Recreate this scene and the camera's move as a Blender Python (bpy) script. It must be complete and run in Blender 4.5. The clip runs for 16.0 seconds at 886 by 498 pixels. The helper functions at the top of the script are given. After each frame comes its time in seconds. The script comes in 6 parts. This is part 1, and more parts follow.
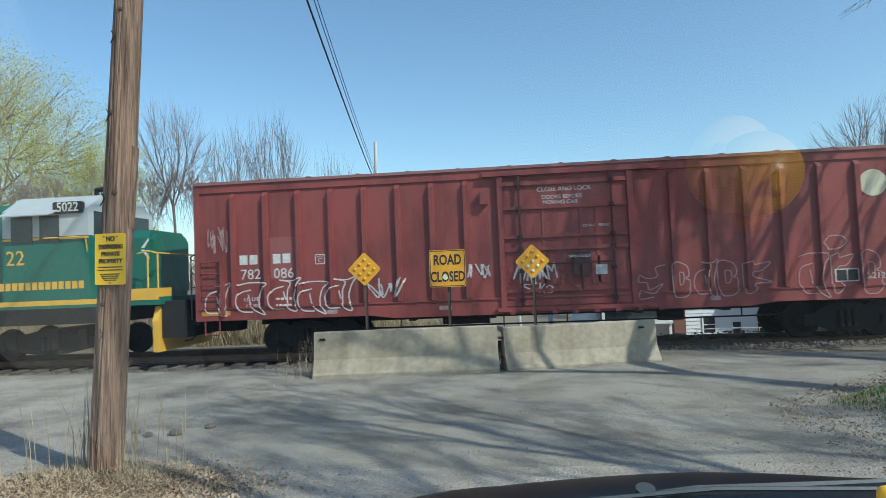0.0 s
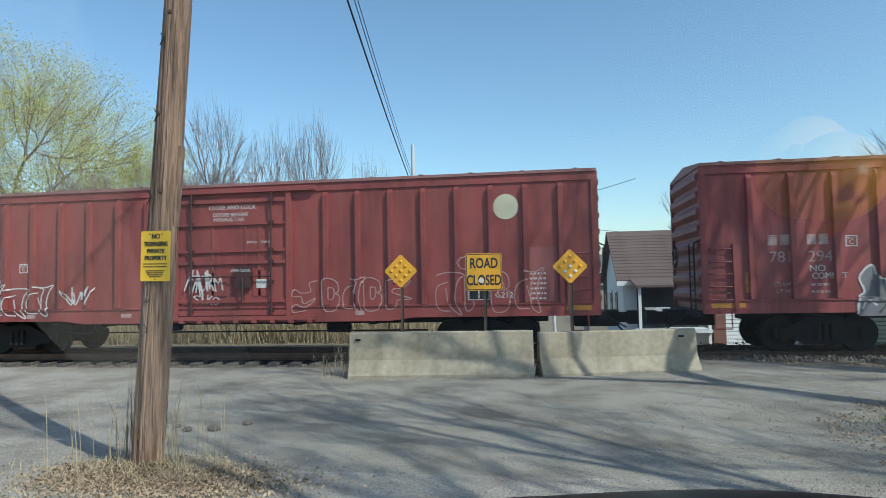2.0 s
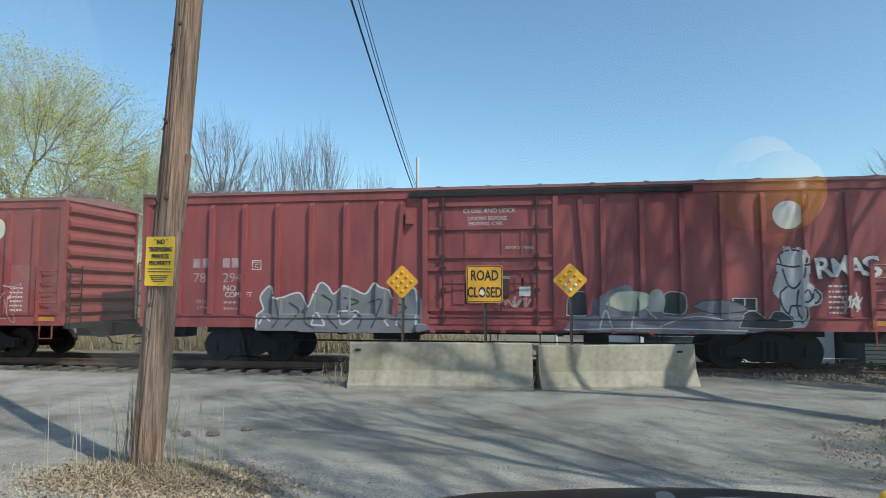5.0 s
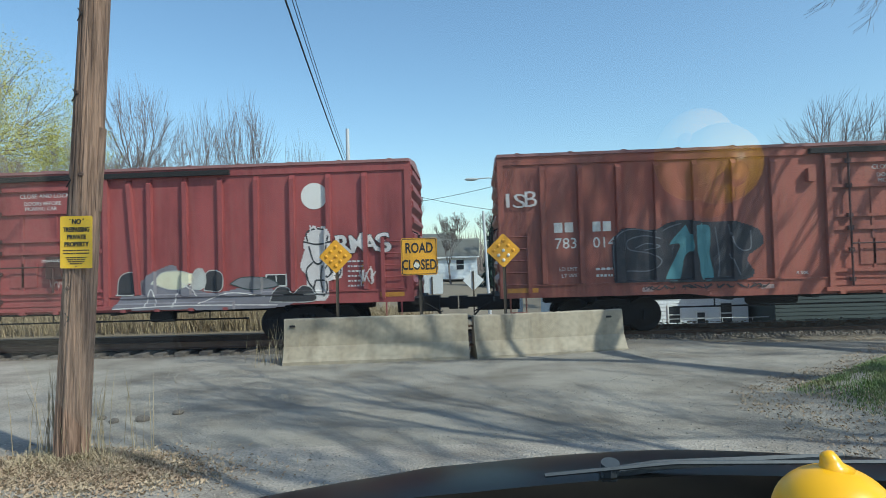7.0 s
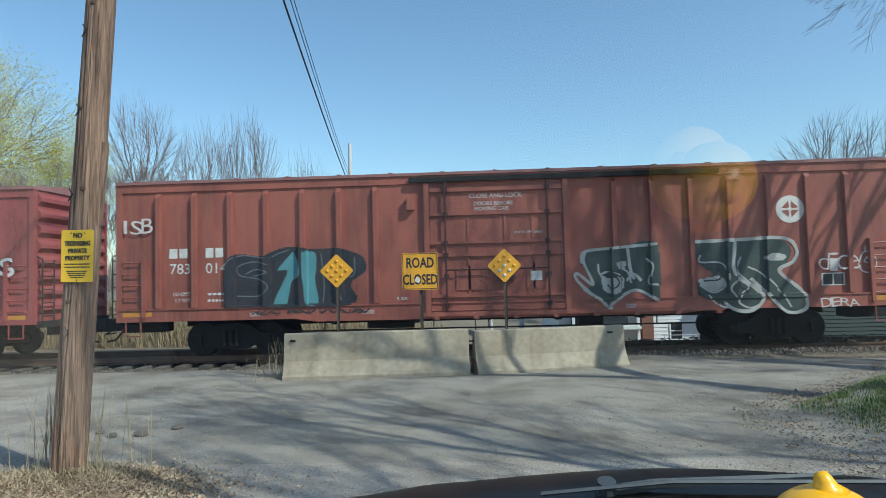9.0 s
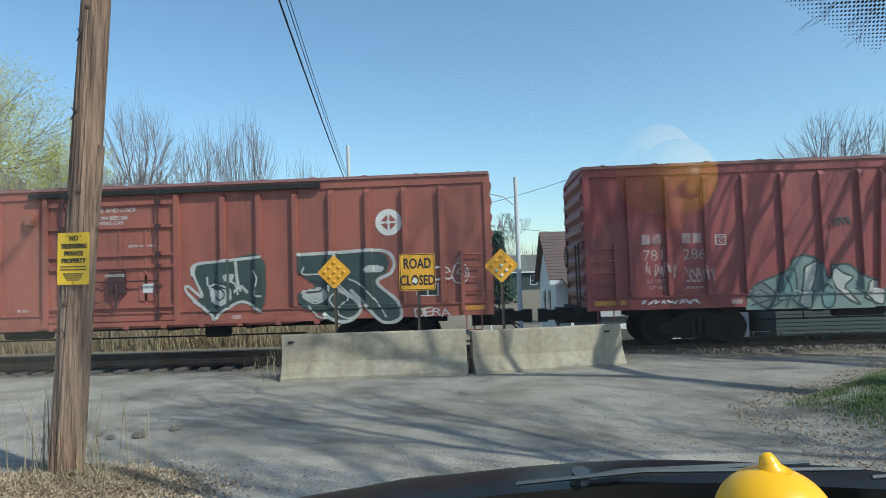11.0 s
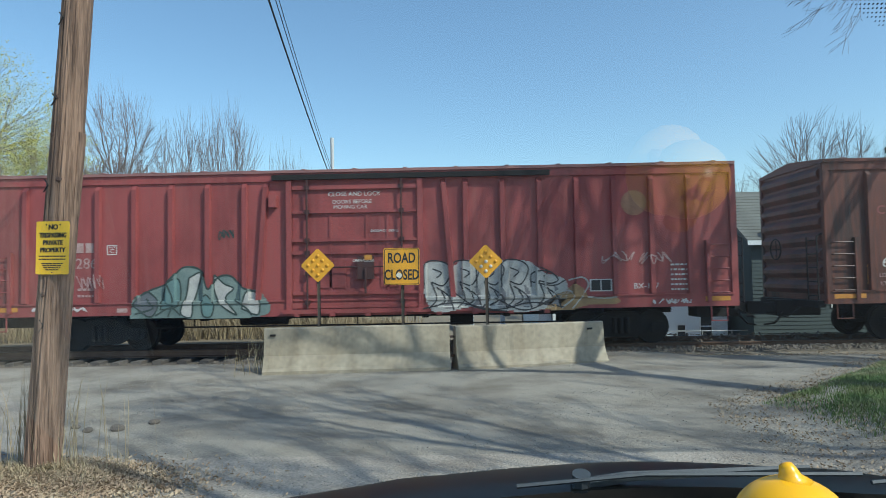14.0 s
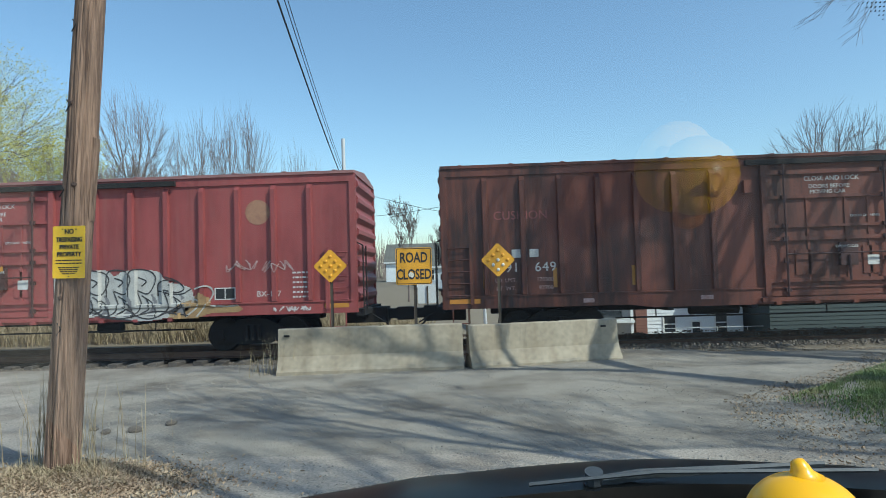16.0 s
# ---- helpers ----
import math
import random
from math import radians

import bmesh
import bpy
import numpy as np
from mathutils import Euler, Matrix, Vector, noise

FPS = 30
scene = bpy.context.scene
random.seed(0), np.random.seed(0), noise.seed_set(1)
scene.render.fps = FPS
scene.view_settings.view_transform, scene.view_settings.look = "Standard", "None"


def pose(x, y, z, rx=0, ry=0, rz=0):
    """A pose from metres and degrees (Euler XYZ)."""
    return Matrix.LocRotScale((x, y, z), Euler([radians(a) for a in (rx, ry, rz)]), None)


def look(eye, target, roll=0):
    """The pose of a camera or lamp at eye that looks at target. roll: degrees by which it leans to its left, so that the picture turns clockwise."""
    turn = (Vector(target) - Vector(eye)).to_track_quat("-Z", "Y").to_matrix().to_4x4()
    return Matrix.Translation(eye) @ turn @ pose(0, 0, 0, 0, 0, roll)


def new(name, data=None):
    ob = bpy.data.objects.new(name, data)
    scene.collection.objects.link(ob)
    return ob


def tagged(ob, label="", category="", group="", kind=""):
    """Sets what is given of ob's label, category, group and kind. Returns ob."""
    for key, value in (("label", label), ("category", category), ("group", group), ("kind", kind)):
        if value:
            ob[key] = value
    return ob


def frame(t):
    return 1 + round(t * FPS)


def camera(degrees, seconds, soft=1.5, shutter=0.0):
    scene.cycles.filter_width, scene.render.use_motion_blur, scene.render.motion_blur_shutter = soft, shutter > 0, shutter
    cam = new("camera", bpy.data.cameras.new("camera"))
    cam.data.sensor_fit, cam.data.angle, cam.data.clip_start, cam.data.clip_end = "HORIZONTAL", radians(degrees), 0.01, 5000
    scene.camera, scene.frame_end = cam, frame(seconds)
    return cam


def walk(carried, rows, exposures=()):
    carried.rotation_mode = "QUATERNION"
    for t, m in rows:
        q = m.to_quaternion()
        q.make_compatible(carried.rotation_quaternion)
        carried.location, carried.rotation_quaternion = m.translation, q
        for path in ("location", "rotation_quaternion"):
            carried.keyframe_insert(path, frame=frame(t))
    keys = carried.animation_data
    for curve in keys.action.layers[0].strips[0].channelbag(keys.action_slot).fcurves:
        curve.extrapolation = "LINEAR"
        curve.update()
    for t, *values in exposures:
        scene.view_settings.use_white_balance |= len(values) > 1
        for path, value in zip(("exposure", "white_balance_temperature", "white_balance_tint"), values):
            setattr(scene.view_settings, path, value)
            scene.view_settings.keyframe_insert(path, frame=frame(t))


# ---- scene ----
cam = camera(69.8, 16.0, soft=0.85, shutter=0.2)
PATH = [
    (0, (0.032, 0.066, 1.736), (-0.884, 10.014, 2.183), -2.32),
    (0.5, (0.030, 0.070, 1.734), (-0.939, 10.010, 2.242), -0.92),
    (1, (0.010, 0.067, 1.733), (-1.150, 9.983, 2.310), -0.25),
    (1.5, (0.010, 0.070, 1.733), (-1.269, 9.979, 2.164), 0.05),
    (2, (-0.007, 0.091, 1.736), (-1.464, 9.971, 2.248), -1.13),
    (2.5, (-0.001, 0.081, 1.735), (-1.421, 9.969, 2.199), -0.56),
    (3, (0.003, 0.083, 1.728), (-1.460, 9.966, 2.154), -0.28),
    (3.5, (0.020, 0.063, 1.713), (-1.491, 9.938, 2.168), -0.50),
    (3.7, (0.006, 0.092, 1.726), (-1.510, 9.967, 2.152), -0.61),
    (5.8, (0.072, -0.041, 1.705), (-1.334, 9.824, 2.546), 0.85),
    (6, (0.028, 0.006, 1.708), (-0.818, 9.952, 2.306), -1.08),
    (6.5, (0.017, 0.007, 1.729), (-0.380, 9.994, 2.051), -2.82),
    (7, (0.023, 0.028, 1.723), (-0.447, 10.014, 1.980), -1.68),
    (7.5, (0.031, 0.035, 1.726), (-0.474, 10.017, 2.067), -1.32),
    (8, (0.035, 0.041, 1.724), (-0.501, 10.023, 1.990), -1.02),
    (8.5, (0.034, 0.038, 1.723), (-0.386, 10.023, 2.069), -1.38),
    (9, (0.035, 0.027, 1.726), (-0.454, 10.003, 2.215), -1.47),
    (9.2, (0.029, 0.019, 1.725), (-0.368, 10.002, 2.153), -1.03),
    (11.3, (0.090, -0.006, 1.713), (-0.383, 9.969, 2.224), -2.02),
    (11.5, (0.039, 0.027, 1.733), (-0.233, 10.016, 2.134), -2.00),
    (12, (0.038, 0.016, 1.728), (-0.191, 10.003, 2.185), -1.64),
    (12.5, (0.034, 0.013, 1.729), (-0.059, 10.003, 2.164), -0.91),
    (13, (0.042, 0.009, 1.730), (-0.129, 9.994, 2.250), -1.15),
    (13.5, (0.045, 0.016, 1.728), (-0.223, 10.002, 2.175), -1.28),
    (14, (0.042, 0.021, 1.723), (-0.167, 10.011, 2.137), -1.02),
    (14.5, (0.047, 0.035, 1.727), (-0.094, 10.023, 2.190), -0.90),
    (15, (0.040, 0.025, 1.722), (-0.044, 10.015, 2.163), -0.98),
    (15.5, (0.037, 0.016, 1.722), (-0.106, 10.006, 2.132), -0.88),
    (16, (0.048, 0.016, 1.724), (-0.353, 9.999, 2.128), -1.73),
]
walk(cam, [(t, look(eye, target, roll)) for t, eye, target, roll in PATH], [(0, 0.40, 5850, -3), (16, 0.40, 5850, -3)])

# ---- light ----
SUN_FROM = Vector((0.83, -0.56, 0)).normalized()
SUN_UP = radians(43)
world = bpy.data.worlds.new("sky")
scene.world = world
world.use_nodes = True
wn = world.node_tree
sky = wn.nodes.new("ShaderNodeTexSky")
sky.sky_type, sky.sun_disc = "NISHITA", False
sky.sun_elevation, sky.sun_rotation = SUN_UP, math.atan2(SUN_FROM.x, SUN_FROM.y)
sky.altitude, sky.air_density, sky.dust_density, sky.ozone_density = 100, 1.15, 0.7, 2.4
wn.links.new(sky.outputs[0], wn.nodes["Background"].inputs[0])
wn.nodes["Background"].inputs[1].default_value = 0.138
sun = new("sun", bpy.data.lights.new("sun", "SUN"))
sun.data.energy, sun.data.angle, sun.data.color = 3.4, radians(0.6), (1.0, 0.95, 0.87)
SUN_DIR = SUN_FROM * math.cos(SUN_UP) + Vector((0, 0, math.sin(SUN_UP)))
sun.matrix_basis = look(SUN_DIR * 60, (0, 0, 0))


# ---- materials ----
def material(name, base, rough=0.7, metal=0.0, alt=None, scale=4.0, fine=60.0, mix=0.5, bump=0.15, streak=None, per_object=0.0, spec=0.5, coords="Object", depth=0.01, grain=False):
    """A surface with variation at two scales; alt is the second colour of its wear, streak stretches it upright."""
    m = bpy.data.materials.new(name)
    m.use_nodes = True
    n, l = m.node_tree.nodes, m.node_tree.links
    b = n["Principled BSDF"]
    b.inputs["Roughness"].default_value, b.inputs["Metallic"].default_value = rough, metal
    b.inputs["Specular IOR Level"].default_value = spec
    alt = alt or tuple(c * 0.6 for c in base)
    co = n.new("ShaderNodeTexCoord")
    mp = n.new("ShaderNodeMapping")
    mp.inputs["Scale"].default_value = streak or (1, 1, 1)
    l.new(co.outputs[coords], mp.inputs[0])
    big = n.new("ShaderNodeTexNoise")
    big.inputs["Scale"].default_value, big.inputs["Detail"].default_value, big.inputs["Roughness"].default_value = scale, 6, 0.62
    l.new(mp.outputs[0], big.inputs[0])
    small = n.new("ShaderNodeTexNoise")
    small.inputs["Scale"].default_value, small.inputs["Detail"].default_value = fine, 3
    l.new(mp.outputs[0] if grain else co.outputs[coords], small.inputs[0])
    ramp = n.new("ShaderNodeMapRange")
    ramp.inputs[1].default_value, ramp.inputs[2].default_value = 0.42, 0.68
    ramp.inputs[3].default_value, ramp.inputs[4].default_value = 0, mix
    l.new(big.outputs[0], ramp.inputs[0])
    c1 = n.new("ShaderNodeMix")
    c1.data_type = "RGBA"
    c1.inputs[6].default_value, c1.inputs[7].default_value = (*base, 1), (*alt, 1)
    l.new(ramp.outputs[0], c1.inputs[0])
    c2 = n.new("ShaderNodeMix")
    c2.data_type, c2.blend_type = "RGBA", "OVERLAY"
    c2.inputs[0].default_value = min(1, mix) * 0.6
    l.new(c1.outputs[2], c2.inputs[6])
    l.new(small.outputs[0], c2.inputs[7])
    out = c2.outputs[2]
    if per_object:
        info = n.new("ShaderNodeObjectInfo")
        hsv = n.new("ShaderNodeHueSaturation")
        r = n.new("ShaderNodeMapRange")
        r.inputs[3].default_value, r.inputs[4].default_value = 1 - per_object, 1 + per_object
        l.new(info.outputs["Random"], r.inputs[0])
        l.new(r.outputs[0], hsv.inputs["Value"])
        l.new(out, hsv.inputs["Color"])
        out = hsv.outputs[0]
    l.new(out, b.inputs["Base Color"])
    if bump:
        bp = n.new("ShaderNodeBump")
        bp.inputs["Strength"].default_value, bp.inputs["Distance"].default_value = bump, depth
        l.new(small.outputs[0], bp.inputs["Height"])
        l.new(bp.outputs[0], b.inputs["Normal"])
    return m


def plain(name, base, rough=0.6, metal=0.0, glow=0.0, coat=0.0):
    m = bpy.data.materials.new(name)
    m.use_nodes = True
    b = m.node_tree.nodes["Principled BSDF"]
    b.inputs["Base Color"].default_value = (*base, 1)
    b.inputs["Roughness"].default_value, b.inputs["Metallic"].default_value = rough, metal
    b.inputs["Coat Weight"].default_value = coat
    return m


def car_paint(name, base, grime, rust, amount):
    """Old freight car paint: faded, with grime that runs down the sheets and rust blooms."""
    m = material(name, base, 0.5, 0.0, grime, 0.75, 40, amount, 0.06, (1.0, 1.0, 0.45), spec=0.35)
    n, l = m.node_tree.nodes, m.node_tree.links
    b = n["Principled BSDF"]
    src = b.inputs["Base Color"].links[0].from_socket
    co = n.new("ShaderNodeTexCoord")
    mp = n.new("ShaderNodeMapping")
    mp.inputs["Scale"].default_value = (7, 7, 0.5)
    l.new(co.outputs["Object"], mp.inputs[0])
    st = n.new("ShaderNodeTexNoise")
    st.inputs["Scale"].default_value, st.inputs["Detail"].default_value = 1.3, 5
    l.new(mp.outputs[0], st.inputs[0])
    r = n.new("ShaderNodeMapRange")
    r.inputs[1].default_value, r.inputs[2].default_value, r.inputs[4].default_value = 0.45, 0.8, 0.75
    l.new(st.outputs[0], r.inputs[0])
    mx = n.new("ShaderNodeMix")
    mx.data_type = "RGBA"
    l.new(r.outputs[0], mx.inputs[0])
    l.new(src, mx.inputs[6])
    mx.inputs[7].default_value = (*rust, 1)
    l.new(mx.outputs[2], b.inputs["Base Color"])
    return m


M = {}
M["gravel"] = material("gravel_road", (0.335, 0.293, 0.24), 0.95, 0, (0.155, 0.128, 0.10), 0.8, 40, 0.85, 0.85, depth=0.025, spec=0.2)
M["red"] = car_paint("oxide_red_paint", (0.275, 0.062, 0.056), (0.125, 0.03, 0.028), (0.23, 0.078, 0.06), 0.85)
M["red_b"] = car_paint("faded_red_paint", (0.305, 0.07, 0.067), (0.15, 0.035, 0.035), (0.27, 0.088, 0.077), 0.8)
M["red_c"] = car_paint("orange_red_paint", (0.325, 0.10, 0.072), (0.15, 0.05, 0.04), (0.30, 0.118, 0.078), 0.85)
M["brown"] = car_paint("grimy_brown_paint", (0.15, 0.05, 0.035), (0.035, 0.022, 0.019), (0.20, 0.062, 0.035), 1.0)
M["door_gear"] = material("grimy_door_gear", (0.06, 0.022, 0.02), 0.7, 0.1, (0.03, 0.018, 0.016), 3, 50, 0.7, 0.1)
M["patch"] = material("fresh_red_patch", (0.27, 0.085, 0.078), 0.7, 0, (0.22, 0.07, 0.065), 2, 40, 0.4, 0.02)
M["dark"] = material("undergear_grime", (0.011, 0.0095, 0.009), 0.9, 0.0, (0.021, 0.016, 0.013), 3, 40, 0.8, 0.3)
M["roof"] = material("galvanised_roof", (0.30, 0.14, 0.13), 0.6, 0.1, (0.2, 0.09, 0.08), 2, 40, 0.6, 0.1)
M["steel"] = material("rail_steel", (0.16, 0.10, 0.07), 0.6, 0.6, (0.09, 0.05, 0.035), 3, 80, 0.7, 0.2)
M["wheel"] = material("wheel_steel", (0.022, 0.018, 0.015), 0.75, 0.2, (0.02, 0.015, 0.013), 4, 60, 0.7, 0.15)
M["white"] = material("stencil_white", (0.62, 0.60, 0.57), 0.7, 0, (0.42, 0.36, 0.34), 5, 60, 0.6, 0.02)
M["faded"] = material("faded_stencil", (0.42, 0.30, 0.28), 0.7, 0, (0.27, 0.11, 0.10), 5, 60, 0.8, 0.02)
M["tag_white"] = material("spray_white", (0.6, 0.55, 0.53), 0.6, 0, (0.45, 0.36, 0.34), 3, 60, 0.5, 0.0)
M["tag_pink"] = material("spray_thin", (0.42, 0.27, 0.26), 0.6, 0, (0.3, 0.14, 0.13), 3, 60, 0.5, 0.0)
M["tag_silver"] = material("spray_silver", (0.20, 0.19, 0.195), 0.55, 0.1, (0.12, 0.11, 0.115), 2, 60, 0.6, 0.0)
M["tag_black"] = material("spray_black", (0.03, 0.028, 0.03), 0.6, 0, (0.06, 0.05, 0.05), 2, 60, 0.6, 0.0)
M["tag_teal"] = material("spray_teal", (0.10, 0.255, 0.28), 0.6, 0, (0.07, 0.19, 0.22), 2, 60, 0.6, 0.0)
M["tag_green"] = material("spray_pale_green", (0.19, 0.235, 0.215), 0.6, 0, (0.10, 0.14, 0.135), 1.6, 60, 0.9, 0.0)
M["tag_dark"] = material("spray_charcoal", (0.035, 0.05, 0.045), 0.6, 0, (0.06, 0.08, 0.07), 2, 60, 0.6, 0.0)
M["tag_lilac"] = material("spray_grey_lilac", (0.19, 0.175, 0.195), 0.6, 0, (0.14, 0.115, 0.125), 2, 60, 0.6, 0.0)
M["tag_teal_pale"] = material("spray_grey_teal", (0.14, 0.22, 0.215), 0.6, 0, (0.09, 0.13, 0.13), 2, 60, 0.7, 0.0)
M["tag_smoke"] = material("spray_blue_black", (0.018, 0.021, 0.028), 0.6, 0, (0.055, 0.04, 0.045), 2.5, 40, 0.7, 0.0)
M["tag_haze"] = material("spray_thin_grey", (0.13, 0.135, 0.15), 0.6, 0, (0.08, 0.08, 0.09), 4, 60, 0.7, 0.0)
M["tag_pale"] = material("spray_silver_white", (0.47, 0.45, 0.42), 0.55, 0, (0.30, 0.28, 0.265), 3, 60, 0.7, 0.0)
M["tag_tan"] = material("spray_tan", (0.34, 0.22, 0.10), 0.6, 0, (0.22, 0.12, 0.06), 3, 60, 0.7, 0.0)
M["cream"] = material("cream_disc", (0.62, 0.58, 0.42), 0.7, 0, (0.5, 0.4, 0.28), 3, 60, 0.5, 0.0)
M["disc_white"] = material("white_disc", (0.68, 0.64, 0.6), 0.7, 0, (0.6, 0.52, 0.48), 3, 60, 0.4, 0.0)
M["worn_disc"] = material("worn_disc", (0.34, 0.18, 0.11), 0.7, 0, (0.2, 0.08, 0.055), 4, 60, 0.6, 0.0)
M["yellow_stripe"] = material("yellow_reflector", (0.50, 0.22, 0.03), 0.5, 0, (0.35, 0.13, 0.03), 4, 60, 0.5, 0.0)
M["concrete"] = material("weathered_concrete", (0.375, 0.315, 0.235), 0.92, 0, (0.23, 0.178, 0.12), 1.2, 12, 0.55, 0.2, (2.2, 2.2, 0.4), spec=0.25)
M["sign_yellow"] = material("sign_yellow", (0.74, 0.35, 0.018), 0.45, 0, (0.58, 0.26, 0.018), 2.5, 50, 0.5, 0.02)
M["post_sign"] = material("post_sign_yellow", (0.92, 0.54, 0.02), 0.4, 0, (0.84, 0.46, 0.02), 2.5, 50, 0.3, 0.02)
M["black"] = plain("sign_black", (0.018, 0.017, 0.016), 0.6)
M["bolt_white"] = plain("bare_reflector", (0.62, 0.58, 0.5), 0.3)
M["post"] = material("green_brown_post", (0.075, 0.06, 0.045), 0.7, 0.3, (0.11, 0.07, 0.045), 4, 60, 0.6, 0.1)
M["pole"] = material("weathered_pole_wood", (0.30, 0.19, 0.133), 0.9, 0, (0.05, 0.028, 0.02), 2.6, 9, 0.95, 0.9, (9, 9, 0.3), spec=0.2, depth=0.02, grain=True)
M["knot"] = material("dark_knot_wood", (0.09, 0.05, 0.035), 0.9, 0, (0.04, 0.024, 0.018), 20, 60, 0.8, 0.3)
M["grey_pole"] = material("pale_pole_wood", (0.58, 0.57, 0.57), 0.9, 0, (0.45, 0.43, 0.42), 2, 40, 0.5, 0.2, (4, 4, 0.3))
M["bark"] = material("grey_bark", (0.15, 0.125, 0.11), 0.95, 0, (0.09, 0.075, 0.065), 2, 30, 0.7, 0.3, (3, 3, 0.5))
M["twig"] = material("far_bark", (0.20, 0.155, 0.135), 0.95, 0, (0.14, 0.105, 0.09), 2, 20, 0.6, 0.0)
M["bud"] = material("spring_leaf", (0.42, 0.38, 0.065), 0.7, 0, (0.27, 0.29, 0.075), 0.4, 5, 0.8, 0.0)
M["conifer"] = material("conifer_needles", (0.022, 0.045, 0.025), 0.8, 0, (0.012, 0.028, 0.016), 1, 8, 0.8, 0.0)
M["straw"] = material("dry_grass", (0.36, 0.285, 0.17), 0.9, 0, (0.24, 0.17, 0.10), 1.5, 20, 0.8, 0.0)
M["litter"] = material("leaf_litter", (0.30, 0.21, 0.135), 0.9, 0, (0.42, 0.33, 0.22), 4, 30, 0.9, 0.0)
M["grass"] = material("spring_grass", (0.115, 0.17, 0.045), 0.8, 0, (0.235, 0.20, 0.10), 1.2, 20, 0.8, 0.0)
M["tie"] = material("creosote_tie", (0.085, 0.07, 0.06), 0.95, 0, (0.14, 0.12, 0.105), 4, 50, 0.8, 0.4, (1, 4, 4), per_object=0.3)
M["ballast"] = material("ballast_stone", (0.15, 0.122, 0.097), 0.95, 0, (0.09, 0.072, 0.058), 6, 60, 0.8, 0.5)
M["stone"] = material("loose_stone", (0.30, 0.265, 0.22), 0.95, 0, (0.18, 0.16, 0.14), 8, 60, 0.8, 0.3)
M["cable"] = plain("cable_black", (0.012, 0.014, 0.018), 0.7)
M["siding"] = material("white_siding", (0.72, 0.74, 0.75), 0.6, 0, (0.6, 0.62, 0.63), 1, 30, 0.3, 0.0)
# green siding with the wall's shade put into its very dark colour
M["siding_teal"] = material("shade_dark_green_siding", (0.036, 0.05, 0.047), 0.7, 0, (0.028, 0.04, 0.037), 1, 30, 0.4, 0.0)
M["shingle"] = material("brown_shingle", (0.135, 0.088, 0.075), 0.95, 0, (0.10, 0.066, 0.058), 1.4, 25, 0.8, 0.2, per_object=0.06)
M["shingle_b"] = material("grey_green_shingle", (0.15, 0.145, 0.125), 0.95, 0, (0.11, 0.105, 0.09), 1.4, 25, 0.8, 0.2, per_object=0.06)
M["brick"] = material("chimney_brick", (0.24, 0.115, 0.085), 0.95, 0, (0.17, 0.08, 0.06), 5, 40, 0.7, 0.2, per_object=0.15)
M["glass"] = plain("dark_window_glass", (0.03, 0.035, 0.04), 0.08)
M["trim"] = material("painted_trim", (0.70, 0.70, 0.68), 0.6, 0, (0.6, 0.6, 0.58), 2, 40, 0.3, 0.0)
M["loco_green"] = material("locomotive_green", (0.018, 0.125, 0.085), 0.42, 0, (0.022, 0.10, 0.07), 1.2, 40, 0.5, 0.03, (1, 1, 0.4))
M["loco_grey"] = material("locomotive_grey", (0.45, 0.46, 0.45), 0.5, 0, (0.36, 0.37, 0.36), 1.5, 40, 0.5, 0.03)
M["loco_yellow"] = material("locomotive_yellow", (0.70, 0.40, 0.05), 0.45, 0, (0.55, 0.28, 0.05), 2, 40, 0.5, 0.03)
M["car_paint"] = plain("dark_car_paint", (0.010, 0.012, 0.013), 0.3)
M["car_paint"].node_tree.nodes["Principled BSDF"].inputs["Specular IOR Level"].default_value = 0.3
M["plastic"] = material("wiper_plastic", (0.045, 0.05, 0.055), 0.5, 0, (0.06, 0.066, 0.07), 8, 80, 0.5, 0.05)
M["dash"] = material("dashboard_vinyl", (0.06, 0.065, 0.075), 0.6, 0, (0.075, 0.08, 0.09), 8, 200, 0.5, 0.2)
M["rubber_yellow"] = plain("yellow_rubber", (0.85, 0.42, 0.008), 0.32)
M["rubber_orange"] = plain("orange_brown_rubber", (0.35, 0.12, 0.02), 0.4)


# ---- building helpers ----
def box(bm, x0, x1, y0, y1, z0, z1):
    v = [bm.verts.new((x, y, z)) for z in (z0, z1) for x, y in ((x0, y0), (x1, y0), (x1, y1), (x0, y1))]
    for f in ((3, 2, 1, 0), (4, 5, 6, 7), (0, 1, 5, 4), (1, 2, 6, 5), (2, 3, 7, 6), (3, 0, 4, 7)):
        bm.faces.new([v[i] for i in f])
    return bm


def tube(bm, points, radii, sides=6, caps=True):
    """A round bar along points; radii is one radius or one for each point."""
    points = [Vector(p) for p in points]
    if not hasattr(radii, "__len__"):
        radii = [radii] * len(points)
    rings = []
    for i, p in enumerate(points):
        d = (points[min(i + 1, len(points) - 1)] - points[max(i - 1, 0)]).normalized()
        a = d.orthogonal().normalized() if i == 0 else (a - d * a.dot(d)).normalized()
        b = d.cross(a)
        rings.append([bm.verts.new(p + (a * math.cos(2 * math.pi * k / sides) + b * math.sin(2 * math.pi * k / sides)) * radii[i]) for k in range(sides)])
    for r, q in zip(rings, rings[1:]):
        for k in range(sides):
            bm.faces.new((r[k], r[(k + 1) % sides], q[(k + 1) % sides], q[k]))
    if caps:
        bm.faces.new(rings[0][::-1])
        bm.faces.new(rings[-1])
    return bm


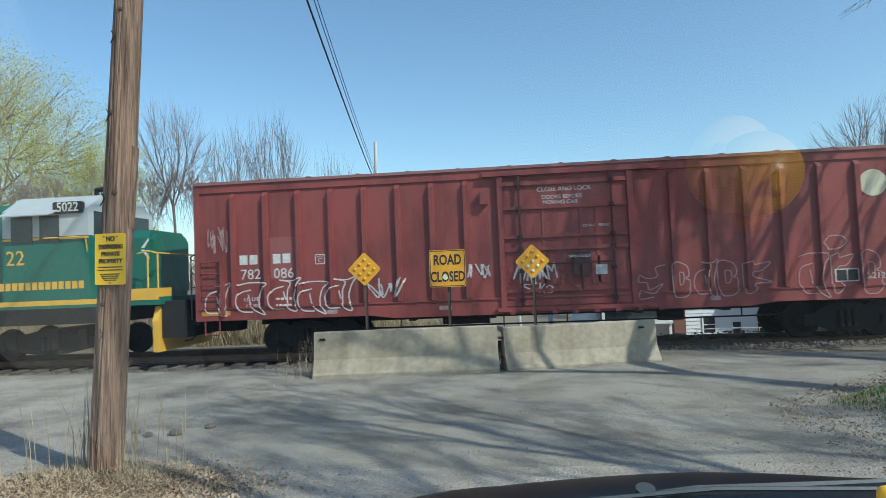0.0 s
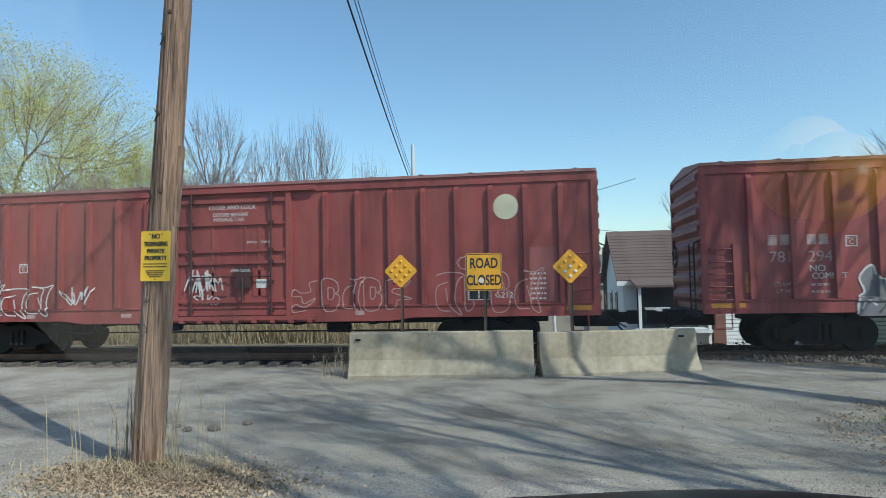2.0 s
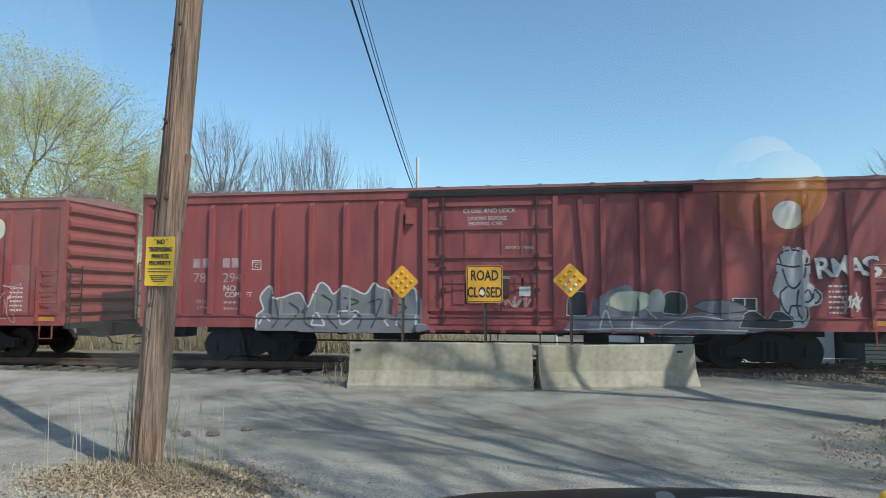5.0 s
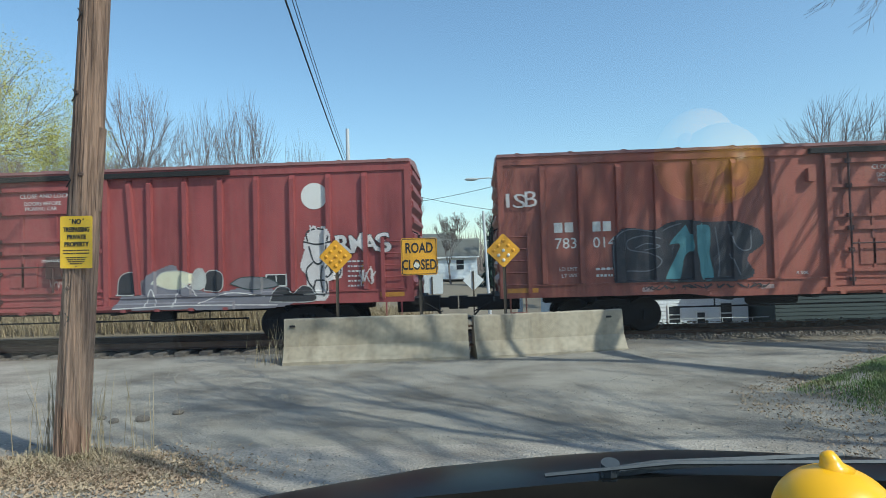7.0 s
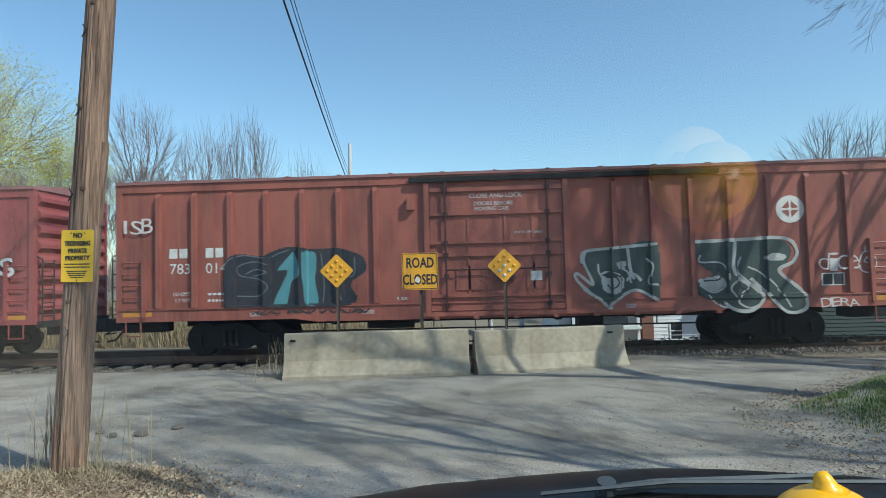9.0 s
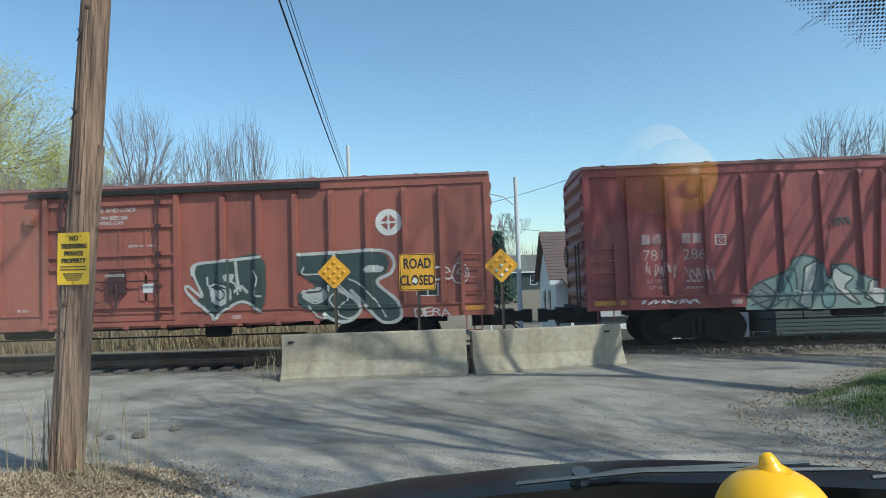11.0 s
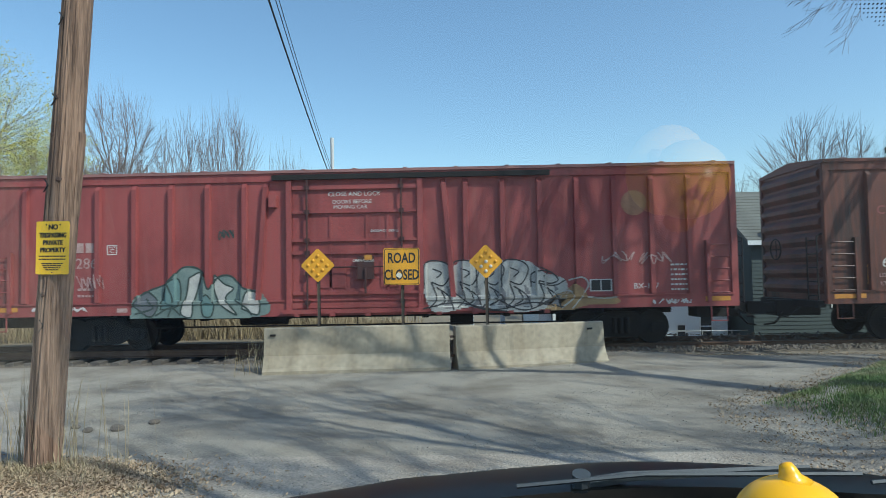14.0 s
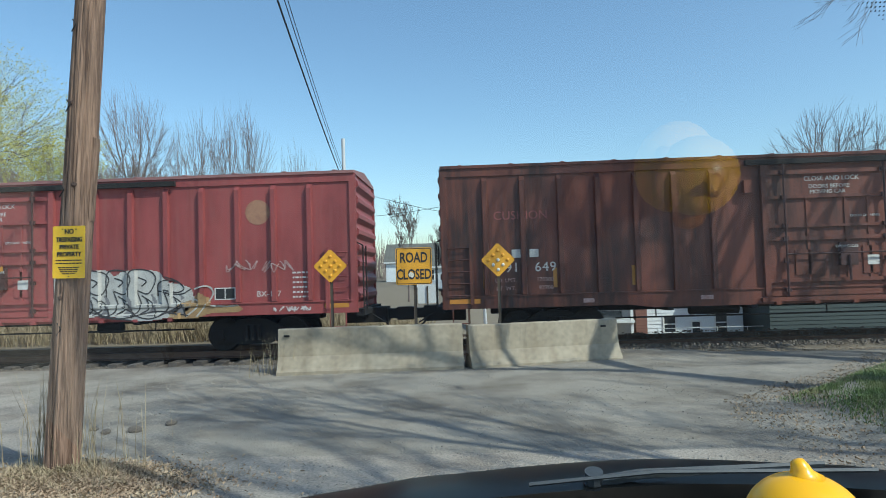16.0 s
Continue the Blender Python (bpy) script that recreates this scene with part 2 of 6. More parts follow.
def prism(bm, outline, axis, a, b):
    """An outline of (u, v) pushed from a to b along an axis: x takes (y, z), y takes (x, z), z takes (x, y)."""
    def at(u, v, w):
        return {"x": (w, u, v), "y": (u, w, v), "z": (u, v, w)}[axis]
    lo = [bm.verts.new(at(u, v, a)) for u, v in outline]
    hi = [bm.verts.new(at(u, v, b)) for u, v in outline]
    bm.faces.new(lo)
    bm.faces.new(hi[::-1])
    for i in range(len(lo)):
        j = (i + 1) % len(lo)
        bm.faces.new((lo[j], lo[i], hi[i], hi[j]))
    return bm


def mesh_of(name, bm, mat, smooth=False):
    bmesh.ops.recalc_face_normals(bm, faces=bm.faces)
    me = bpy.data.meshes.new(name)
    bm.to_mesh(me)
    bm.free()
    me.materials.append(mat)
    if smooth:
        me.polygons.foreach_set("use_smooth", [True] * len(me.polygons))
    return me


def part(name, bm, mat, parent, label="", smooth=False, at=None):
    """One mesh object under a thing or a part; bm may also be a mesh that is shared."""
    me = bm if isinstance(bm, bpy.types.Mesh) else mesh_of(name, bm, mat, smooth)
    ob = new(name, me)
    ob.parent = parent
    if at is not None:
        ob.matrix_basis = at
    return tagged(ob, label) if label else ob


def thing(name, label, category, m=None, group="", kind=""):
    ob = new(name)
    ob.matrix_basis = m or Matrix()
    return tagged(ob, label, category, group, kind)


def solid(name, bm, mat, label, category, kind="", smooth=False, group="", m=None):
    ob = new(name, mesh_of(name, bm, mat, smooth))
    ob.matrix_basis = m or Matrix()
    return tagged(ob, label, category, group, kind)


def letters(text, size, offset=0.0, shear=0.0, spacing=1.0, depth=0.002):
    """The mesh of a line of writing in the built-in font, upright and facing -y, its middle at the origin."""
    c = bpy.data.curves.new("lettering", "FONT")
    c.body, c.size, c.offset, c.shear, c.space_character = text, size, offset, shear, spacing
    c.align_x, c.align_y, c.extrude, c.resolution_u = "CENTER", "CENTER", depth, 3
    ob = bpy.data.objects.new("lettering", c)
    scene.collection.objects.link(ob)
    me = bpy.data.meshes.new_from_object(ob.evaluated_get(bpy.context.evaluated_depsgraph_get()))
    bpy.data.objects.remove(ob)
    me.transform(Matrix.Rotation(radians(90), 4, "X"))
    return me


def write(parent, text, x, y, z, size, mat, name="lettering", label="", wide=1.0, **more):
    me = letters(text, size, **more)
    me.transform(Matrix.Diagonal((wide, 1, 1, 1)))
    me.materials.clear()
    me.materials.append(mat)
    return part(name, me, mat, parent, label, at=Matrix.Translation((x, y, z)))


def smooth(v, a, b):
    k = min(1.0, max(0.0, (v - a) / (b - a)))
    return k * k * (3 - 2 * k)


def land(x, y):
    """The height of the ground."""
    right = smooth(x, -2.5, 2.0)
    h = -(0.42 - 0.2 * right) * smooth(y, 12.6, 15.2)
    left_bank = 1.1 * smooth(y, 21.6, 24.6) * (1 - smooth(x, -9, -3))
    hollow = -2.2 * smooth(y, 19.0, 26.0) * smooth(x, -3, 3)
    h += left_bank + hollow + 1.2 * smooth(y, 60, 180) + 2.2 * smooth(y, 45, 75) * smooth(x, -3, 3)
    h += 0.10 * math.exp(-((x + 3.6) ** 2 / 0.7 + (y - 5.5) ** 2 / 0.45))
    h += 0.2 * smooth(x - 1.1 * max(0.0, y - 8.2), 3.5, 4.8) * (1 - smooth(y, 10.5, 13.0))
    h += 0.13 * math.exp(-((x - 3.4) ** 2 / 2.5 + (y - 13.2) ** 2 / 0.5))
    h += 0.03 * (noise.noise((x * 0.35, y * 0.35, 0)) + 0.5 * noise.noise((x * 1.3, y * 1.3, 3)))
    return h


def build_ground():
    near = np.concatenate([np.arange(-24, 24.01, 0.3)])
    xs = np.concatenate([-24 - np.geomspace(1, 800, 26)[::-1], near, 24 + np.geomspace(1, 800, 26)])
    ys = np.concatenate([-12 - np.geomspace(1, 600, 14)[::-1], np.arange(-12, 30.01, 0.3), 30 + np.geomspace(1, 1400, 30)])
    nx = len(xs)
    verts = [(x, y, land(x, y)) for y in ys for x in xs]
    faces = [(j * nx + i, j * nx + i + 1, (j + 1) * nx + i + 1, (j + 1) * nx + i) for j in range(len(ys) - 1) for i in range(nx - 1)]
    me = bpy.data.meshes.new("ground")
    me.from_pydata(verts, [], faces)
    me.materials.append(M["gravel"])
    me.polygons.foreach_set("use_smooth", [True] * len(me.polygons))
    tagged(new("ground", me), "worn grey gravel road with dusty pale patches", "ground", kind="structure")
    # dry turf colour beyond the track and under the verge
    n, l = M["gravel"].node_tree.nodes, M["gravel"].node_tree.links
    b = n["Principled BSDF"]
    src = b.inputs["Base Color"].links[0].from_socket
    co = n.new("ShaderNodeTexCoord")
    sep = n.new("ShaderNodeSeparateXYZ")
    l.new(co.outputs["Object"], sep.inputs[0])
    wob = n.new("ShaderNodeTexNoise")
    wob.inputs["Scale"].default_value = 0.8
    l.new(co.outputs["Object"], wob.inputs[0])
    add = n.new("ShaderNodeMath")
    add.operation = "MULTIPLY_ADD"
    add.inputs[1].default_value = 3.0
    l.new(wob.outputs[0], add.inputs[0])
    l.new(sep.outputs[1], add.inputs[2])
    far = n.new("ShaderNodeMapRange")
    far.inputs[1].default_value, far.inputs[2].default_value = 20.0, 22.0
    l.new(add.outputs[0], far.inputs[0])
    mx = n.new("ShaderNodeMix")
    mx.data_type = "RGBA"
    mx.inputs[7].default_value = (0.20, 0.155, 0.09, 1)
    l.new(far.outputs[0], mx.inputs[0])
    l.new(src, mx.inputs[6])
    # brown soil along the verge and in front of the track
    soil = n.new("ShaderNodeMapRange")
    soil.inputs[1].default_value, soil.inputs[2].default_value, soil.inputs[4].default_value = 13.4, 15.6, 0.8
    l.new(add.outputs[0], soil.inputs[0])
    mx2 = n.new("ShaderNodeMix")
    mx2.data_type = "RGBA"
    mx2.inputs[7].default_value = (0.20, 0.165, 0.125, 1)
    l.new(soil.outputs[0], mx2.inputs[0])
    l.new(mx.outputs[2], mx2.inputs[6])
    l.new(mx2.outputs[2], b.inputs["Base Color"])


build_ground()

# ---- track ----
TRACK_Y, RAIL_Z = 17.16, -0.084


def build_track():
    track = thing("railway_track", "single railway track with rusty rails on old ties", "railway track", Matrix.Translation((0, TRACK_Y, RAIL_Z)), kind="structure")
    section = [(-0.07, -0.18), (0.07, -0.18), (0.07, -0.165), (0.012, -0.14), (0.012, -0.045), (0.037, -0.035), (0.037, -0.003), (0.03, 0), (-0.03, 0), (-0.037, -0.003), (-0.037, -0.035), (-0.012, -0.045), (-0.012, -0.14), (-0.07, -0.165)]
    for side in (-0.755, 0.755):
        part("rail", prism(bmesh.new(), [(u + side, v) for u, v in section], "x", -70, 70), M["steel"], track)
    bed = bmesh.new()
    prism(bed, [(-1.75, -0.5), (-1.45, -0.30), (1.45, -0.30), (2.2, -0.8), (-1.75, -0.8)], "x", -70, 70)
    part("ballast_bed", bed, M["ballast"], track)
    rng = random.Random(4)
    shapes = []
    for k in range(5):
        bm = box(bmesh.new(), -0.115, 0.115, -1.3, 1.3, -0.17, 0)
        for v in bm.verts:
            v.co += Vector((rng.uniform(-0.015, 0.015), rng.uniform(-0.03, 0.03), rng.uniform(-0.015, 0.01)))
        bmesh.ops.bevel(bm, geom=bm.edges, offset=0.012, segments=1, affect="EDGES")
        shapes.append(mesh_of("tie", bm, M["tie"]))
    for k in range(110):
        part("tie", shapes[k % 5], None, track, at=pose(-30 + k * 0.55 + rng.uniform(-0.05, 0.05), rng.uniform(-0.1, 0.06), -0.205 + rng.uniform(-0.02, 0.01), 0, 0, rng.uniform(-1.5, 1.5)))


build_track()


def stones(name, count, area, size, mat, label, seed, lift=0.0, weight=None):
    """Loose stones strewn over part of the ground, as one object."""
    rng = random.Random(seed)
    verts, faces = [], []
    while count > 0:
        x, y = rng.uniform(area[0], area[1]), rng.uniform(area[2], area[3])
        if weight and rng.random() > weight(x, y):
            continue
        count -= 1
        r = size * rng.uniform(0.4, 1.0) ** 2 + size * 0.12
        z = land(x, y) + lift + r * 0.15
        b = len(verts)
        turn = rng.uniform(0, 6.3)
        for i in range(4):
            a = turn + i * 1.571 + rng.uniform(-0.4, 0.4)
            verts.append((x + math.cos(a) * r * rng.uniform(0.7, 1.2), y + math.sin(a) * r * rng.uniform(0.7, 1.2), z - r * 0.3))
        for i in range(3):
            a = turn + i * 2.09 + rng.uniform(-0.4, 0.4)
            verts.append((x + math.cos(a) * r * 0.6, y + math.sin(a) * r * 0.6, z + r * rng.uniform(0.35, 0.6)))
        faces += [(b, b + 1, b + 4), (b + 1, b + 5, b + 4), (b + 1, b + 2, b + 5), (b + 2, b + 3, b + 6), (b + 2, b + 6, b + 5), (b + 3, b, b + 4), (b + 3, b + 4, b + 6), (b + 4, b + 5, b + 6)]
    me = bpy.data.meshes.new(name)
    me.from_pydata(verts, [], faces)
    me.materials.append(mat)
    return tagged(new(name, me), label, "stones", kind="stuff")


stones("gravel", 14000, (-6, 7, 4.2, 15.3), 0.015, M["stone"], "loose grey gravel strewn over the road", 1, weight=lambda x, y: 0.25 + 0.75 * (noise.noise((x * 0.5, y * 0.5, 7)) > 0.02))
stones("ballast_stones", 5000, (-22, 14, 15.2, 16.3), 0.055, M["ballast"], "grey brown ballast stones along the track", 2, lift=0.04)
stones("ballast_stones", 2500, (-22, 14, 16.4, 18.6), 0.055, M["ballast"], "grey brown ballast stones between the rails", 3, lift=0.12)


# ---- dry grass, leaves, turf ----
def blades(name, count, where, height, mat, label, category, seed, width=0.006, lean=0.5, flat=False):
    """Many thin blades as one object; where(rng) gives the foot of each."""
    rng = random.Random(seed)
    verts, faces = [], []
    for _ in range(count):
        x, y = where(rng)
        z = land(x, y) - 0.01
        h = height * rng.uniform(0.35, 1.0)
        a, k = rng.uniform(0, 6.28), rng.uniform(0.1, lean)
        dx, dy = math.cos(a), math.sin(a)
        b = len(verts)
        w = width * rng.uniform(0.6, 1.3)
        if flat:
            t = rng.uniform(0, 0.7)
            px, py = -dy * w * 4, dx * w * 4
            verts += [(x - px, y - py, z + 0.015), (x + px, y + py, z + 0.03), (x + dx * h + px * 0.4, y + dy * h + py * 0.4, z + 0.03 + t * h), (x + dx * h - px * 0.4, y + dy * h - py * 0.4, z + 0.02 + t * h)]
            faces.append((b, b + 1, b + 2, b + 3))
        else:
            px, py = -dy * w, dx * w
            verts += [(x - px, y - py, z), (x + px, y + py, z), (x + dx * h * k * 0.4 + px * 0.8, y + dy * h * k * 0.4 + py * 0.8, z + h * 0.6), (x + dx * h * k * 0.4 - px * 0.8, y + dy * h * k * 0.4 - py * 0.8, z + h * 0.6), (x + dx * h * k, y + dy * h * k, z + h)]
            faces += [(b, b + 1, b + 2, b + 3), (b + 3, b + 2, b + 4)]
    me = bpy.data.meshes.new(name)
    me.from_pydata(verts, [], faces)
    me.materials.append(mat)
    return tagged(new(name, me), label, category, kind="stuff")


def round_pole(rng, cx=-3.6, cy=5.5, rx=0.8, ry=0.5):
    a, r = rng.uniform(0, 6.28), abs(rng.gauss(0, 0.55))
    return cx + math.cos(a) * r * rx, cy + math.sin(a) * r * ry


blades("leaf_litter", 17000, lambda r: round_pole(r, -3.4, 5.35, 1.15, 0.55), 0.034, M["litter"], "dry brown leaves and straw round the pole foot", "leaf litter", 11, 0.0019, flat=True)
blades("dry_weeds", 120, lambda r: round_pole(r, -3.6, 5.6, 0.85, 0.35), 0.95, M["straw"], "tall dry weed stalks round the pole foot", "dry weeds", 12, 0.0035, 0.3)
blades("dry_weeds", 2600, lambda r: round_pole(r, -3.5, 5.45, 1.2, 0.5), 0.11, M["straw"], "short dry grass round the pole foot", "dry weeds", 13, 0.003, 1.4)
blades("dry_weeds", 60, lambda r: (-3.75 + r.gauss(0, 0.22), 11.6 + r.gauss(0, 0.15)), 0.85, M["straw"], "dry weed stalks beside the barrier end", "dry weeds", 14, 0.004, 0.9)
blades("dry_grass", 30000, lambda r: (r.uniform(-34, -1.5), 21.9 + abs(r.gauss(0, 2.6))), 0.75, M["straw"], "dry straw-coloured grass bank behind the track", "dry grass", 15, 0.014, 0.9)


def verge_edge(x, y):
    return x - 3.95 - 1.1 * max(0.0, y - 8.2) + 0.35 * noise.noise((x * 1.3, y * 1.3, 5))


def verge(rng):
    while True:
        x, y = rng.uniform(3.4, 9), rng.uniform(3.6, 11.5)
        edge = verge_edge(x, y)
        if edge > 0 and rng.random() < min(1, 0.12 + edge * 1.2) * (0.55 + 0.9 * noise.noise((x * 2.2, y * 2.2, 9))):
            return x, y


def verge_litter(rng):
    while True:
        x, y = rng.uniform(2.2, 9), rng.uniform(4.0, 15.2)
        edge = verge_edge(x, y)
        if -0.9 < edge < 0.5 and rng.random() < 0.6 or (y > 13.0 and x > 2.9 and rng.random() < 0.25):
            return x, y


blades("verge_grass", 105000, verge, 0.075, M["grass"], "patchy green spring grass on the verge", "grass", 16, 0.0045, 1.1)
blades("verge_litter", 5200, verge_litter, 0.028, M["litter"], "dry leaves and twigs along the verge", "leaf litter", 17, 0.0022, flat=True)


# ---- trees ----
def grow(seed, height, spread, depth, trunk, thin=0.62, up=0.25, first=0.28, kids=(2, 3), tilt=(0, 0), extra=0.75, bend=0.08):
    """The branches of a bare tree, as pieces (start, end, radius, radius), and the ends of its twigs."""
    rng = random.Random(seed)
    pieces, tips = [], []

    def limb(p, d, length, r, level):
        steps = 3 if level < 2 else 2
        q = p
        for i in range(steps):
            d = (d + Vector((rng.gauss(0, bend), rng.gauss(0, bend), rng.gauss(0, 0.06) + up * 0.2))).normalized()
            n = q + d * length / steps
            r2 = r * (0.84 if level else 0.9)
            pieces.append((q, n, r, r2))
            q, r = n, r2
            if 0 < level < depth and rng.random() < extra:
                side = (d + Vector((rng.uniform(-1, 1), rng.uniform(-1, 1), rng.uniform(-0.2, 0.7) + up)) * spread).normalized()
                limb(q, side, length * rng.uniform(0.45, 0.7), r * 0.55, level + 1)
        if level < depth:
            for _ in range(rng.randint(*kids)):
                side = (d + Vector((rng.uniform(-1, 1), rng.uniform(-1, 1), rng.uniform(-0.2, 0.6) + up)) * spread).normalized()
                limb(q, side, length * rng.uniform(0.55, 0.85), r * thin, level + 1)
        else:
            tips.append(q)

    limb(Vector((0, 0, -0.2)), Vector((rng.uniform(-0.05, 0.05) + tilt[0], rng.uniform(-0.05, 0.05) + tilt[1], 1)).normalized(), height * first, trunk, 0)
    return pieces, tips


def wood(name, pieces, mat, sides=4, floor=0.004):
    verts, faces = [], []
    for p, q, r0, r1 in pieces:
        d = (q - p).normalized()
        a = d.orthogonal().normalized()
        b = d.cross(a)
        k = len(verts)
        s = sides if r0 > 0.03 else 3
        for c, r in ((p, max(r0, floor)), (q, max(r1, floor))):
            verts += [c + (a * math.cos(6.2832 * i / s) + b * math.sin(6.2832 * i / s)) * r for i in range(s)]
        faces += [(k + i, k + (i + 1) % s, k + s + (i + 1) % s, k + s + i) for i in range(s)]
    me = bpy.data.meshes.new(name)
    me.from_pydata(verts, [], faces)
    me.materials.append(mat)
    return me


def leaves(name, tips, per, size, reach, mat, seed):
    rng = random.Random(seed)
    verts, faces = [], []
    for t in tips:
        for _ in range(per):
            c = t + Vector((rng.gauss(0, reach), rng.gauss(0, reach), rng.gauss(0, reach)))
            u = Vector((rng.uniform(-1, 1), rng.uniform(-1, 1), rng.uniform(-1, 1))).normalized() * size * rng.uniform(0.5, 1.2)
            v = u.orthogonal() * rng.uniform(0.5, 0.9)
            k = len(verts)
            verts += [c - u, c + v, c + u, c - v]
            faces.append((k, k + 1, k + 2, k + 3))
    me = bpy.data.meshes.new(name)
    me.from_pydata(verts, [], faces)
    me.materials.append(mat)
    return me


def tree(x, y, label, seed, height, spread=0.8, depth=5, trunk=0.2, bark="twig", leaf=None, per=5, size=0.12, reach=0.35, floor=0.012, scale=1.0, turn=0, category="tree", **more):
    pieces, tips = grow(seed, height, spread, depth, trunk, **more)
    top = max(q.z for _, q, _, _ in pieces)
    k = height / top
    ob = thing("tree", label, category, Matrix.Translation((x, y, land(x, y))) @ Matrix.Rotation(radians(turn), 4, "Z"))
    pieces = [(p * k, q * k, a, b) for p, q, a, b in pieces]
    stem = [c for c in pieces if c[2] > trunk * 0.42]
    part("trunk", wood("trunk", stem, M[bark], 7), None, ob)
    part("crown", wood("crown", [c for c in pieces if c[2] <= trunk * 0.42], M[bark], 4, floor), None, ob)
    if leaf:
        part("foliage", leaves("foliage", [t * k for t in tips], per, size, reach, M[leaf], seed), None, ob, "fresh yellow green spring leaves" if leaf == "bud" else "")
    return ob


BARE = "bare grey-brown deciduous tree behind the track"
BUDS = "tree in yellow green spring bud behind the track"
def crown_tree(x, y, label, seed, height, half, base, count, tip=0.009, vase=0.0, flat=1.0, leaf=None, per=5, size=0.06, reach=0.3, stems=1, bark="twig"):
    """A tree whose limbs fork again and again towards the ends of its twigs, which fill an egg-shaped crown; vase narrows the crown's foot."""
    rng = random.Random(seed)
    goals = []
    while len(goals) < count:
        d = Vector((rng.gauss(0, 1), rng.gauss(0, 1), rng.gauss(0, 1))).normalized() * rng.uniform(0.12, 1.0) ** 0.5
        wide = half * (1 + 0.16 * noise.noise(d * 2.1 + Vector((seed, 0, 0))))
        h = (d.z + 1) / 2
        pinch = 1 - vase + vase * h ** 0.6
        goals.append(Vector((d.x * wide * pinch, d.y * wide * flat * pinch, base + h * (height - base) * (1 + 0.08 * noise.noise(d * 3.3 + Vector((0, seed, 0)))))))
    stem, crown, tips = [], [], []

    def radius(n):
        return tip * n ** 0.37

    def fork(p, d, ends):
        if len(ends) == 1:
            mid = p.lerp(ends[0], 0.5) + d * (ends[0] - p).length * 0.12
            crown.append((p, mid, tip, tip * 0.8))
            crown.append((mid, ends[0], tip * 0.8, tip * 0.5))
            tips.append(ends[0])
            return
        to = sum(ends, Vector()) / len(ends) - p
        d = (d * 0.4 + to.normalized() * 0.8 + Vector((rng.gauss(0, 0.12), rng.gauss(0, 0.12), 0.05))).normalized()
        q = p + d * to.length * rng.uniform(0.2, 0.38)
        (stem if len(ends) > count * 0.12 else crown).append((p, q, radius(len(ends)), radius(len(ends)) * 0.92))
        axis = d.cross(Vector((rng.gauss(0, 1), rng.gauss(0, 1), rng.gauss(0, 0.3)))).normalized()
        ends = sorted(ends, key=lambda e: (e - q).dot(axis))
        cut = max(1, min(len(ends) - 1, int(len(ends) * rng.uniform(0.3, 0.7))))
        fork(q, d, ends[:cut])
        fork(q, d, ends[cut:])

    goals.sort(key=lambda e: e.x + rng.gauss(0, half * 0.45))
    for k in range(stems):
        own = goals[k * count // stems:(k + 1) * count // stems]
        foot = Vector(((k - (stems - 1) / 2) * half * 0.35 / stems, rng.uniform(-0.3, 0.3) * (stems > 1), -0.2))
        lean = Vector((sum(e.x for e in own) / len(own) * 0.12, 0, 1)).normalized()
        top = foot + lean * (base * 0.75 if stems == 1 else base * rng.uniform(0.2, 0.6))
        stem.append((foot, top, radius(len(own)) * 1.25, radius(len(own))))
        fork(top, lean, own)
    ob = thing("tree", label, "tree", Matrix.Translation((x, y, land(x, y))))
    part("trunk", wood("trunk", stem, M[bark], 7), None, ob)
    part("crown", wood("crown", crown, M[bark], 4, 0.004), None, ob)
    if leaf:
        part("foliage", leaves("foliage", tips, per, size, reach, M[leaf], seed), None, ob, "fresh yellow green spring leaves")
    return ob


crown_tree(-36.0, 40, BUDS, 21, 18.8, 9.6, 1.6, 3400, 0.010, leaf="bud", per=36, size=0.046, reach=0.4)
crown_tree(-27.8, 43, BUDS, 23, 13.6, 3.4, 1.4, 700, 0.009, leaf="bud", per=14, size=0.05, reach=0.32)
crown_tree(-32.0, 47, BUDS, 48, 13.4, 4.8, 1.4, 800, 0.009, leaf="bud", per=14, size=0.05, reach=0.34)
crown_tree(-26.7, 50, BARE, 24, 17.4, 3.9, 5.0, 1500, 0.0085, 0.0)
crown_tree(-21.6, 50, BARE, 26, 15.6, 3.3, 3.5, 700, 0.009, 0.15, 0.8, stems=3)
crown_tree(-18.4, 51, BARE, 27, 16.6, 3.4, 3.5, 800, 0.009, 0.15, 0.8, stems=3)
crown_tree(-13.9, 52, BARE, 28, 13.2, 2.6, 2.5, 420, 0.009, 0.15, stems=3)
for x, y, seed, height in ((-26.8, 33, 30, 8.5), (-21.5, 31, 42, 7.0), (-17.0, 30, 31, 7.5), (-13.6, 31, 43, 7.5), (-11.4, 33, 32, 7.0), (-9.2, 34, 44, 6.6), (-7.2, 36, 33, 6.4), (-4.6, 48, 34, 8.0)):
    tree(x, y, BARE, seed, height, 0.6, 6, 0.08, first=0.12, up=0.35, floor=0.008, extra=0.35, bend=0.05)
crown_tree(34.0, 60, BARE, 35, 18.2, 6.8, 5.0, 2000, 0.011, 0.0)
crown_tree(27.5, 64, BARE, 36, 13.5, 4.2, 2.2, 380, 0.011, 0.2)
crown_tree(43.0, 66, BARE, 37, 17.0, 6.0, 2.5, 500, 0.011, 0.2)
for x, y, seed, height in ((3.6, 75, 38, 10.0), (10.4, 50, 39, 10.8), (13.2, 52, 46, 10.0), (20.5, 52, 40, 12.0), (-2.5, 70, 47, 8.0)):
    tree(x, y, BARE, seed, height, 0.75, 6, 0.13, first=0.18, up=0.3, floor=0.009, extra=0.5)


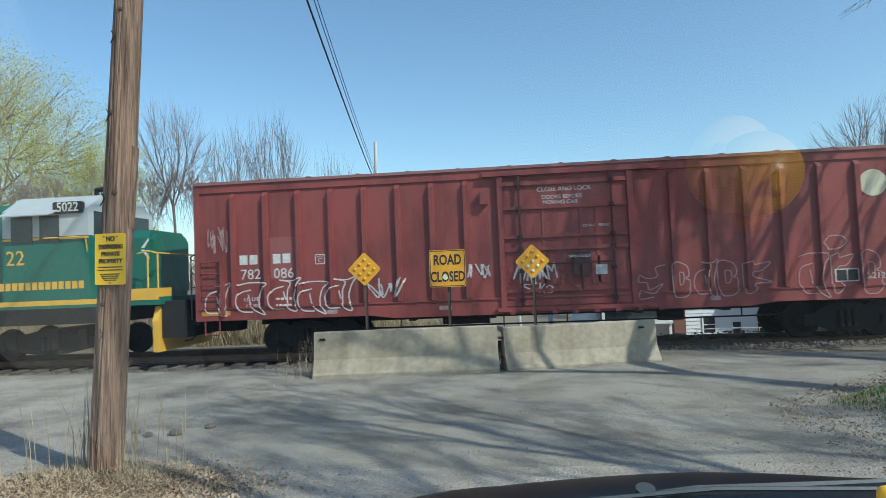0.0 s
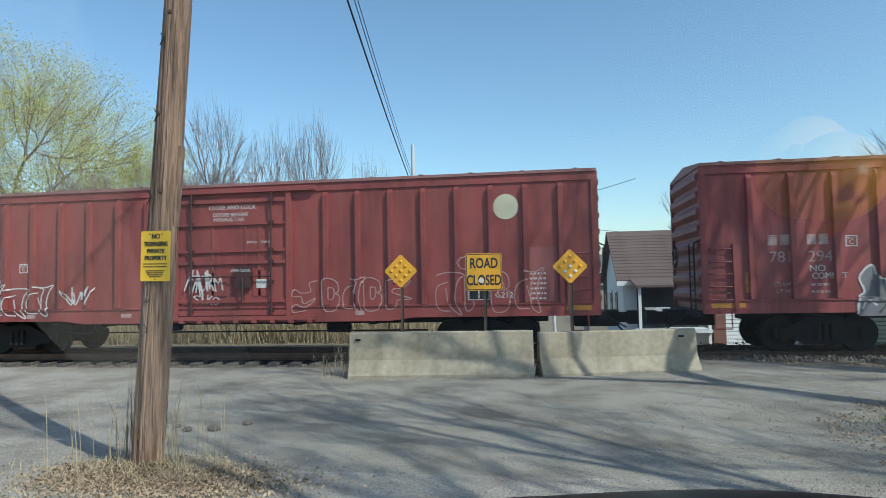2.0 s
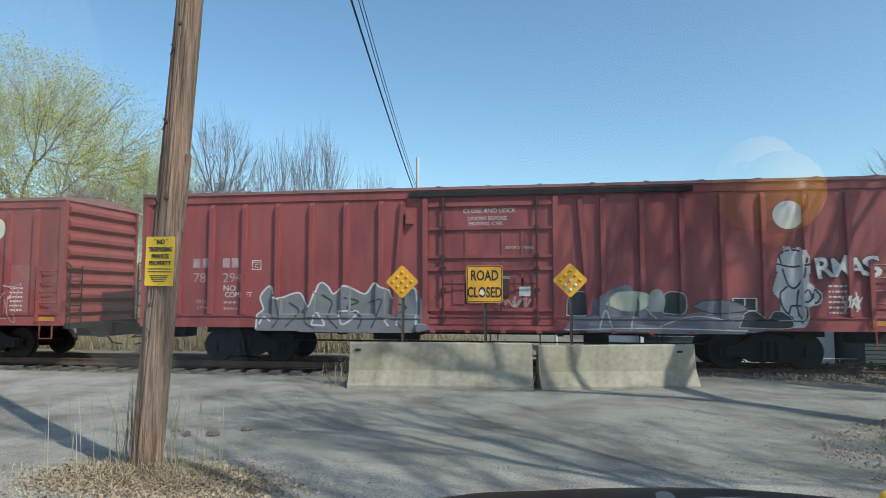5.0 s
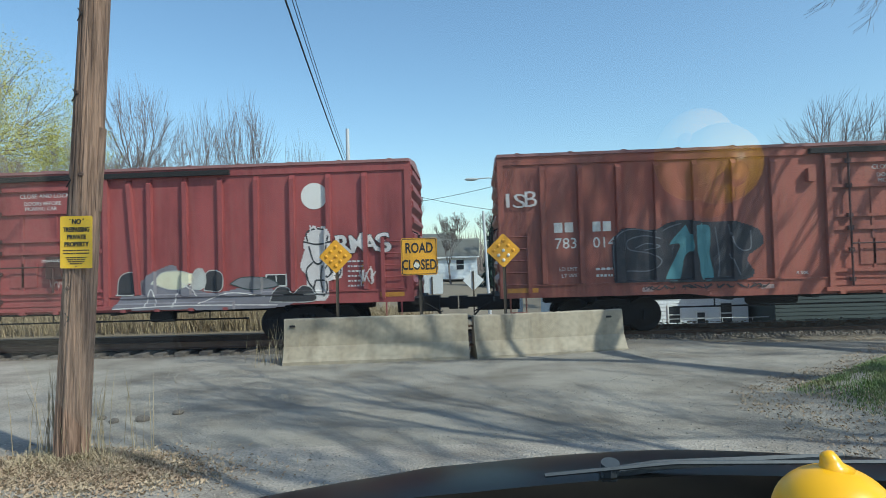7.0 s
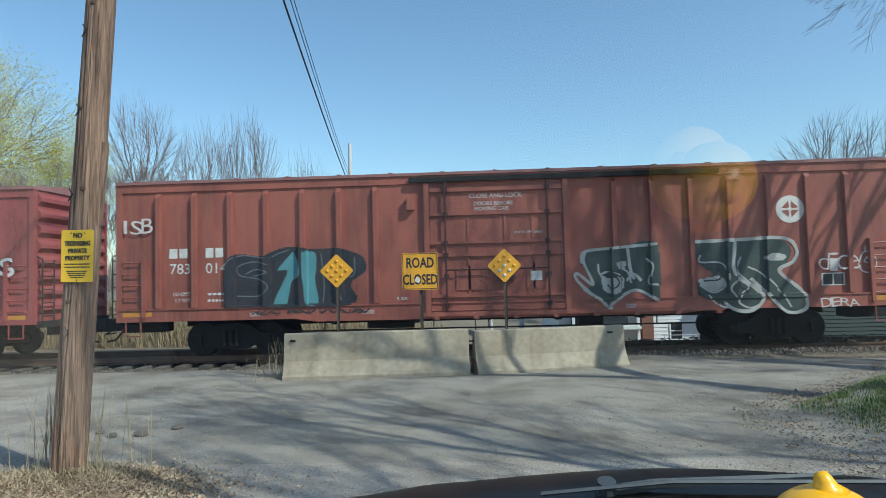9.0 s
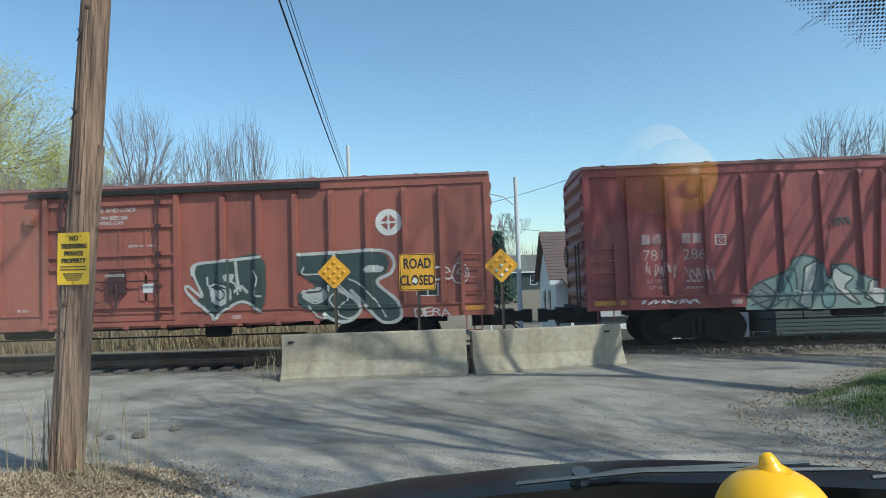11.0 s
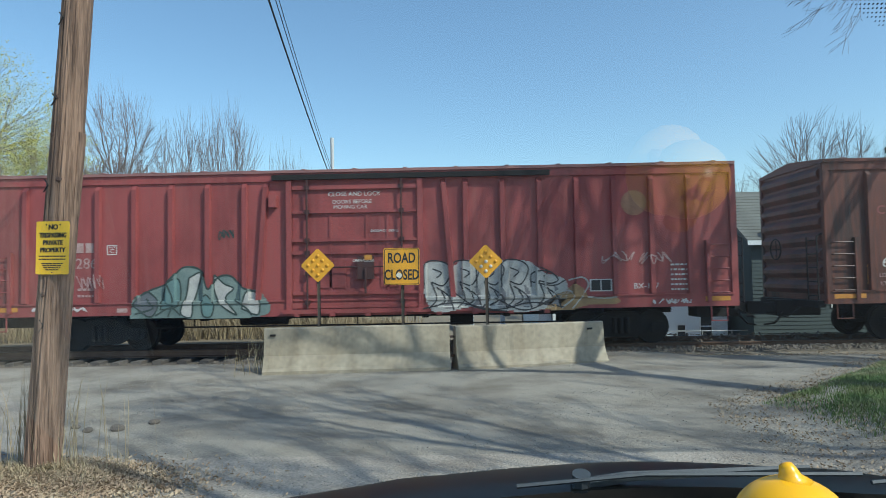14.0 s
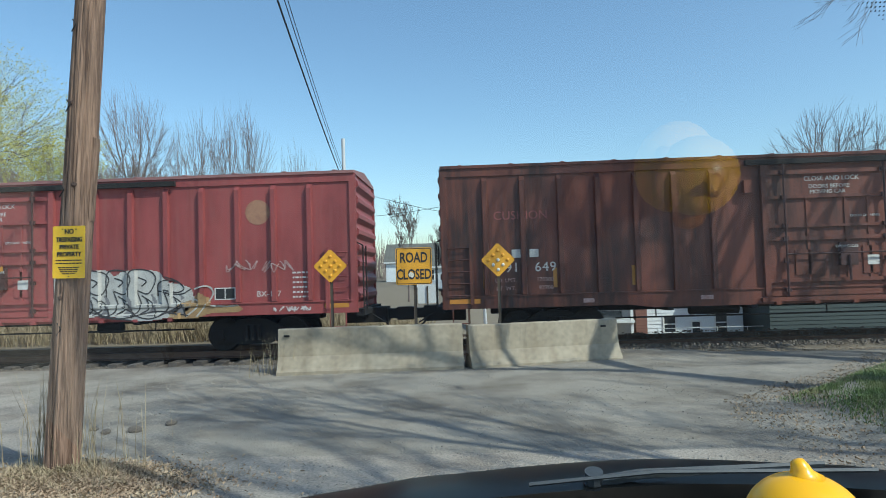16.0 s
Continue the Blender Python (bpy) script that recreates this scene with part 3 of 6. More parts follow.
blades("far_woods", 16000, lambda r: (r.uniform(-190, 190), r.uniform(105, 190)), 9.5, M["twig"], "far band of bare grey-brown woods", "woods", 18, 0.06, 0.3)


def conifer(x, y, height, seed, label):
    ob = thing("conifer", label, "tree", Matrix.Translation((x, y, land(x, y))))
    rng = random.Random(seed)
    part("trunk", tube(bmesh.new(), [(0, 0, 0), (0, 0, height)], [0.2, 0.03], 7), M["bark"], ob)
    tips = []
    for i in range(150):
        z = height * (0.08 + 0.92 * i / 150)
        reach = (1 - z / height) * height * 0.24 + 0.15
        a = i * 2.4
        for k in range(5):
            r = reach * (0.3 + 0.7 * k / 4) * rng.uniform(0.8, 1.1)
            tips.append(Vector((math.cos(a) * r, math.sin(a) * r, z - r * 0.25)))
    part("foliage", leaves("foliage", tips, 5, 0.28, 0.16, M["conifer"], seed), None, ob)


conifer(41.5, 60, 16.2, 51, "dark green conifer among the far trees")
conifer(29.0, 75, 12.6, 52, "dark green conifer among the far trees")
conifer(2.6, 66, 7.0, 53, "dark green conifer beside the far street")

# the trees beside the road, whose branches hang into view and shade the ground
SHADE = "large bare tree with thick forked limbs beside the road"
tree(8.0, 1.6, SHADE, 62, 12.5, 0.85, 5, 0.26, bark="bark", first=0.2, floor=0.010, up=0.25, thin=0.7)
for x, y, seed, height, trunk in ((9.6, 8.0, 71, 17, 0.33), (6.7, 6.3, 72, 16, 0.27), (12.4, 8.8, 73, 18, 0.33)):
    shade = tree(x, y, SHADE, seed, height, 0.6, 5, trunk, bark="bark", first=0.34, floor=0.010, up=0.3, thin=0.74, tilt=(0.2, 0.36), extra=0.6)
    if seed == 72:
        # a low limb whose twigs hang over the road
        pieces, _ = grow(81, 3.6, 0.72, 6, 0.02, first=0.35, up=0.0, extra=0.6)
        part("low_limb", wood("low_limb", pieces, M["bark"], 4, 0.002), None, shade, at=pose(1.2, 1.75, 6.6, 0, -97, 8))
for x, y, seed, height, trunk in ((10.4, 7.2, 91, 9.5, 0.05), (9.9, 6.3, 92, 8.5, 0.042), (11.0, 5.7, 93, 10.0, 0.055), (9.5, 5.2, 94, 8.0, 0.038), (11.6, 6.7, 95, 10.5, 0.05), (10.1, 4.6, 96, 9.0, 0.045)):
    tree(x, y, "slender bare sapling beside the road", seed, height, 0.35, 3, trunk, bark="bark", first=0.5, floor=0.008, up=0.5, thin=0.72, kids=(1, 2), extra=0.35, bend=0.05)
tree(19.5, 6.0, SHADE, 64, 17, 0.75, 5, 0.32, bark="bark", first=0.25, floor=0.012, up=0.35, thin=0.72)
tree(6.2, 0.65, SHADE, 75, 17, 0.55, 5, 0.22, bark="bark", first=0.5, floor=0.010, up=0.3, thin=0.7, tilt=(0.0, -0.19), extra=0.5)


def rock(x, y, size, seed):
    bm = bmesh.new()
    bmesh.ops.create_icosphere(bm, subdivisions=2, radius=size)
    for v in bm.verts:
        v.co *= 1 + 0.35 * noise.noise(v.co * (2.0 / size) * 0.4 + Vector((seed, 0, 0)))
        v.co.z *= 0.55
    solid("rock", bm, M["ballast"], "dark lump of broken asphalt on the road edge", "rock", group="lumps of broken asphalt", m=Matrix.Translation((x, y, land(x, y) + size * 0.3)))


for k, (x, y, size) in enumerate(((-3.92, 7.36, 0.085), (-3.62, 7.66, 0.07), (-4.22, 7.28, 0.06), (-4.45, 7.45, 0.05))):
    rock(x, y, size, k)

# ---- utility pole, sign, wires ----
LEAN = 0.069


def build_pole():
    ob = thing("utility_pole", "weathered brown wooden utility pole with splits and knots", "utility pole", Matrix.Translation((-3.624, 5.58, 0)))
    bm = bmesh.new()
    rng = random.Random(8)
    rings, n = [], 110
    for i in range(60):
        z = -0.1 + i * 0.2
        r = 0.145 - 0.0055 * z
        ring = []
        for k in range(n):
            a = 2 * math.pi * k / n
            groove = 0.008 * noise.noise((math.cos(a) * 6, math.sin(a) * 6, z * 0.25)) + 0.004 * noise.noise((math.cos(a) * 22, math.sin(a) * 22, z * 0.4))
            crack = 0.0
            for at, low, high, deep in ((4.02, 0.3, 3.2, 0.014), (4.38, 1.8, 6.0, 0.018), (4.62, -0.2, 2.2, 0.024), (4.83, 2.6, 5.2, 0.016), (5.05, 0.4, 3.6, 0.02), (5.34, 2.2, 7.0, 0.018), (5.6, 0.0, 2.8, 0.014)):
                if low < z < high:
                    crack -= deep * math.exp(-((a - at - 0.07 * math.sin(z * 1.7 + at * 5)) / 0.045) ** 2)
            knot = -0.012 * (noise.noise((math.cos(a) * 3, math.sin(a) * 3, z * 2.2)) > 0.55)
            rr = r + groove + crack + knot
            ring.append(bm.verts.new((LEAN * z + rr * math.cos(a), rr * math.sin(a), z)))
        rings.append(ring)
    for p, q in zip(rings, rings[1:]):
        for k in range(n):
            bm.faces.new((p[k], p[(k + 1) % n], q[(k + 1) % n], q[k]))
    bm.faces.new(rings[-1])
    part("shaft", bm, M["pole"], ob, smooth=True)
    for z, a in ((1.62, 4.5), (2.62, 4.95), (3.35, 4.35), (3.02, 4.15), (4.3, 4.7)):
        knot_bm = bmesh.new()
        r = 0.145 - 0.0055 * z
        c = Vector((LEAN * z + (r - 0.004) * math.cos(a), (r - 0.004) * math.sin(a), z))
        tube(knot_bm, [c, c + Vector((0.014 * math.cos(a), 0.014 * math.sin(a), 0.002))], [0.026, 0.014], 9)
        part("knot", knot_bm, M["knot"], ob, "dark round knot in the wood")
    # split slab standing off the shaft
    slab = bmesh.new()
    prism(slab, [(0.09, -0.03), (0.15, -0.04), (0.16, 0.04), (0.11, 0.06)], "z", 0, 0.75)
    for v in slab.verts:
        v.co.x += LEAN * (v.co.z + 2.35) + 0.005
        if v.co.z > 0.5:
            v.co.x -= 0.02
        else:
            v.co.x -= 0.03
        v.co.z += 2.3
    part("split_slab", slab, M["pole"], ob, "dark splintered slab of wood")
    for z, x in ((2.57, -0.05), (3.33, -0.04), (4.05, -0.03), (1.35, 0.0)):
        nail = bmesh.new()
        y = -0.135
        tube(nail, [(LEAN * z + x - 0.05, y + 0.012, z - 0.06), (LEAN * z + x, y - 0.004, z), (LEAN * z + x - 0.04, y + 0.01, z + 0.05)], 0.006, 5)
        part("staple", nail, M["dark"], ob)
    arm = bmesh.new()
    box(arm, LEAN * 11 - 1.15, LEAN * 11 + 0.9, -0.26, -0.15, 11.2, 11.32)
    part("crossarm", arm, M["pole"], ob)


build_pole()


def rounded(w, h, r, steps=4):
    pts = []
    for cx, cz, a0 in ((w / 2 - r, h / 2 - r, 0), (-w / 2 + r, h / 2 - r, 90), (-w / 2 + r, -h / 2 + r, 180), (w / 2 - r, -h / 2 + r, 270)):
        for i in range(steps + 1):
            a = radians(a0 + 90 * i / steps)
            pts.append((cx + r * math.cos(a), cz + r * math.sin(a)))
    return pts


def build_notice():
    ob = thing("no_trespassing_sign", "yellow metal no trespassing sign nailed to the pole", "sign", pose(-3.625 + LEAN * 2.02 + 0.042, 5.425, 2.02, 0, 1.0, -6))
    panel = part("panel", prism(bmesh.new(), rounded(0.312, 0.458, 0.012), "y", 0, 0.003), M["post_sign"], ob)
    for text, z, size in (("NO", 0.178, 0.062), ("TRESPASSING", 0.108, 0.058), ("PRIVATE", 0.043, 0.055), ("PROPERTY", -0.02, 0.055)):
        write(ob, text, 0.004, -0.002, z, size, M["black"], wide=0.72 if len(text) > 8 else 0.9, offset=0.0016)
    bars = bmesh.new()
    for z, w in ((-0.072, 0.25), (-0.098, 0.25), (-0.135, 0.2), (-0.153, 0.18), (-0.171, 0.16), (-0.189, 0.12)):
        x = -w / 2
        rng = random.Random(int(z * 1000))
        while x < w / 2:
            step = rng.uniform(0.015, 0.04)
            box(bars, x, min(x + step, w / 2), -0.002, 0.0, z - 0.005, z + 0.005)
            x += step + 0.006
    tagged(part("small_print", bars, M["black"], ob), kind="stuff")
    for x, z in ((-0.06, 0.2), (0.07, 0.2), (0.0, -0.212)):
        nb = bmesh.new()
        tube(nb, [(x, -0.004, z), (x, 0.001, z)], 0.006, 8)
        part("nail", nb, M["dark"], ob)


build_notice()

FAR_POLE = (-8.75, 45.2)


def build_far_pole():
    z0 = land(*FAR_POLE)
    ob = thing("utility_pole", "pale weathered wooden utility pole beyond the track", "utility pole", Matrix.Translation((*FAR_POLE, z0)))
    part("shaft", tube(bmesh.new(), [(0, 0, -0.2), (0, 0, 11.75 - z0)], [0.17, 0.125], 10), M["grey_pole"], ob)


build_far_pole()


def cable(name, a, b, sag, r, label):
    pts = []
    a, b = Vector(a), Vector(b)
    for i in range(33):
        k = i / 32
        p = a.lerp(b, k)
        p.z -= sag * 4 * k * (1 - k)
        pts.append(p)
    solid(name, tube(bmesh.new(), pts, r, 6), M["cable"], label, "cable")


cable("power_cable", (-3.78, 5.35, 11.35), (-8.98, 45.1, 9.15), 0.35, 0.034, "thick black overhead cable from pole to pole")
cable("power_cable", (-3.56, 5.35, 11.45), (-8.86, 45.1, 9.35), 0.4, 0.016, "thin black overhead wire from pole to pole")
cable("power_cable", (-3.47, 5.35, 11.55), (-8.8, 45.1, 9.55), 0.45, 0.014, "thin black overhead wire from pole to pole")
cable("service_wire", (-8.7, 45.2, 6.0), (5.5, 36, 7.2), 0.5, 0.014, "thin black service wire across the street")
cable("service_wire", (-8.7, 45.2, 8.2), (8.0, 33, 3.7), 0.6, 0.012, "thin black service wire to the house")


# ---- barriers and their signs ----
def barrier(a, b, height, label, seed):
    """A concrete safety barrier between two points of its foot's middle."""
    a, b = Vector((*a, 0)), Vector((*b, 0))
    length = (b - a).length
    ang = math.degrees(math.atan2(b.y - a.y, b.x - a.x))
    ob = thing("concrete_barrier", label, "barrier", pose(a.x, a.y, land(a.x, a.y) - 0.02, 0, 0, ang), "concrete road barriers")
    h = height
    half = [(-0.30, 0), (-0.30, 0.07), (-0.255, 0.12), (-0.135, 0.33), (-0.085, h - 0.02), (-0.065, h)]
    outline = half + [(-y, z) for y, z in half[::-1]]
    bm = bmesh.new()
    rng = random.Random(seed)
    rings = []
    for i in range(41):
        x = length * i / 40
        ring = []
        for y, z in outline:
            j = 0.008 * noise.noise((x * 2.2, y * 5 + seed, z * 3)) + 0.01 * (rng.random() < 0.05 and z > 0.3)
            ring.append(bm.verts.new((x, y + (j if y < 0 else -j), z - (0.012 * rng.random() if z > h - 0.01 and rng.random() < 0.25 else 0))))
        rings.append(ring)
    n = len(outline)
    for p, q in zip(rings, rings[1:]):
        for k in range(n):
            bm.faces.new((p[k], p[(k + 1) % n], q[(k + 1) % n], q[k]))
    bm.faces.new(rings[0])
    bm.faces.new(rings[-1][::-1])
    part("body", bm, M["concrete"], ob)
    for x in (0.16,) if seed == 1 else (length - 0.3,):
        lug = bmesh.new()
        tube(lug, [(x - 0.05, -0.12, h - 0.13), (x + 0.05, -0.12, h - 0.13)], 0.02, 6)
        part("lifting_lug", lug, M["dark"], ob)
    for x in (-0.03,) if seed == 2 else (length + 0.03,):
        for z in (0.25, 0.6):
            part("joining_loop", tube(bmesh.new(), [(x - 0.1, 0, z), (x, -0.04, z), (x + 0.08, 0, z), (x, 0.04, z), (x - 0.1, 0, z)], 0.011, 5), M["steel"], ob)
    return ob


barrier((-3.49, 11.65), (-0.12, 11.93), 0.83, "grey concrete road barrier with stains", 1)
barrier((-0.02, 11.93), (2.86, 12.62), 0.80, "grey concrete road barrier with dirt piled at its foot", 2)


def post(ob, x, top, y=0.05):
    bm = bmesh.new()
    prism(bm, [(x - 0.03, y), (x - 0.018, y + 0.03), (x + 0.018, y + 0.03), (x + 0.03, y), (x + 0.018, y + 0.012), (x - 0.018, y + 0.012)], "z", -2.2, top)
    part("post", bm, M["post"], ob)


def road_closed():
    ob = thing("road_closed_sign", "yellow road closed sign with black letters on a post", "sign", pose(-1.005, 12.1, 1.905, 0, 0.3, 1.0), "")
    k = 12.1 / 11.84
    w, h = 0.675 * k, 0.69 * k
    part("panel", prism(bmesh.new(), rounded(w, h, 0.04), "y", 0, 0.004), M["sign_yellow"], ob)
    rim = bmesh.new()
    outer, inner = rounded(w - 0.025, h - 0.025, 0.035), rounded(w - 0.05, h - 0.05, 0.03)
    vo = [rim.verts.new((x, -0.0025, z)) for x, z in outer]
    vi = [rim.verts.new((x, -0.0025, z)) for x, z in inner]
    for i in range(len(vo)):
        j = (i + 1) % len(vo)
        rim.faces.new((vo[i], vo[j], vi[j], vi[i]))
    part("border", rim, M["black"], ob)
    write(ob, "ROAD", 0, -0.003, 0.155, 0.27, M["black"], wide=0.70, offset=0.006)
    write(ob, "CLOSED", 0, -0.003, -0.165, 0.27, M["black"], wide=0.66, offset=0.006)
    patch = bmesh.new()
    pts = [(0.055 * math.cos(a * 0.628) * (1 + 0.25 * math.sin(a * 3.1)) - 0.05, 0.05 * math.sin(a * 0.628) * (1 + 0.3 * math.cos(a * 2.3)) - 0.165) for a in range(10)]
    prism(patch, pts, "y", -0.009, -0.006)
    part("worn_patch", patch, M["bolt_white"], ob, "bare whitish patch over the lettering")
    post(ob, 0.015, -h / 2 + 0.1)


def marker(x, y, z, whites, label, seed):
    ob = thing("object_marker", label, "sign", pose(x, y, z, 0, 0, 1.0), "diamond markers")
    s = 0.457 * y / 11.85 / math.sqrt(2)
    pts = [(s, 0), (0, s), (-s, 0), (0, -s)]
    bm = prism(bmesh.new(), pts, "y", 0, 0.004)
    bmesh.ops.bevel(bm, geom=[e for e in bm.edges if abs(e.verts[0].co.y - e.verts[1].co.y) > 0.001], offset=0.02, segments=3, affect="EDGES")
    part("panel", bm, M["sign_yellow"], ob)
    dome = bmesh.new()
    bmesh.ops.create_uvsphere(dome, u_segments=10, v_segments=6, radius=0.034)
    dome.transform(Matrix.Diagonal((1, 0.55, 1, 1)))
    a = mesh_of("reflector", dome, M["sign_yellow"], True)
    b = a.copy()
    b.materials.clear()
    b.materials.append(M["bolt_white"])
    d = s * 2 / math.sqrt(2) / 3.6
    i = 0
    for u in (-1, 0, 1):
        for v in (-1, 0, 1):
            part("reflector", b if i in whites else a, None, ob, "bare pale reflector button" if i in whites else "", at=pose((u - v) * d * 0.7071, -0.008, (u + v) * d * 0.7071))
            i += 1
    post(ob, 0.01, -s + 0.08)


road_closed()
marker(-2.615, 12.12, 1.955, (), "yellow diamond marker with yellow reflector buttons on a post", 1)
marker(0.605, 12.22, 1.975, (1, 3, 4, 0), "yellow diamond marker with some bare pale buttons", 2)


# ---- houses and street beyond the track ----
def siding_wall(ob, x0, x1, y, z0, z1, mat, depth=0.12):
    bm = box(bmesh.new(), x0, x1, y, y + depth, z0, z1)
    part("wall", bm, mat, ob)
    board = mesh_of("siding_board", prism(bmesh.new(), [(y - 0.006, 0.165), (y - 0.03, 0.0), (y - 0.004, 0.0)], "x", x0, x1), mat)
    z = z0
    while z + 0.17 < z1:
        part("siding_board", board, None, ob, at=Matrix.Translation((0, 0, z)))
        z += 0.17


def window(ob, x, y, z, w, h, name="window"):
    frame_bm = bmesh.new()
    t = 0.07
    for bx in ((x - w / 2 - t, x - w / 2, z - t, z + h + t), (x + w / 2, x + w / 2 + t, z - t, z + h + t)):
        box(frame_bm, bx[0], bx[1], y - 0.06, y - 0.005, bx[2], bx[3])
    for bz in (z - t, z + h, z + h / 2 - 0.03):
        box(frame_bm, x - w / 2, x + w / 2, y - 0.055, y - 0.005, bz, bz + (t if bz != z + h / 2 - 0.03 else 0.05))
    win = part(name, frame_bm, M["trim"], ob)
    part("pane", box(bmesh.new(), x - w / 2, x + w / 2, y - 0.036, y - 0.031, z, z + h), M["glass"], win)


def gable_house(name, x0, x1, y0, y1, zg, eave, ridge, wall, roof, label):
    ob = thing(name, label, "house")
    ym = (y0 + y1) / 2
    siding_wall(ob, x0, x1, y0, zg, eave, wall)
    for x in (x0, x1):
        part("gable_wall", prism(bmesh.new(), [(y0 + 0.13, zg), (y1, zg), (y1, eave), (ym, ridge - 0.05), (y0 + 0.13, eave)], "x", x if x == x0 else x - 0.12, x + 0.12 if x == x0 else x), wall, ob)
    part("back_wall", box(bmesh.new(), x0 + 0.13, x1 - 0.13, y1 - 0.12, y1 - 0.002, zg, eave - 0.01), wall, ob)
    for sgn, ye in ((-1, y0), (1, y1)):
        slope = (ridge - eave) / (ym - y0)
        yo = ye + sgn * 0.35
        zo = eave - 0.35 * slope
        bm = bmesh.new()
        prism(bm, [(yo, zo), (ym, ridge), (ym, ridge + 0.12), (yo, zo + 0.12)], "x", x0 - 0.3, x1 + 0.3)
        slab = part("roof", bm, roof, ob)
        rows = 16
        strip = mesh_of("shingle_course", prism(bmesh.new(), [(0, 0), (sgn * 0.03, -0.01), (sgn * 0.03, 0.02), (-sgn * (ym - y0 + 0.35) / rows * 1.02, (ridge - zo) / rows * 1.02 + 0.005)], "x", x0 - 0.31, x1 + 0.31), roof)
        if sgn < 0:
            for i in range(rows - 1):
                k = i / rows
                part("shingle_course", strip, None, slab, at=Matrix.Translation((0, yo + (ym - yo) * k, zo + (ridge - zo) * k + 0.125)))
    part("fascia", box(bmesh.new(), x0 - 0.3, x1 + 0.3, y0 - 0.4, y0 - 0.36, eave - 0.35 * (ridge - eave) / (ym - y0) - 0.1, eave - 0.35 * (ridge - eave) / (ym - y0) + 0.1), M["trim"], ob)
    return ob


house = gable_house("house", 3.84, 12.6, 30, 37, -2.4, 1.72, 4.0, M["siding"], M["shingle"], "white-sided house with a brown shingle roof beyond the track")
for x, z, w, h in ((5.3, -0.9, 0.8, 1.2), (9.25, -1.25, 0.5, 0.75), (10.45, -1.3, 0.35, 0.5), (11.6, -1.3, 0.5, 0.9)):
    window(house, x, 30, z, w, h)
gwin = box(bmesh.new(), 3.80, 3.845, 32.0, 32.8, -0.2, 1.1)
part("side_window", gwin, M["glass"], house)
gw2 = box(bmesh.new(), 3.80, 3.845, 34.2, 35.0, -0.2, 1.1)
part("side_window", gw2, M["glass"], house)
chim = bmesh.new()
box(chim, 7.55, 8.05, 29.35, 29.85, -2.4, 3.6)
stack = part("chimney", chim, M["brick"], house, "red brown brick chimney")
cap = bmesh.new()
tube(cap, [(7.8, 29.6, 3.6), (7.8, 29.6, 3.95)], 0.12, 8)
part("chimney_pot", cap, M["trim"], stack)
course = mesh_of("brick_course", box(bmesh.new(), 7.545, 8.055, 29.345, 29.855, 0, 0.06), M["brick"])
for i in range(80):
    part("brick_course", course, None, stack, at=Matrix.Translation((0, 0, -2.38 + i * 0.075)))


def porch():
    ob = thing("porch", "small dark porch with white lattice and railing", "porch")
    for x in (4.3, 7.1):
        part("porch_post", box(bmesh.new(), x - 0.06, x + 0.06, 28.2, 28.32, -2.3, 1.35), M["trim"], ob)
    part("porch_roof", prism(bmesh.new(), [(28.0, 1.32), (29.58, 1.62), (29.58, 1.7), (28.0, 1.42)], "x", 4.1, 7.3), M["shingle"], ob)
    part("porch_deck", box(bmesh.new(), 4.2, 7.2, 28.1, 29.9, -0.62, -0.5), M["trim"], ob)
    lath = mesh_of("lath", box(bmesh.new(), -0.018, 0.018, 28.2, 28.21, -0.75, 0.75), M["trim"])
    for i in range(24):
        for a in (45, -45):
            part("lath", lath, None, ob, at=Matrix.Translation((4.75 + i * 0.08, 0.012 if a > 0 else 0, 0.2)) @ Matrix.Rotation(radians(a), 4, "Y") @ Matrix.Diagonal((1, 1, 0.5, 1)))
    part("dark_screen", box(bmesh.new(), 4.4, 7.0, 29.7, 29.74, -0.5, 1.3), M["glass"], ob)
    rail = bmesh.new()
    for z in (-0.95, -1.35):
        tube(rail, [(8.2, 28.6, z), (13.0, 28.6, z)], 0.018, 6)
    part("hand_rail", rail, M["loco_grey"], ob, "thin grey pipe railing")
    for x in (8.3, 9.6, 10.9, 12.2):
        part("rail_post", tube(bmesh.new(), [(x, 28.6, -2.3), (x, 28.6, -0.95)], 0.018, 6), M["loco_grey"], ob)


porch()
house_b = gable_house("house", 12.9, 22.5, 28.0, 36.0, -2.4, 3.1, 5.5, M["siding_teal"], M["shingle_b"], "pale green house with a grey shingle roof beyond the track")
for x, z, w, h in ((14.1, 0.1, 0.9, 1.9), (16.8, 0.1, 1.0, 1.6), (19.5, 0.1, 1.0, 1.6)):
    window(house_b, x, 28.0, z, w, h)
blind = mesh_of("blind_slat", box(bmesh.new(), 13.66, 14.54, 27.955, 27.962, 0, 0.06), M["trim"])
for i in range(21):
    part("blind_slat", blind, None, house_b, at=Matrix.Translation((0, 0, 0.12 + i * 0.09)))


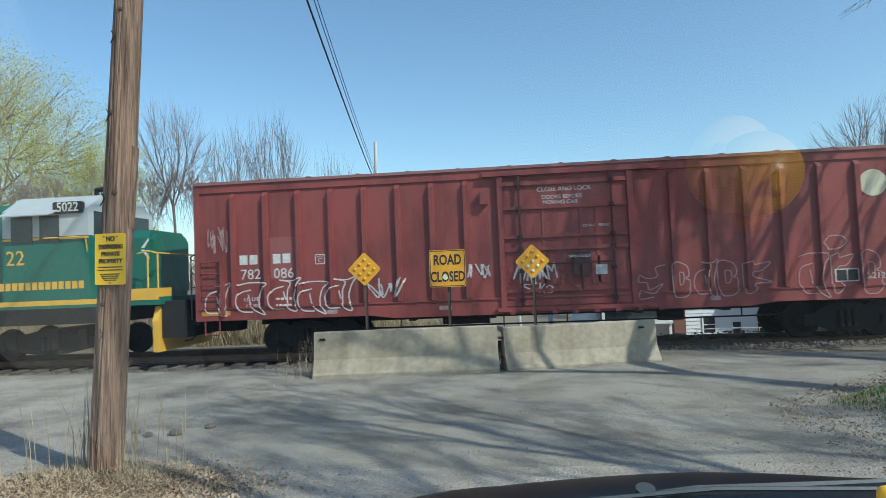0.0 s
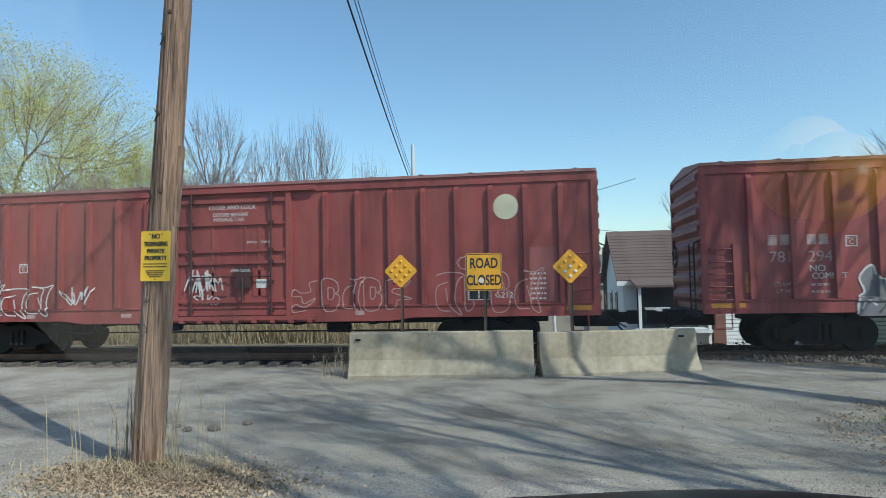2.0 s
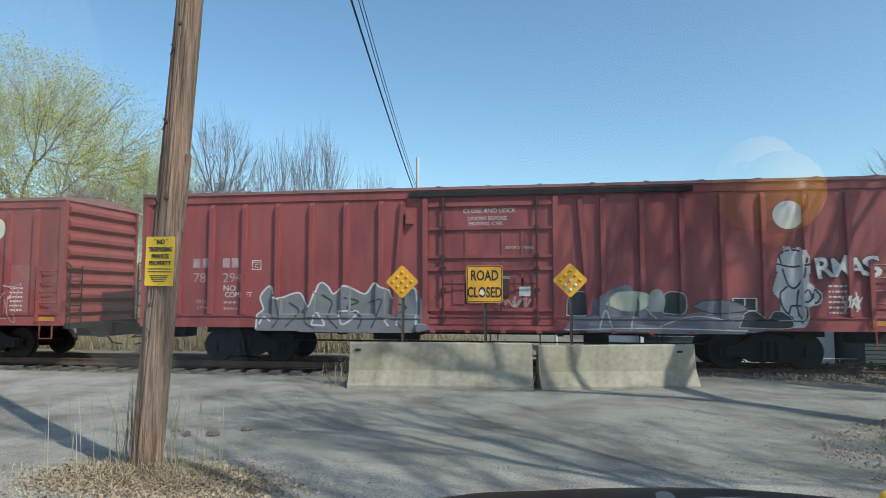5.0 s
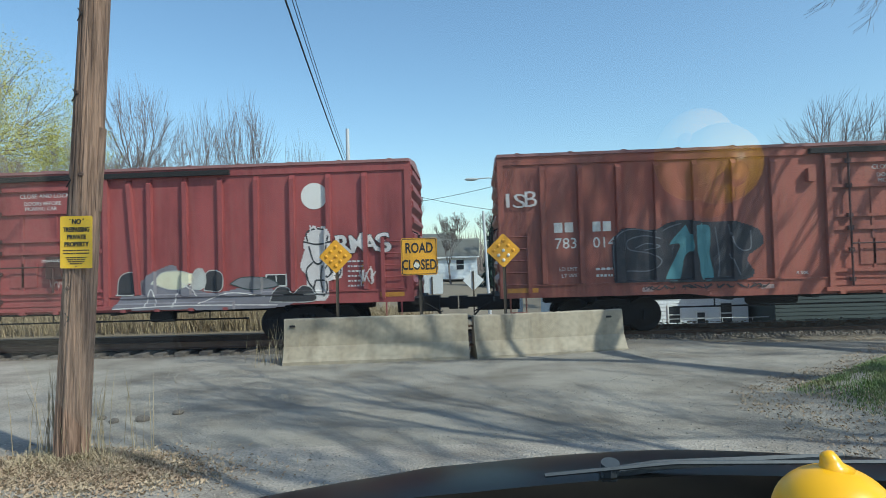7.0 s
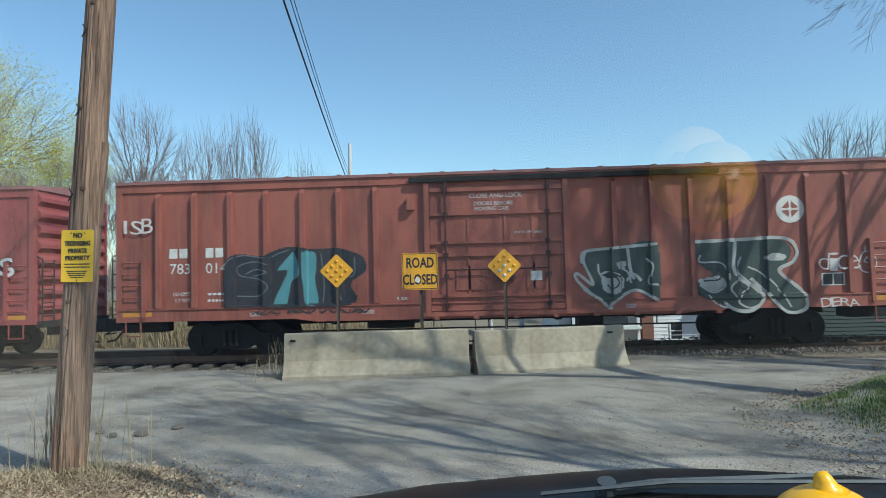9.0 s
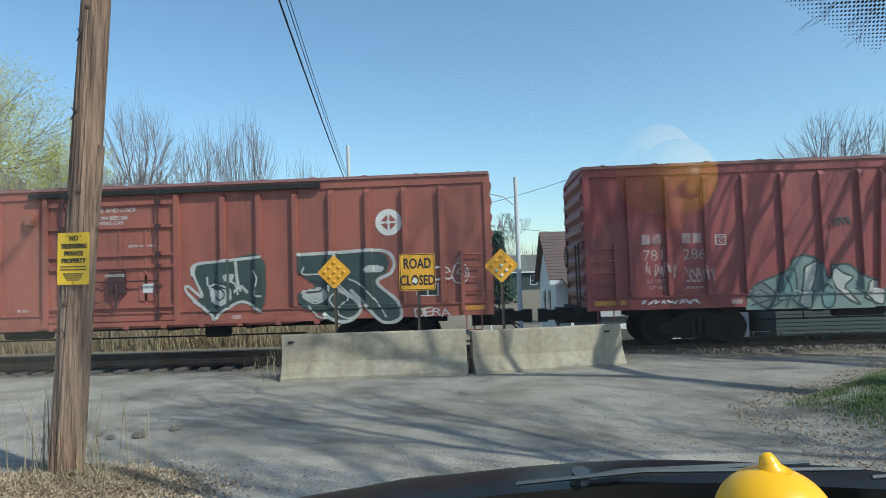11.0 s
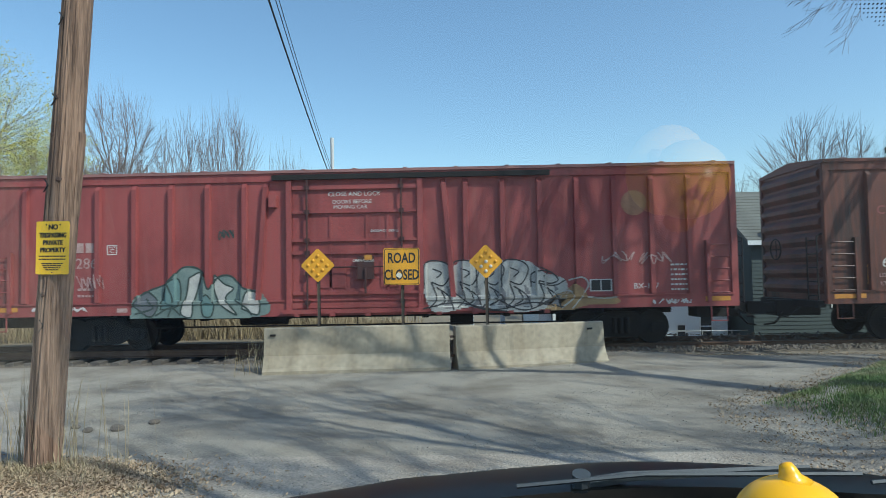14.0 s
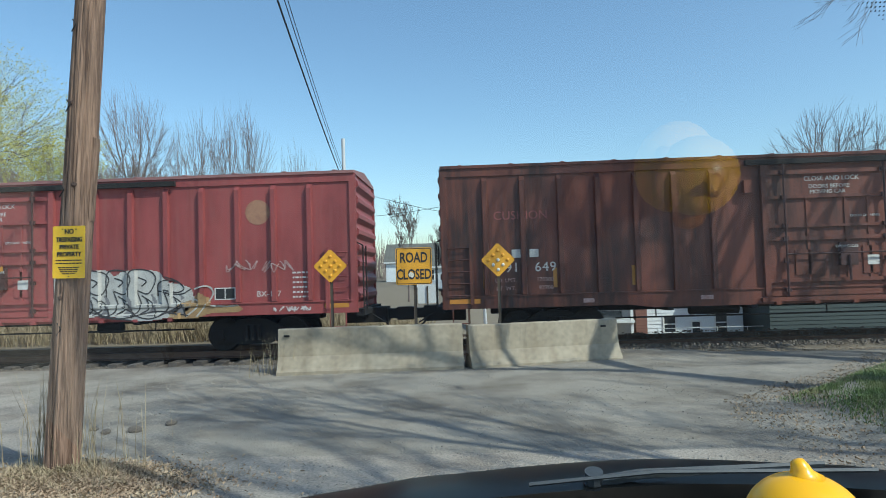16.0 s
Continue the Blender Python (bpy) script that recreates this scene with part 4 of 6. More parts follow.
def dish():
    ob = thing("satellite_dish", "grey satellite dish on the roof edge", "satellite dish", pose(14.0, 27.75, 3.55, 60, 0, 25))
    bm = bmesh.new()
    rings = []
    for i in range(6):
        r = 0.08 * i + 0.01
        rings.append([bm.verts.new((r * math.cos(k * 0.349), r * math.sin(k * 0.349), r * r * 0.8)) for k in range(18)])
    for p, q in zip(rings, rings[1:]):
        for k in range(18):
            bm.faces.new((p[k], p[(k + 1) % 18], q[(k + 1) % 18], q[k]))
    bmesh.ops.solidify(bm, geom=bm.faces[:], thickness=0.015)
    part("reflector_bowl", bm, M["loco_grey"], ob, smooth=True)
    part("feed_arm", tube(bmesh.new(), [(0, -0.38, 0.12), (0, -0.1, 0.55), (0, 0, 0.55)], 0.015, 6), M["dark"], ob)
    part("mast", tube(bmesh.new(), [(0, 0, -0.03), (0, 0.1, -0.25), (0, -0.15, -0.6)], 0.025, 6), M["dark"], ob)


dish()
far_houses = ((-6.5, 78, 7, 4.6, "siding"), (2.5, 95, 9, 5.2, "siding_teal"), (-12, 92, 9, 5.5, "siding"))
for x, y, w, h, mat in far_houses:
    g = land(x, y)
    fh = gable_house("far_house", x, x + w, y, y + 7, g - 0.3, g + h * 0.55, g + h, M[mat], M["shingle_b"], "small pale house down the far street")
    for k in (0.25, 0.7):
        window(fh, x + w * k, y, g + 0.8, 0.9, 1.2)


def street():
    ob = thing("street_lamp", "grey street lamp with a long curved arm beyond the track", "street lamp", Matrix.Translation((2.55, 35.5, land(2.55, 35.5))))
    z = -land(2.55, 35.5)
    part("pole", tube(bmesh.new(), [(0, 0, -0.2), (0, 0, z + 7.4)], [0.15, 0.11], 10), M["grey_pole"], ob)
    part("arm", tube(bmesh.new(), [(0, -0.1, z + 5.7), (-0.7, -0.1, z + 6.3), (-1.5, -0.1, z + 6.52), (-2.2, -0.1, z + 6.5)], 0.03, 6), M["loco_grey"], ob)
    head = bmesh.new()
    bmesh.ops.create_uvsphere(head, u_segments=12, v_segments=8, radius=0.16)
    head.transform(Matrix.Translation((-2.5, -0.1, z + 6.47)) @ Matrix.Diagonal((2.4, 0.9, 0.55, 1)))
    part("lamp_head", head, M["loco_grey"], ob, smooth=True)
    p2 = thing("utility_pole", "slim leaning wooden pole down the far street", "utility pole", Matrix.Translation((0.8, 40.5, land(0.8, 40.5))))
    z2 = -land(0.8, 40.5)
    part("shaft", tube(bmesh.new(), [(0.2, 0, -0.2), (-0.05, 0, z2 + 5.1)], [0.11, 0.07], 8), M["grey_pole"], p2)
    d = thing("diamond_sign", "bare metal back of a diamond road sign on a post", "sign", pose(0.0, 30.2, 0.97, 0, 0, 4))
    part("panel", prism(bmesh.new(), [(0.5, 0), (0, 0.5), (-0.5, 0), (0, -0.5)], "y", 0, 0.006), M["trim"], d)
    part("post", box(bmesh.new(), -0.035, 0.035, -0.05, -0.004, -3.2, 0.45), M["post"], d)
    b = thing("square_sign", "pale grey back of a square road sign on a post", "sign", pose(-1.95, 30.4, 0.85, 0, 0, -6))
    part("panel", prism(bmesh.new(), rounded(1.0, 0.95, 0.05), "y", 0, 0.006), M["trim"], b)
    part("post", box(bmesh.new(), -0.06, 0.01, -0.05, -0.004, -3.2, 0.35), M["post"], b)


street()

# ---- train ----
LENGTH = 18.6
NEAR = -1.6          # the face of the ribs on the side towards the road


def wheel_mesh():
    prof = [(0.0, 0.12), (0.30, 0.11), (0.40, 0.125), (0.42, 0.135), (0.425, 0.03), (0.455, 0.02), (0.45, -0.005), (0.36, 0.0), (0.33, 0.045), (0.16, 0.06), (0.13, -0.02), (0, -0.02)]
    bm = bmesh.new()
    for side in (-1, 1):
        rings = []
        for r, d in prof:
            rings.append([bm.verts.new((r * math.cos(k * 0.2618), side * (0.755 + d - 0.06), r * math.sin(k * 0.2618))) for k in range(24)] if r > 0 else [bm.verts.new((0, side * (0.755 + d - 0.06), 0))] * 24)
        for p, q in zip(rings, rings[1:]):
            for k in range(24):
                quad = [p[k], p[(k + 1) % 24], q[(k + 1) % 24], q[k]]
                uniq = [v for i, v in enumerate(quad) if v not in quad[:i]]
                if len(uniq) > 2:
                    bm.faces.new(uniq)
    tube(bm, [(0, -1.05, 0), (0, 1.05, 0)], 0.075, 12)
    for k in range(3):
        a = k * 2.094
        for side in (-1, 1):
            tube(bm, [(0.06 * math.cos(a), side * 1.04, 0.06 * math.sin(a)), (0.06 * math.cos(a), side * 1.075, 0.06 * math.sin(a))], 0.015, 6)
    return mesh_of("wheelset", bm, M["wheel"])


WHEELSET = wheel_mesh()
WHEELS = []


def side_frame_mesh(half):
    bm = bmesh.new()
    prism(bm, [(-half - 0.22, 0.34), (-half - 0.22, 0.56), (-half + 0.15, 0.62), (-0.35, 0.82), (0.35, 0.82), (half - 0.15, 0.62), (half + 0.22, 0.56), (half + 0.22, 0.34), (half - 0.12, 0.36), (0.42, 0.2), (-0.42, 0.2), (-half + 0.12, 0.36)], "y", -0.07, 0.07)
    for x in (-half, half):
        box(bm, x - 0.12, x + 0.12, -0.13, 0.1, 0.32, 0.56)
    for x in (-0.16, 0, 0.16):
        tube(bm, [(x, -0.12, 0.3), (x, -0.12, 0.68)], 0.06, 8)
    return mesh_of("side_frame", bm, M["dark"])


FRAME = side_frame_mesh(0.88)


def truck(car, x, frame_mesh=FRAME, half=0.88, axles=(-1, 1), height=0.86):
    bm = bmesh.new()
    box(bm, -0.2, 0.2, -1.1, 1.1, 0.45, height)
    t = part("truck", bm, M["dark"], car, "grimy freight truck with side frames and wheels", at=Matrix.Translation((x, 0, 0)))
    for y in (-1.08, 1.08):
        part("side_frame", frame_mesh, None, t, at=Matrix.Translation((0, y, 0)))
    for a in axles:
        w = part("wheelset", WHEELSET, None, t, at=Matrix.Translation((a * half, 0, 0.43)))
        WHEELS.append((w, a * half))
    return t


def rib_mesh(mat, lean=0.0):
    bm = bmesh.new()
    z0, z1 = 1.28, 4.18
    sec = [(-0.07, -1.552), (-0.055, -1.65), (0.055, -1.65), (0.07, -1.552)]
    lo = [bm.verts.new((x, y, z0)) for x, y in sec]
    mid = [bm.verts.new((x + lean * 0.93, y, z1 - 0.12)) for x, y in sec]
    hi = [bm.verts.new((x + lean, -1.552 if i in (1, 2) else y, z1)) for i, (x, y) in enumerate(sec)]
    for p, q in ((lo, mid), (mid, hi)):
        for i in range(3):
            bm.faces.new((p[i], p[i + 1], q[i + 1], q[i]))
    bm.faces.new(lo)
    return mesh_of("rib", bm, mat)


def warp(me, seed, w, h, amount, skew=0.0):
    """Stretch lettering to a size and give it a hand-sprayed wobble."""
    xs = [v.co.x for v in me.vertices]
    zs = [v.co.z for v in me.vertices]
    sx, sz = w / (max(xs) - min(xs)), h / (max(zs) - min(zs))
    cx, cz = (max(xs) + min(xs)) / 2, (max(zs) + min(zs)) / 2
    for v in me.vertices:
        x, z = (v.co.x - cx) * sx, (v.co.z - cz) * sz
        n = noise.noise_vector((x * 1.6 + seed, z * 1.6, seed * 0.7))
        v.co.x, v.co.z = x + n.x * amount + skew * z, z + n.z * amount
    return me


def sprayed(car, text, x, z, w, h, layers, seed, wobble=0.1, skew=0.0, label="sprayed graffiti letter", fills=()):
    """Graffiti letter by letter, in layers of (thickening, material): fat ones behind, thin ones before."""
    rng = random.Random(seed)
    step = w / len(text)
    for n, ch in enumerate(text):
        tilt, grow_by = rng.uniform(-14, 14), rng.uniform(0.88, 1.12)
        cx, cz = x - w / 2 + step * (n + 0.5), z + rng.uniform(-0.05, 0.05) * h
        first = None
        for i, (fat, mat) in enumerate(layers):
            mat = fills[n % len(fills)] if fills and i == len(layers) - 1 else mat
            me = letters(ch, 1.0, offset=fat, depth=0.001)
            warp(me, seed + n * 3.1, step * (0.35 if ch in "I1" else 1.12) + fat * 1.0, h * grow_by + fat * 1.0, wobble, skew)
            me.transform(Matrix.Rotation(radians(tilt), 4, "Y"))
            me.materials.clear()
            me.materials.append(mat)
            lift = 0.0012 * n
            ob = part("graffiti_letter", me, mat, first or car, label if not first else "", at=Matrix.Translation((cx, -1.609 - lift, cz) if not first else (0, -0.006 * i, 0)))
            first = first or ob


def scrawl(car, x, z, w, h, seed, mat, loops=5, r=0.013, label="thin sprayed graffiti stroke"):
    """A looping line of spray paint across the side sheets."""
    rng = random.Random(seed)
    for k in range(loops):
        bm = bmesh.new()
        x0 = x - w / 2 + w * k / loops
        lw = w / loops
        knots = [Vector((x0 + lw * rng.uniform(-0.15, 1.15), 0, z + h * 0.5 * (1 if n % 2 else -1) * rng.uniform(0.3, 1.0))) for n in range(7)]
        pts = []
        for i in range(26):
            u = 1 + i / 25 * 3.999
            n, f = int(u), u - int(u)
            p0, p1, p2, p3 = knots[n - 1], knots[n], knots[n + 1], knots[min(n + 2, 6)]
            p = 0.5 * ((2 * p1) + (p2 - p0) * f + (2 * p0 - 5 * p1 + 4 * p2 - p3) * f * f + (3 * p1 - p0 - 3 * p2 + p3) * f ** 3)
            pts.append(Vector((p.x, skin(car, p.x, p.z) - 0.004 - 0.0002 * i - 0.001 * (k % 4), p.z)))
        pairs = []
        for i, p in enumerate(pts):
            d = pts[min(i + 1, 25)] - pts[max(i - 1, 0)]
            n = Vector((-d.z, 0, d.x)).normalized() * r
            pairs.append((bm.verts.new(p - n), bm.verts.new(p + n)))
        for (a, b), (c, d) in zip(pairs, pairs[1:]):
            bm.faces.new((a, b, d, c))
        me = bpy.data.meshes.new("graffiti_stroke")
        bm.to_mesh(me)
        bm.free()
        me.materials.append(mat)
        part("graffiti_stroke", me, mat, car, label)


def blocks(car, x, z, count, w, h, mat, gap=0.3, y=-1.558, name="company_mark", label="plain block-shaped company initials"):
    bm = bmesh.new()
    step = w / count
    for i in range(count):
        box(bm, x - w / 2 + i * step, x - w / 2 + (i + 1 - gap) * step, y, y + 0.004, z - h / 2, z + h / 2)
    return part(name, bm, mat, car, label)


def disc(car, x, z, r, mat, label, name="disc"):
    bm = bmesh.new()
    prism(bm, [(x + r * math.cos(k * 0.196), z + r * math.sin(k * 0.196)) for k in range(32)], "y", -1.56, -1.552)
    return part(name, bm, mat, car, label)


def data_lines(car, x, z, rows, w, step, mat):
    """Small print that cannot be read."""
    rng = random.Random(int(x * 10))
    bm = bmesh.new()
    for k in range(rows):
        u = 0
        while u < w:
            s = rng.uniform(0.03, 0.1)
            box(bm, x + u, x + min(u + s, w), -1.557, -1.553, z - k * step, z - k * step + step * 0.36)
            u += s + 0.03
    return tagged(part("small_print", bm, mat, car), kind="stuff")


FACES = {}


def skin(car, u, z):
    """How far out the painted side stands at a place: sheets, ribs, sill, door and rails."""
    ribs, d0, d1, track_to = FACES[car.name]
    y = -1.556
    if z < 1.29:
        y = -1.641 if z > 1.21 else -1.612
        if z < 1.06 and d0 - 0.15 < u < track_to + 0.05:
            y = -1.708
    if z > 1.24 and min(abs(u - r) for r in ribs) < 0.095:
        y = min(y, -1.656)
    if d0 - 0.04 < u < d1 + 0.04 and z > 1.05:
        y = min(y, -1.652)
    return y


def curve_through(knots, step=0.025):
    """Points along a soft curve through its knots, at even steps."""
    pts = [Vector(k) for k in knots]
    pts = [pts[0] * 2 - pts[1]] + pts + [pts[-1] * 2 - pts[-2]]
    line = []
    for p0, p1, p2, p3 in zip(pts, pts[1:], pts[2:], pts[3:]):
        m = max(2, int((p2 - p1).length / step))
        for i in range(m):
            f = i / m
            line.append(0.5 * (2 * p1 + (p2 - p0) * f + (2 * p0 - 5 * p1 + 4 * p2 - p3) * f * f + (3 * p1 - p0 - 3 * p2 + p3) * f ** 3))
    return line + [pts[-2]]


def paint_mesh(verts, faces, mat):
    me = bpy.data.meshes.new("graffiti")
    me.from_pydata(verts, [], faces)
    me.materials.append(mat)
    return me


def spray_lines(car, lines, box_at, r, mat, lift=0.0, parent=None, label="sprayed graffiti outline", soft=True):
    """Spray-can strokes that lie on the side of a car; lines are knots in hundredths of the box (x, z, width, height) of its foot."""
    x, z, w, h = box_at
    verts, faces = [], []
    for line in lines:
        knots = [Vector((x + a * w / 100, 0, z + b * h / 100)) for a, b in line]
        pts = curve_through([(k.x, k.z) for k in knots]) if soft else [Vector((k.x, k.z)) for k in knots]
        b = len(verts)
        for i, p in enumerate(pts):
            d = pts[min(i + 1, len(pts) - 1)] - pts[max(i - 1, 0)]
            n = Vector((-d.y, d.x)).normalized() * r * (1 + 0.25 * noise.noise((p.x * 5, p.y * 5, r)))
            for q in (p - n, p + n):
                verts.append((q.x, min(skin(car, p.x, p.y), skin(car, q.x, q.y)) - lift - 0.0004 * (i % 3), q.y))
        faces += [(b + 2 * i, b + 2 * i + 1, b + 2 * i + 3, b + 2 * i + 2) for i in range(len(pts) - 1)]
    return part("graffiti_outline", paint_mesh(verts, faces, mat), mat, parent or car, label if parent is None else "")


def spray_fill(car, outline, box_at, mat, lift=0.0, parent=None, label="sprayed graffiti field", cell=0.03):
    """A sprayed field inside an outline, laid over sheets, ribs and sill alike."""
    x, z, w, h = box_at
    ring = curve_through([(x + a * w / 100, z + b * h / 100) for a, b in outline + outline[:1]], 0.08)
    xs, zs = [p.x for p in ring], [p.y for p in ring]
    nx, nz = int((max(xs) - min(xs)) / cell) + 1, int((max(zs) - min(zs)) / cell) + 1
    index, verts, faces = {}, [], []

    def corner(i, j):
        if (i, j) not in index:
            u, v = min(xs) + i * cell, min(zs) + j * cell
            index[i, j] = len(verts)
            verts.append((u, min(skin(car, u, v), skin(car, u - 0.02, v), skin(car, u + 0.02, v), skin(car, u, v + 0.02)) - lift, v))
        return index[i, j]

    for j in range(nz):
        v = min(zs) + (j + 0.5) * cell
        cuts = sorted(p.x + (v - p.y) / (q.y - p.y) * (q.x - p.x) for p, q in zip(ring, ring[1:]) if (p.y > v) != (q.y > v))
        for a, b in zip(cuts[::2], cuts[1::2]):
            for i in range(round((a - min(xs)) / cell), round((b - min(xs)) / cell)):
                faces.append((corner(i, j), corner(i + 1, j), corner(i + 1, j + 1), corner(i, j + 1)))
    return part("graffiti_field", paint_mesh(verts, faces, mat), mat, parent or car, label if parent is None else "")


def boxcar(label, x, ribs_l, ribs_r, door, slant, mat, seed, accent, track_to, long=LENGTH):
    d0, d1 = door
    car = thing("boxcar", label, "boxcar", Matrix.Translation((x, TRACK_Y, RAIL_Z)), "freight cars of the train")
    FACES[car.name] = (ribs_l + ribs_r, d0, d1, track_to)
    part("body", box(bmesh.new(), 0.04, long - 0.04, -1.55, 1.55, 0.95, 4.46), mat, car)
    roof = bmesh.new()
    prism(roof, [(-1.63, 4.40), (-1.63, 4.47), (0, 4.64), (1.63, 4.47), (1.63, 4.40)], "x", 0.0, long)
    r = part("roof", roof, M["roof"] if mat != M["brown"] else mat, car, "faded sheet metal roof")
    seam = mesh_of("roof_seam", prism(bmesh.new(), [(-1.64, 4.468), (-1.64, 4.492), (0, 4.668), (1.64, 4.492), (1.64, 4.468)], "x", -0.04, 0.04), M["roof"])
    for k in range(15):
        part("roof_seam", seam, None, r, at=Matrix.Translation((0.5 + k * (long - 1) / 14, 0, 0)))
    for s in (-1, 1):
        sill = bmesh.new()
        pts = [(0, 0.95), (4.5, 0.95), (5.1, 0.87), (long - 5.1, 0.87), (long - 4.5, 0.95), (long, 0.95), (long, 1.27), (0, 1.27)]
        prism(sill, pts, "y", s * 1.605, s * 1.553)
        part("side_sill", sill, mat, car)
        part("top_chord", box(bmesh.new(), 0, long, min(s * 1.59, s * 1.553), max(s * 1.59, s * 1.553), 4.2, 4.40), mat, car)
    lip = bmesh.new()
    box(lip, 0.1, long - 0.1, -1.635, -1.607, 1.235, 1.265)
    part("sill_lip", lip, mat, car)
    rib = rib_mesh(mat)
    for u in ribs_l + ribs_r:
        part("rib", rib, None, car, at=Matrix.Translation((u, 0, 0)))
    if slant:
        part("slanted_rib", rib_mesh(mat, slant), None, car, at=Matrix.Translation((d0 - 0.72, 0, 0)))
        part("slanted_rib", rib_mesh(mat, -slant), None, car, at=Matrix.Translation((d1 + 0.72, 0, 0)))
    for u in (0.0, long - 0.14):
        cp = bmesh.new()
        box(cp, u, u + 0.14, -1.6, -1.553, 1.27, 4.2)
        part("corner_post", cp, mat, car)
    # ends with pressed corrugations
    for e, sg in ((0.04, -1), (long - 0.04, 1)):
        bm = bmesh.new()
        prism(bm, [(e, -0.17), (e + sg * 0.10, -0.05), (e + sg * 0.10, 0.05), (e, 0.17)], "y", -1.42, 1.42)
        press = mesh_of("end_corrugation", bm, mat)
        for k in range(8):
            part("end_corrugation", press, None, car, at=Matrix.Translation((0, 0, 1.35 + k * 0.40)))
        for y in (-1.58, 1.5):
            part("end_edge", box(bmesh.new(), min(e, e + sg * 0.06), max(e, e + sg * 0.06), y, y + 0.08, 0.95, 4.4), mat, car)
        lad = bmesh.new()
        ex = e + sg * 0.2
        for y in (-1.5, -1.05):
            tube(lad, [(ex, y, 1.0), (ex, y, 2.6)], 0.02, 5)
        for k in range(5):
            tube(lad, [(ex, -1.5, 1.15 + k * 0.34), (ex, -1.05, 1.15 + k * 0.34)], 0.014, 5)
        tube(lad, [(ex, -1.5, 2.6), (e, -1.5, 2.7)], 0.018, 5)
        part("end_ladder", lad, M["dark"], car)
        gear = bmesh.new()
        box(gear, min(e - sg * 0.5, e + sg * 0.62), max(e - sg * 0.5, e + sg * 0.62), -0.32, 0.32, 0.60, 1.0)
        box(gear, min(e, e + sg * 0.2), max(e, e + sg * 0.2), -1.45, 1.45, 0.86, 1.02)
        box(gear, min(e + sg * 0.6, e + sg * 1.07), max(e + sg * 0.6, e + sg * 1.07), -0.14, 0.14, 0.68, 0.94)
        box(gear, min(e + sg * 0.86, e + sg * 1.1), max(e + sg * 0.86, e + sg * 1.1), -0.2, 0.12, 0.64, 0.98)
        part("coupler", gear, M["dark"], car, "black draft gear and knuckle coupler")
        hose = bmesh.new()
        tube(hose, [(e + sg * 0.5, -0.4, 0.7), (e + sg * 0.75, -0.42, 0.42), (e + sg * 1.0, -0.36, 0.38)], 0.025, 6)
        tube(hose, [(e + sg * 0.3, -0.9, 0.85), (e + sg * 0.7, -0.95, 0.62), (e + sg * 0.7, -0.5, 0.62)], 0.02, 6)
        part("air_hose", hose, M["dark"], car)
    brake = bmesh.new()
    ring = [Vector((0.04 - 0.22, 0.45 + 0.28 * math.cos(k * 0.3927), 2.35 + 0.28 * math.sin(k * 0.3927))) for k in range(17)]
    tube(brake, ring, 0.018, 6, caps=False)
    for k in range(4):
        tube(brake, [ring[k * 4], (0.04 - 0.2, 0.45, 2.35)], 0.012, 5)
    part("brake_wheel", brake, M["dark"], car)
    # side ladders
    for u in (0.17, long - 0.72):
        stile = u + 0.5 if u < 1 else u - 0.04
        lad = part("side_ladder", box(bmesh.new(), stile, stile + 0.09, -1.66, -1.553, 1.05, 2.55), mat, car)
        for k in range(5):
            z = 1.28 + k * 0.29
            part("rung", tube(bmesh.new(), [(u, -1.55, z), (u, -1.63, z), (u + 0.5, -1.63, z), (u + 0.5, -1.55, z)], 0.016, 5), mat, lad)
        part("stirrup", tube(bmesh.new(), [(u + 0.06, -1.58, 0.95), (u + 0.06, -1.58, 0.6), (u + 0.44, -1.58, 0.6), (u + 0.44, -1.58, 0.95)], 0.02, 5), mat, lad)
    build_door(car, d0, d1, mat, track_to)
    for u, w in ((0.16, 0.75), (long - 0.8, 0.6)):
        part("yellow_stripe", box(bmesh.new(), u, u + w, -1.611, -1.607, 1.08, 1.19), M["yellow_stripe"], car, "faded yellow reflective stripe")
    part("door_stop", box(bmesh.new(), d0 - 0.42, d0 - 0.24, -1.71, -1.553, 3.55, 3.86), mat, car)
    for u, w in ((3.4, 0.26), (6.2, 0.3), (12.6, 0.24)):
        part("stencil_mark", box(bmesh.new(), u, u + w, -1.609, -1.6055, 1.03, 1.13), M["faded"], car)
    for u in accent:
        part("yellow_stripe", box(bmesh.new(), u, u + 0.09, -1.557, -1.553, 1.42, 1.9), M["yellow_stripe"], car, "faded yellow reflective stripe")
    # underframe
    under = bmesh.new()
    box(under, 1.2, long - 1.2, -0.28, 0.28, 0.74, 0.95)
    for u in (5.5, 7.5, 11.0, 13.0):
        box(under, u - 0.08, u + 0.08, -1.5, 1.5, 0.78, 0.95)
    part("centre_sill", under, M["dark"], car)
    pipe = bmesh.new()
    tube(pipe, [(4.2, -1.3, 0.62), (14.4, -1.3, 0.62)], 0.022, 6)
    for u in (5.2, 9.3, 13.4):
        tube(pipe, [(u, -1.3, 0.62), (u, -1.3, 0.95)], 0.018, 5)
    part("brake_pipe", pipe, M["dark"], car)
    tank = bmesh.new()
    tube(tank, [(6.2, -0.75, 0.76), (7.4, -0.75, 0.76)], 0.15, 10)
    part("air_tank", tank, M["dark"], car)
    cyl = bmesh.new()
    tube(cyl, [(11.6, -0.7, 0.68), (12.2, -0.7, 0.68)], 0.15, 10)
    part("brake_cylinder", cyl, M["dark"], car)
    truck(car, 2.75)
    truck(car, long - 2.75)
    return car


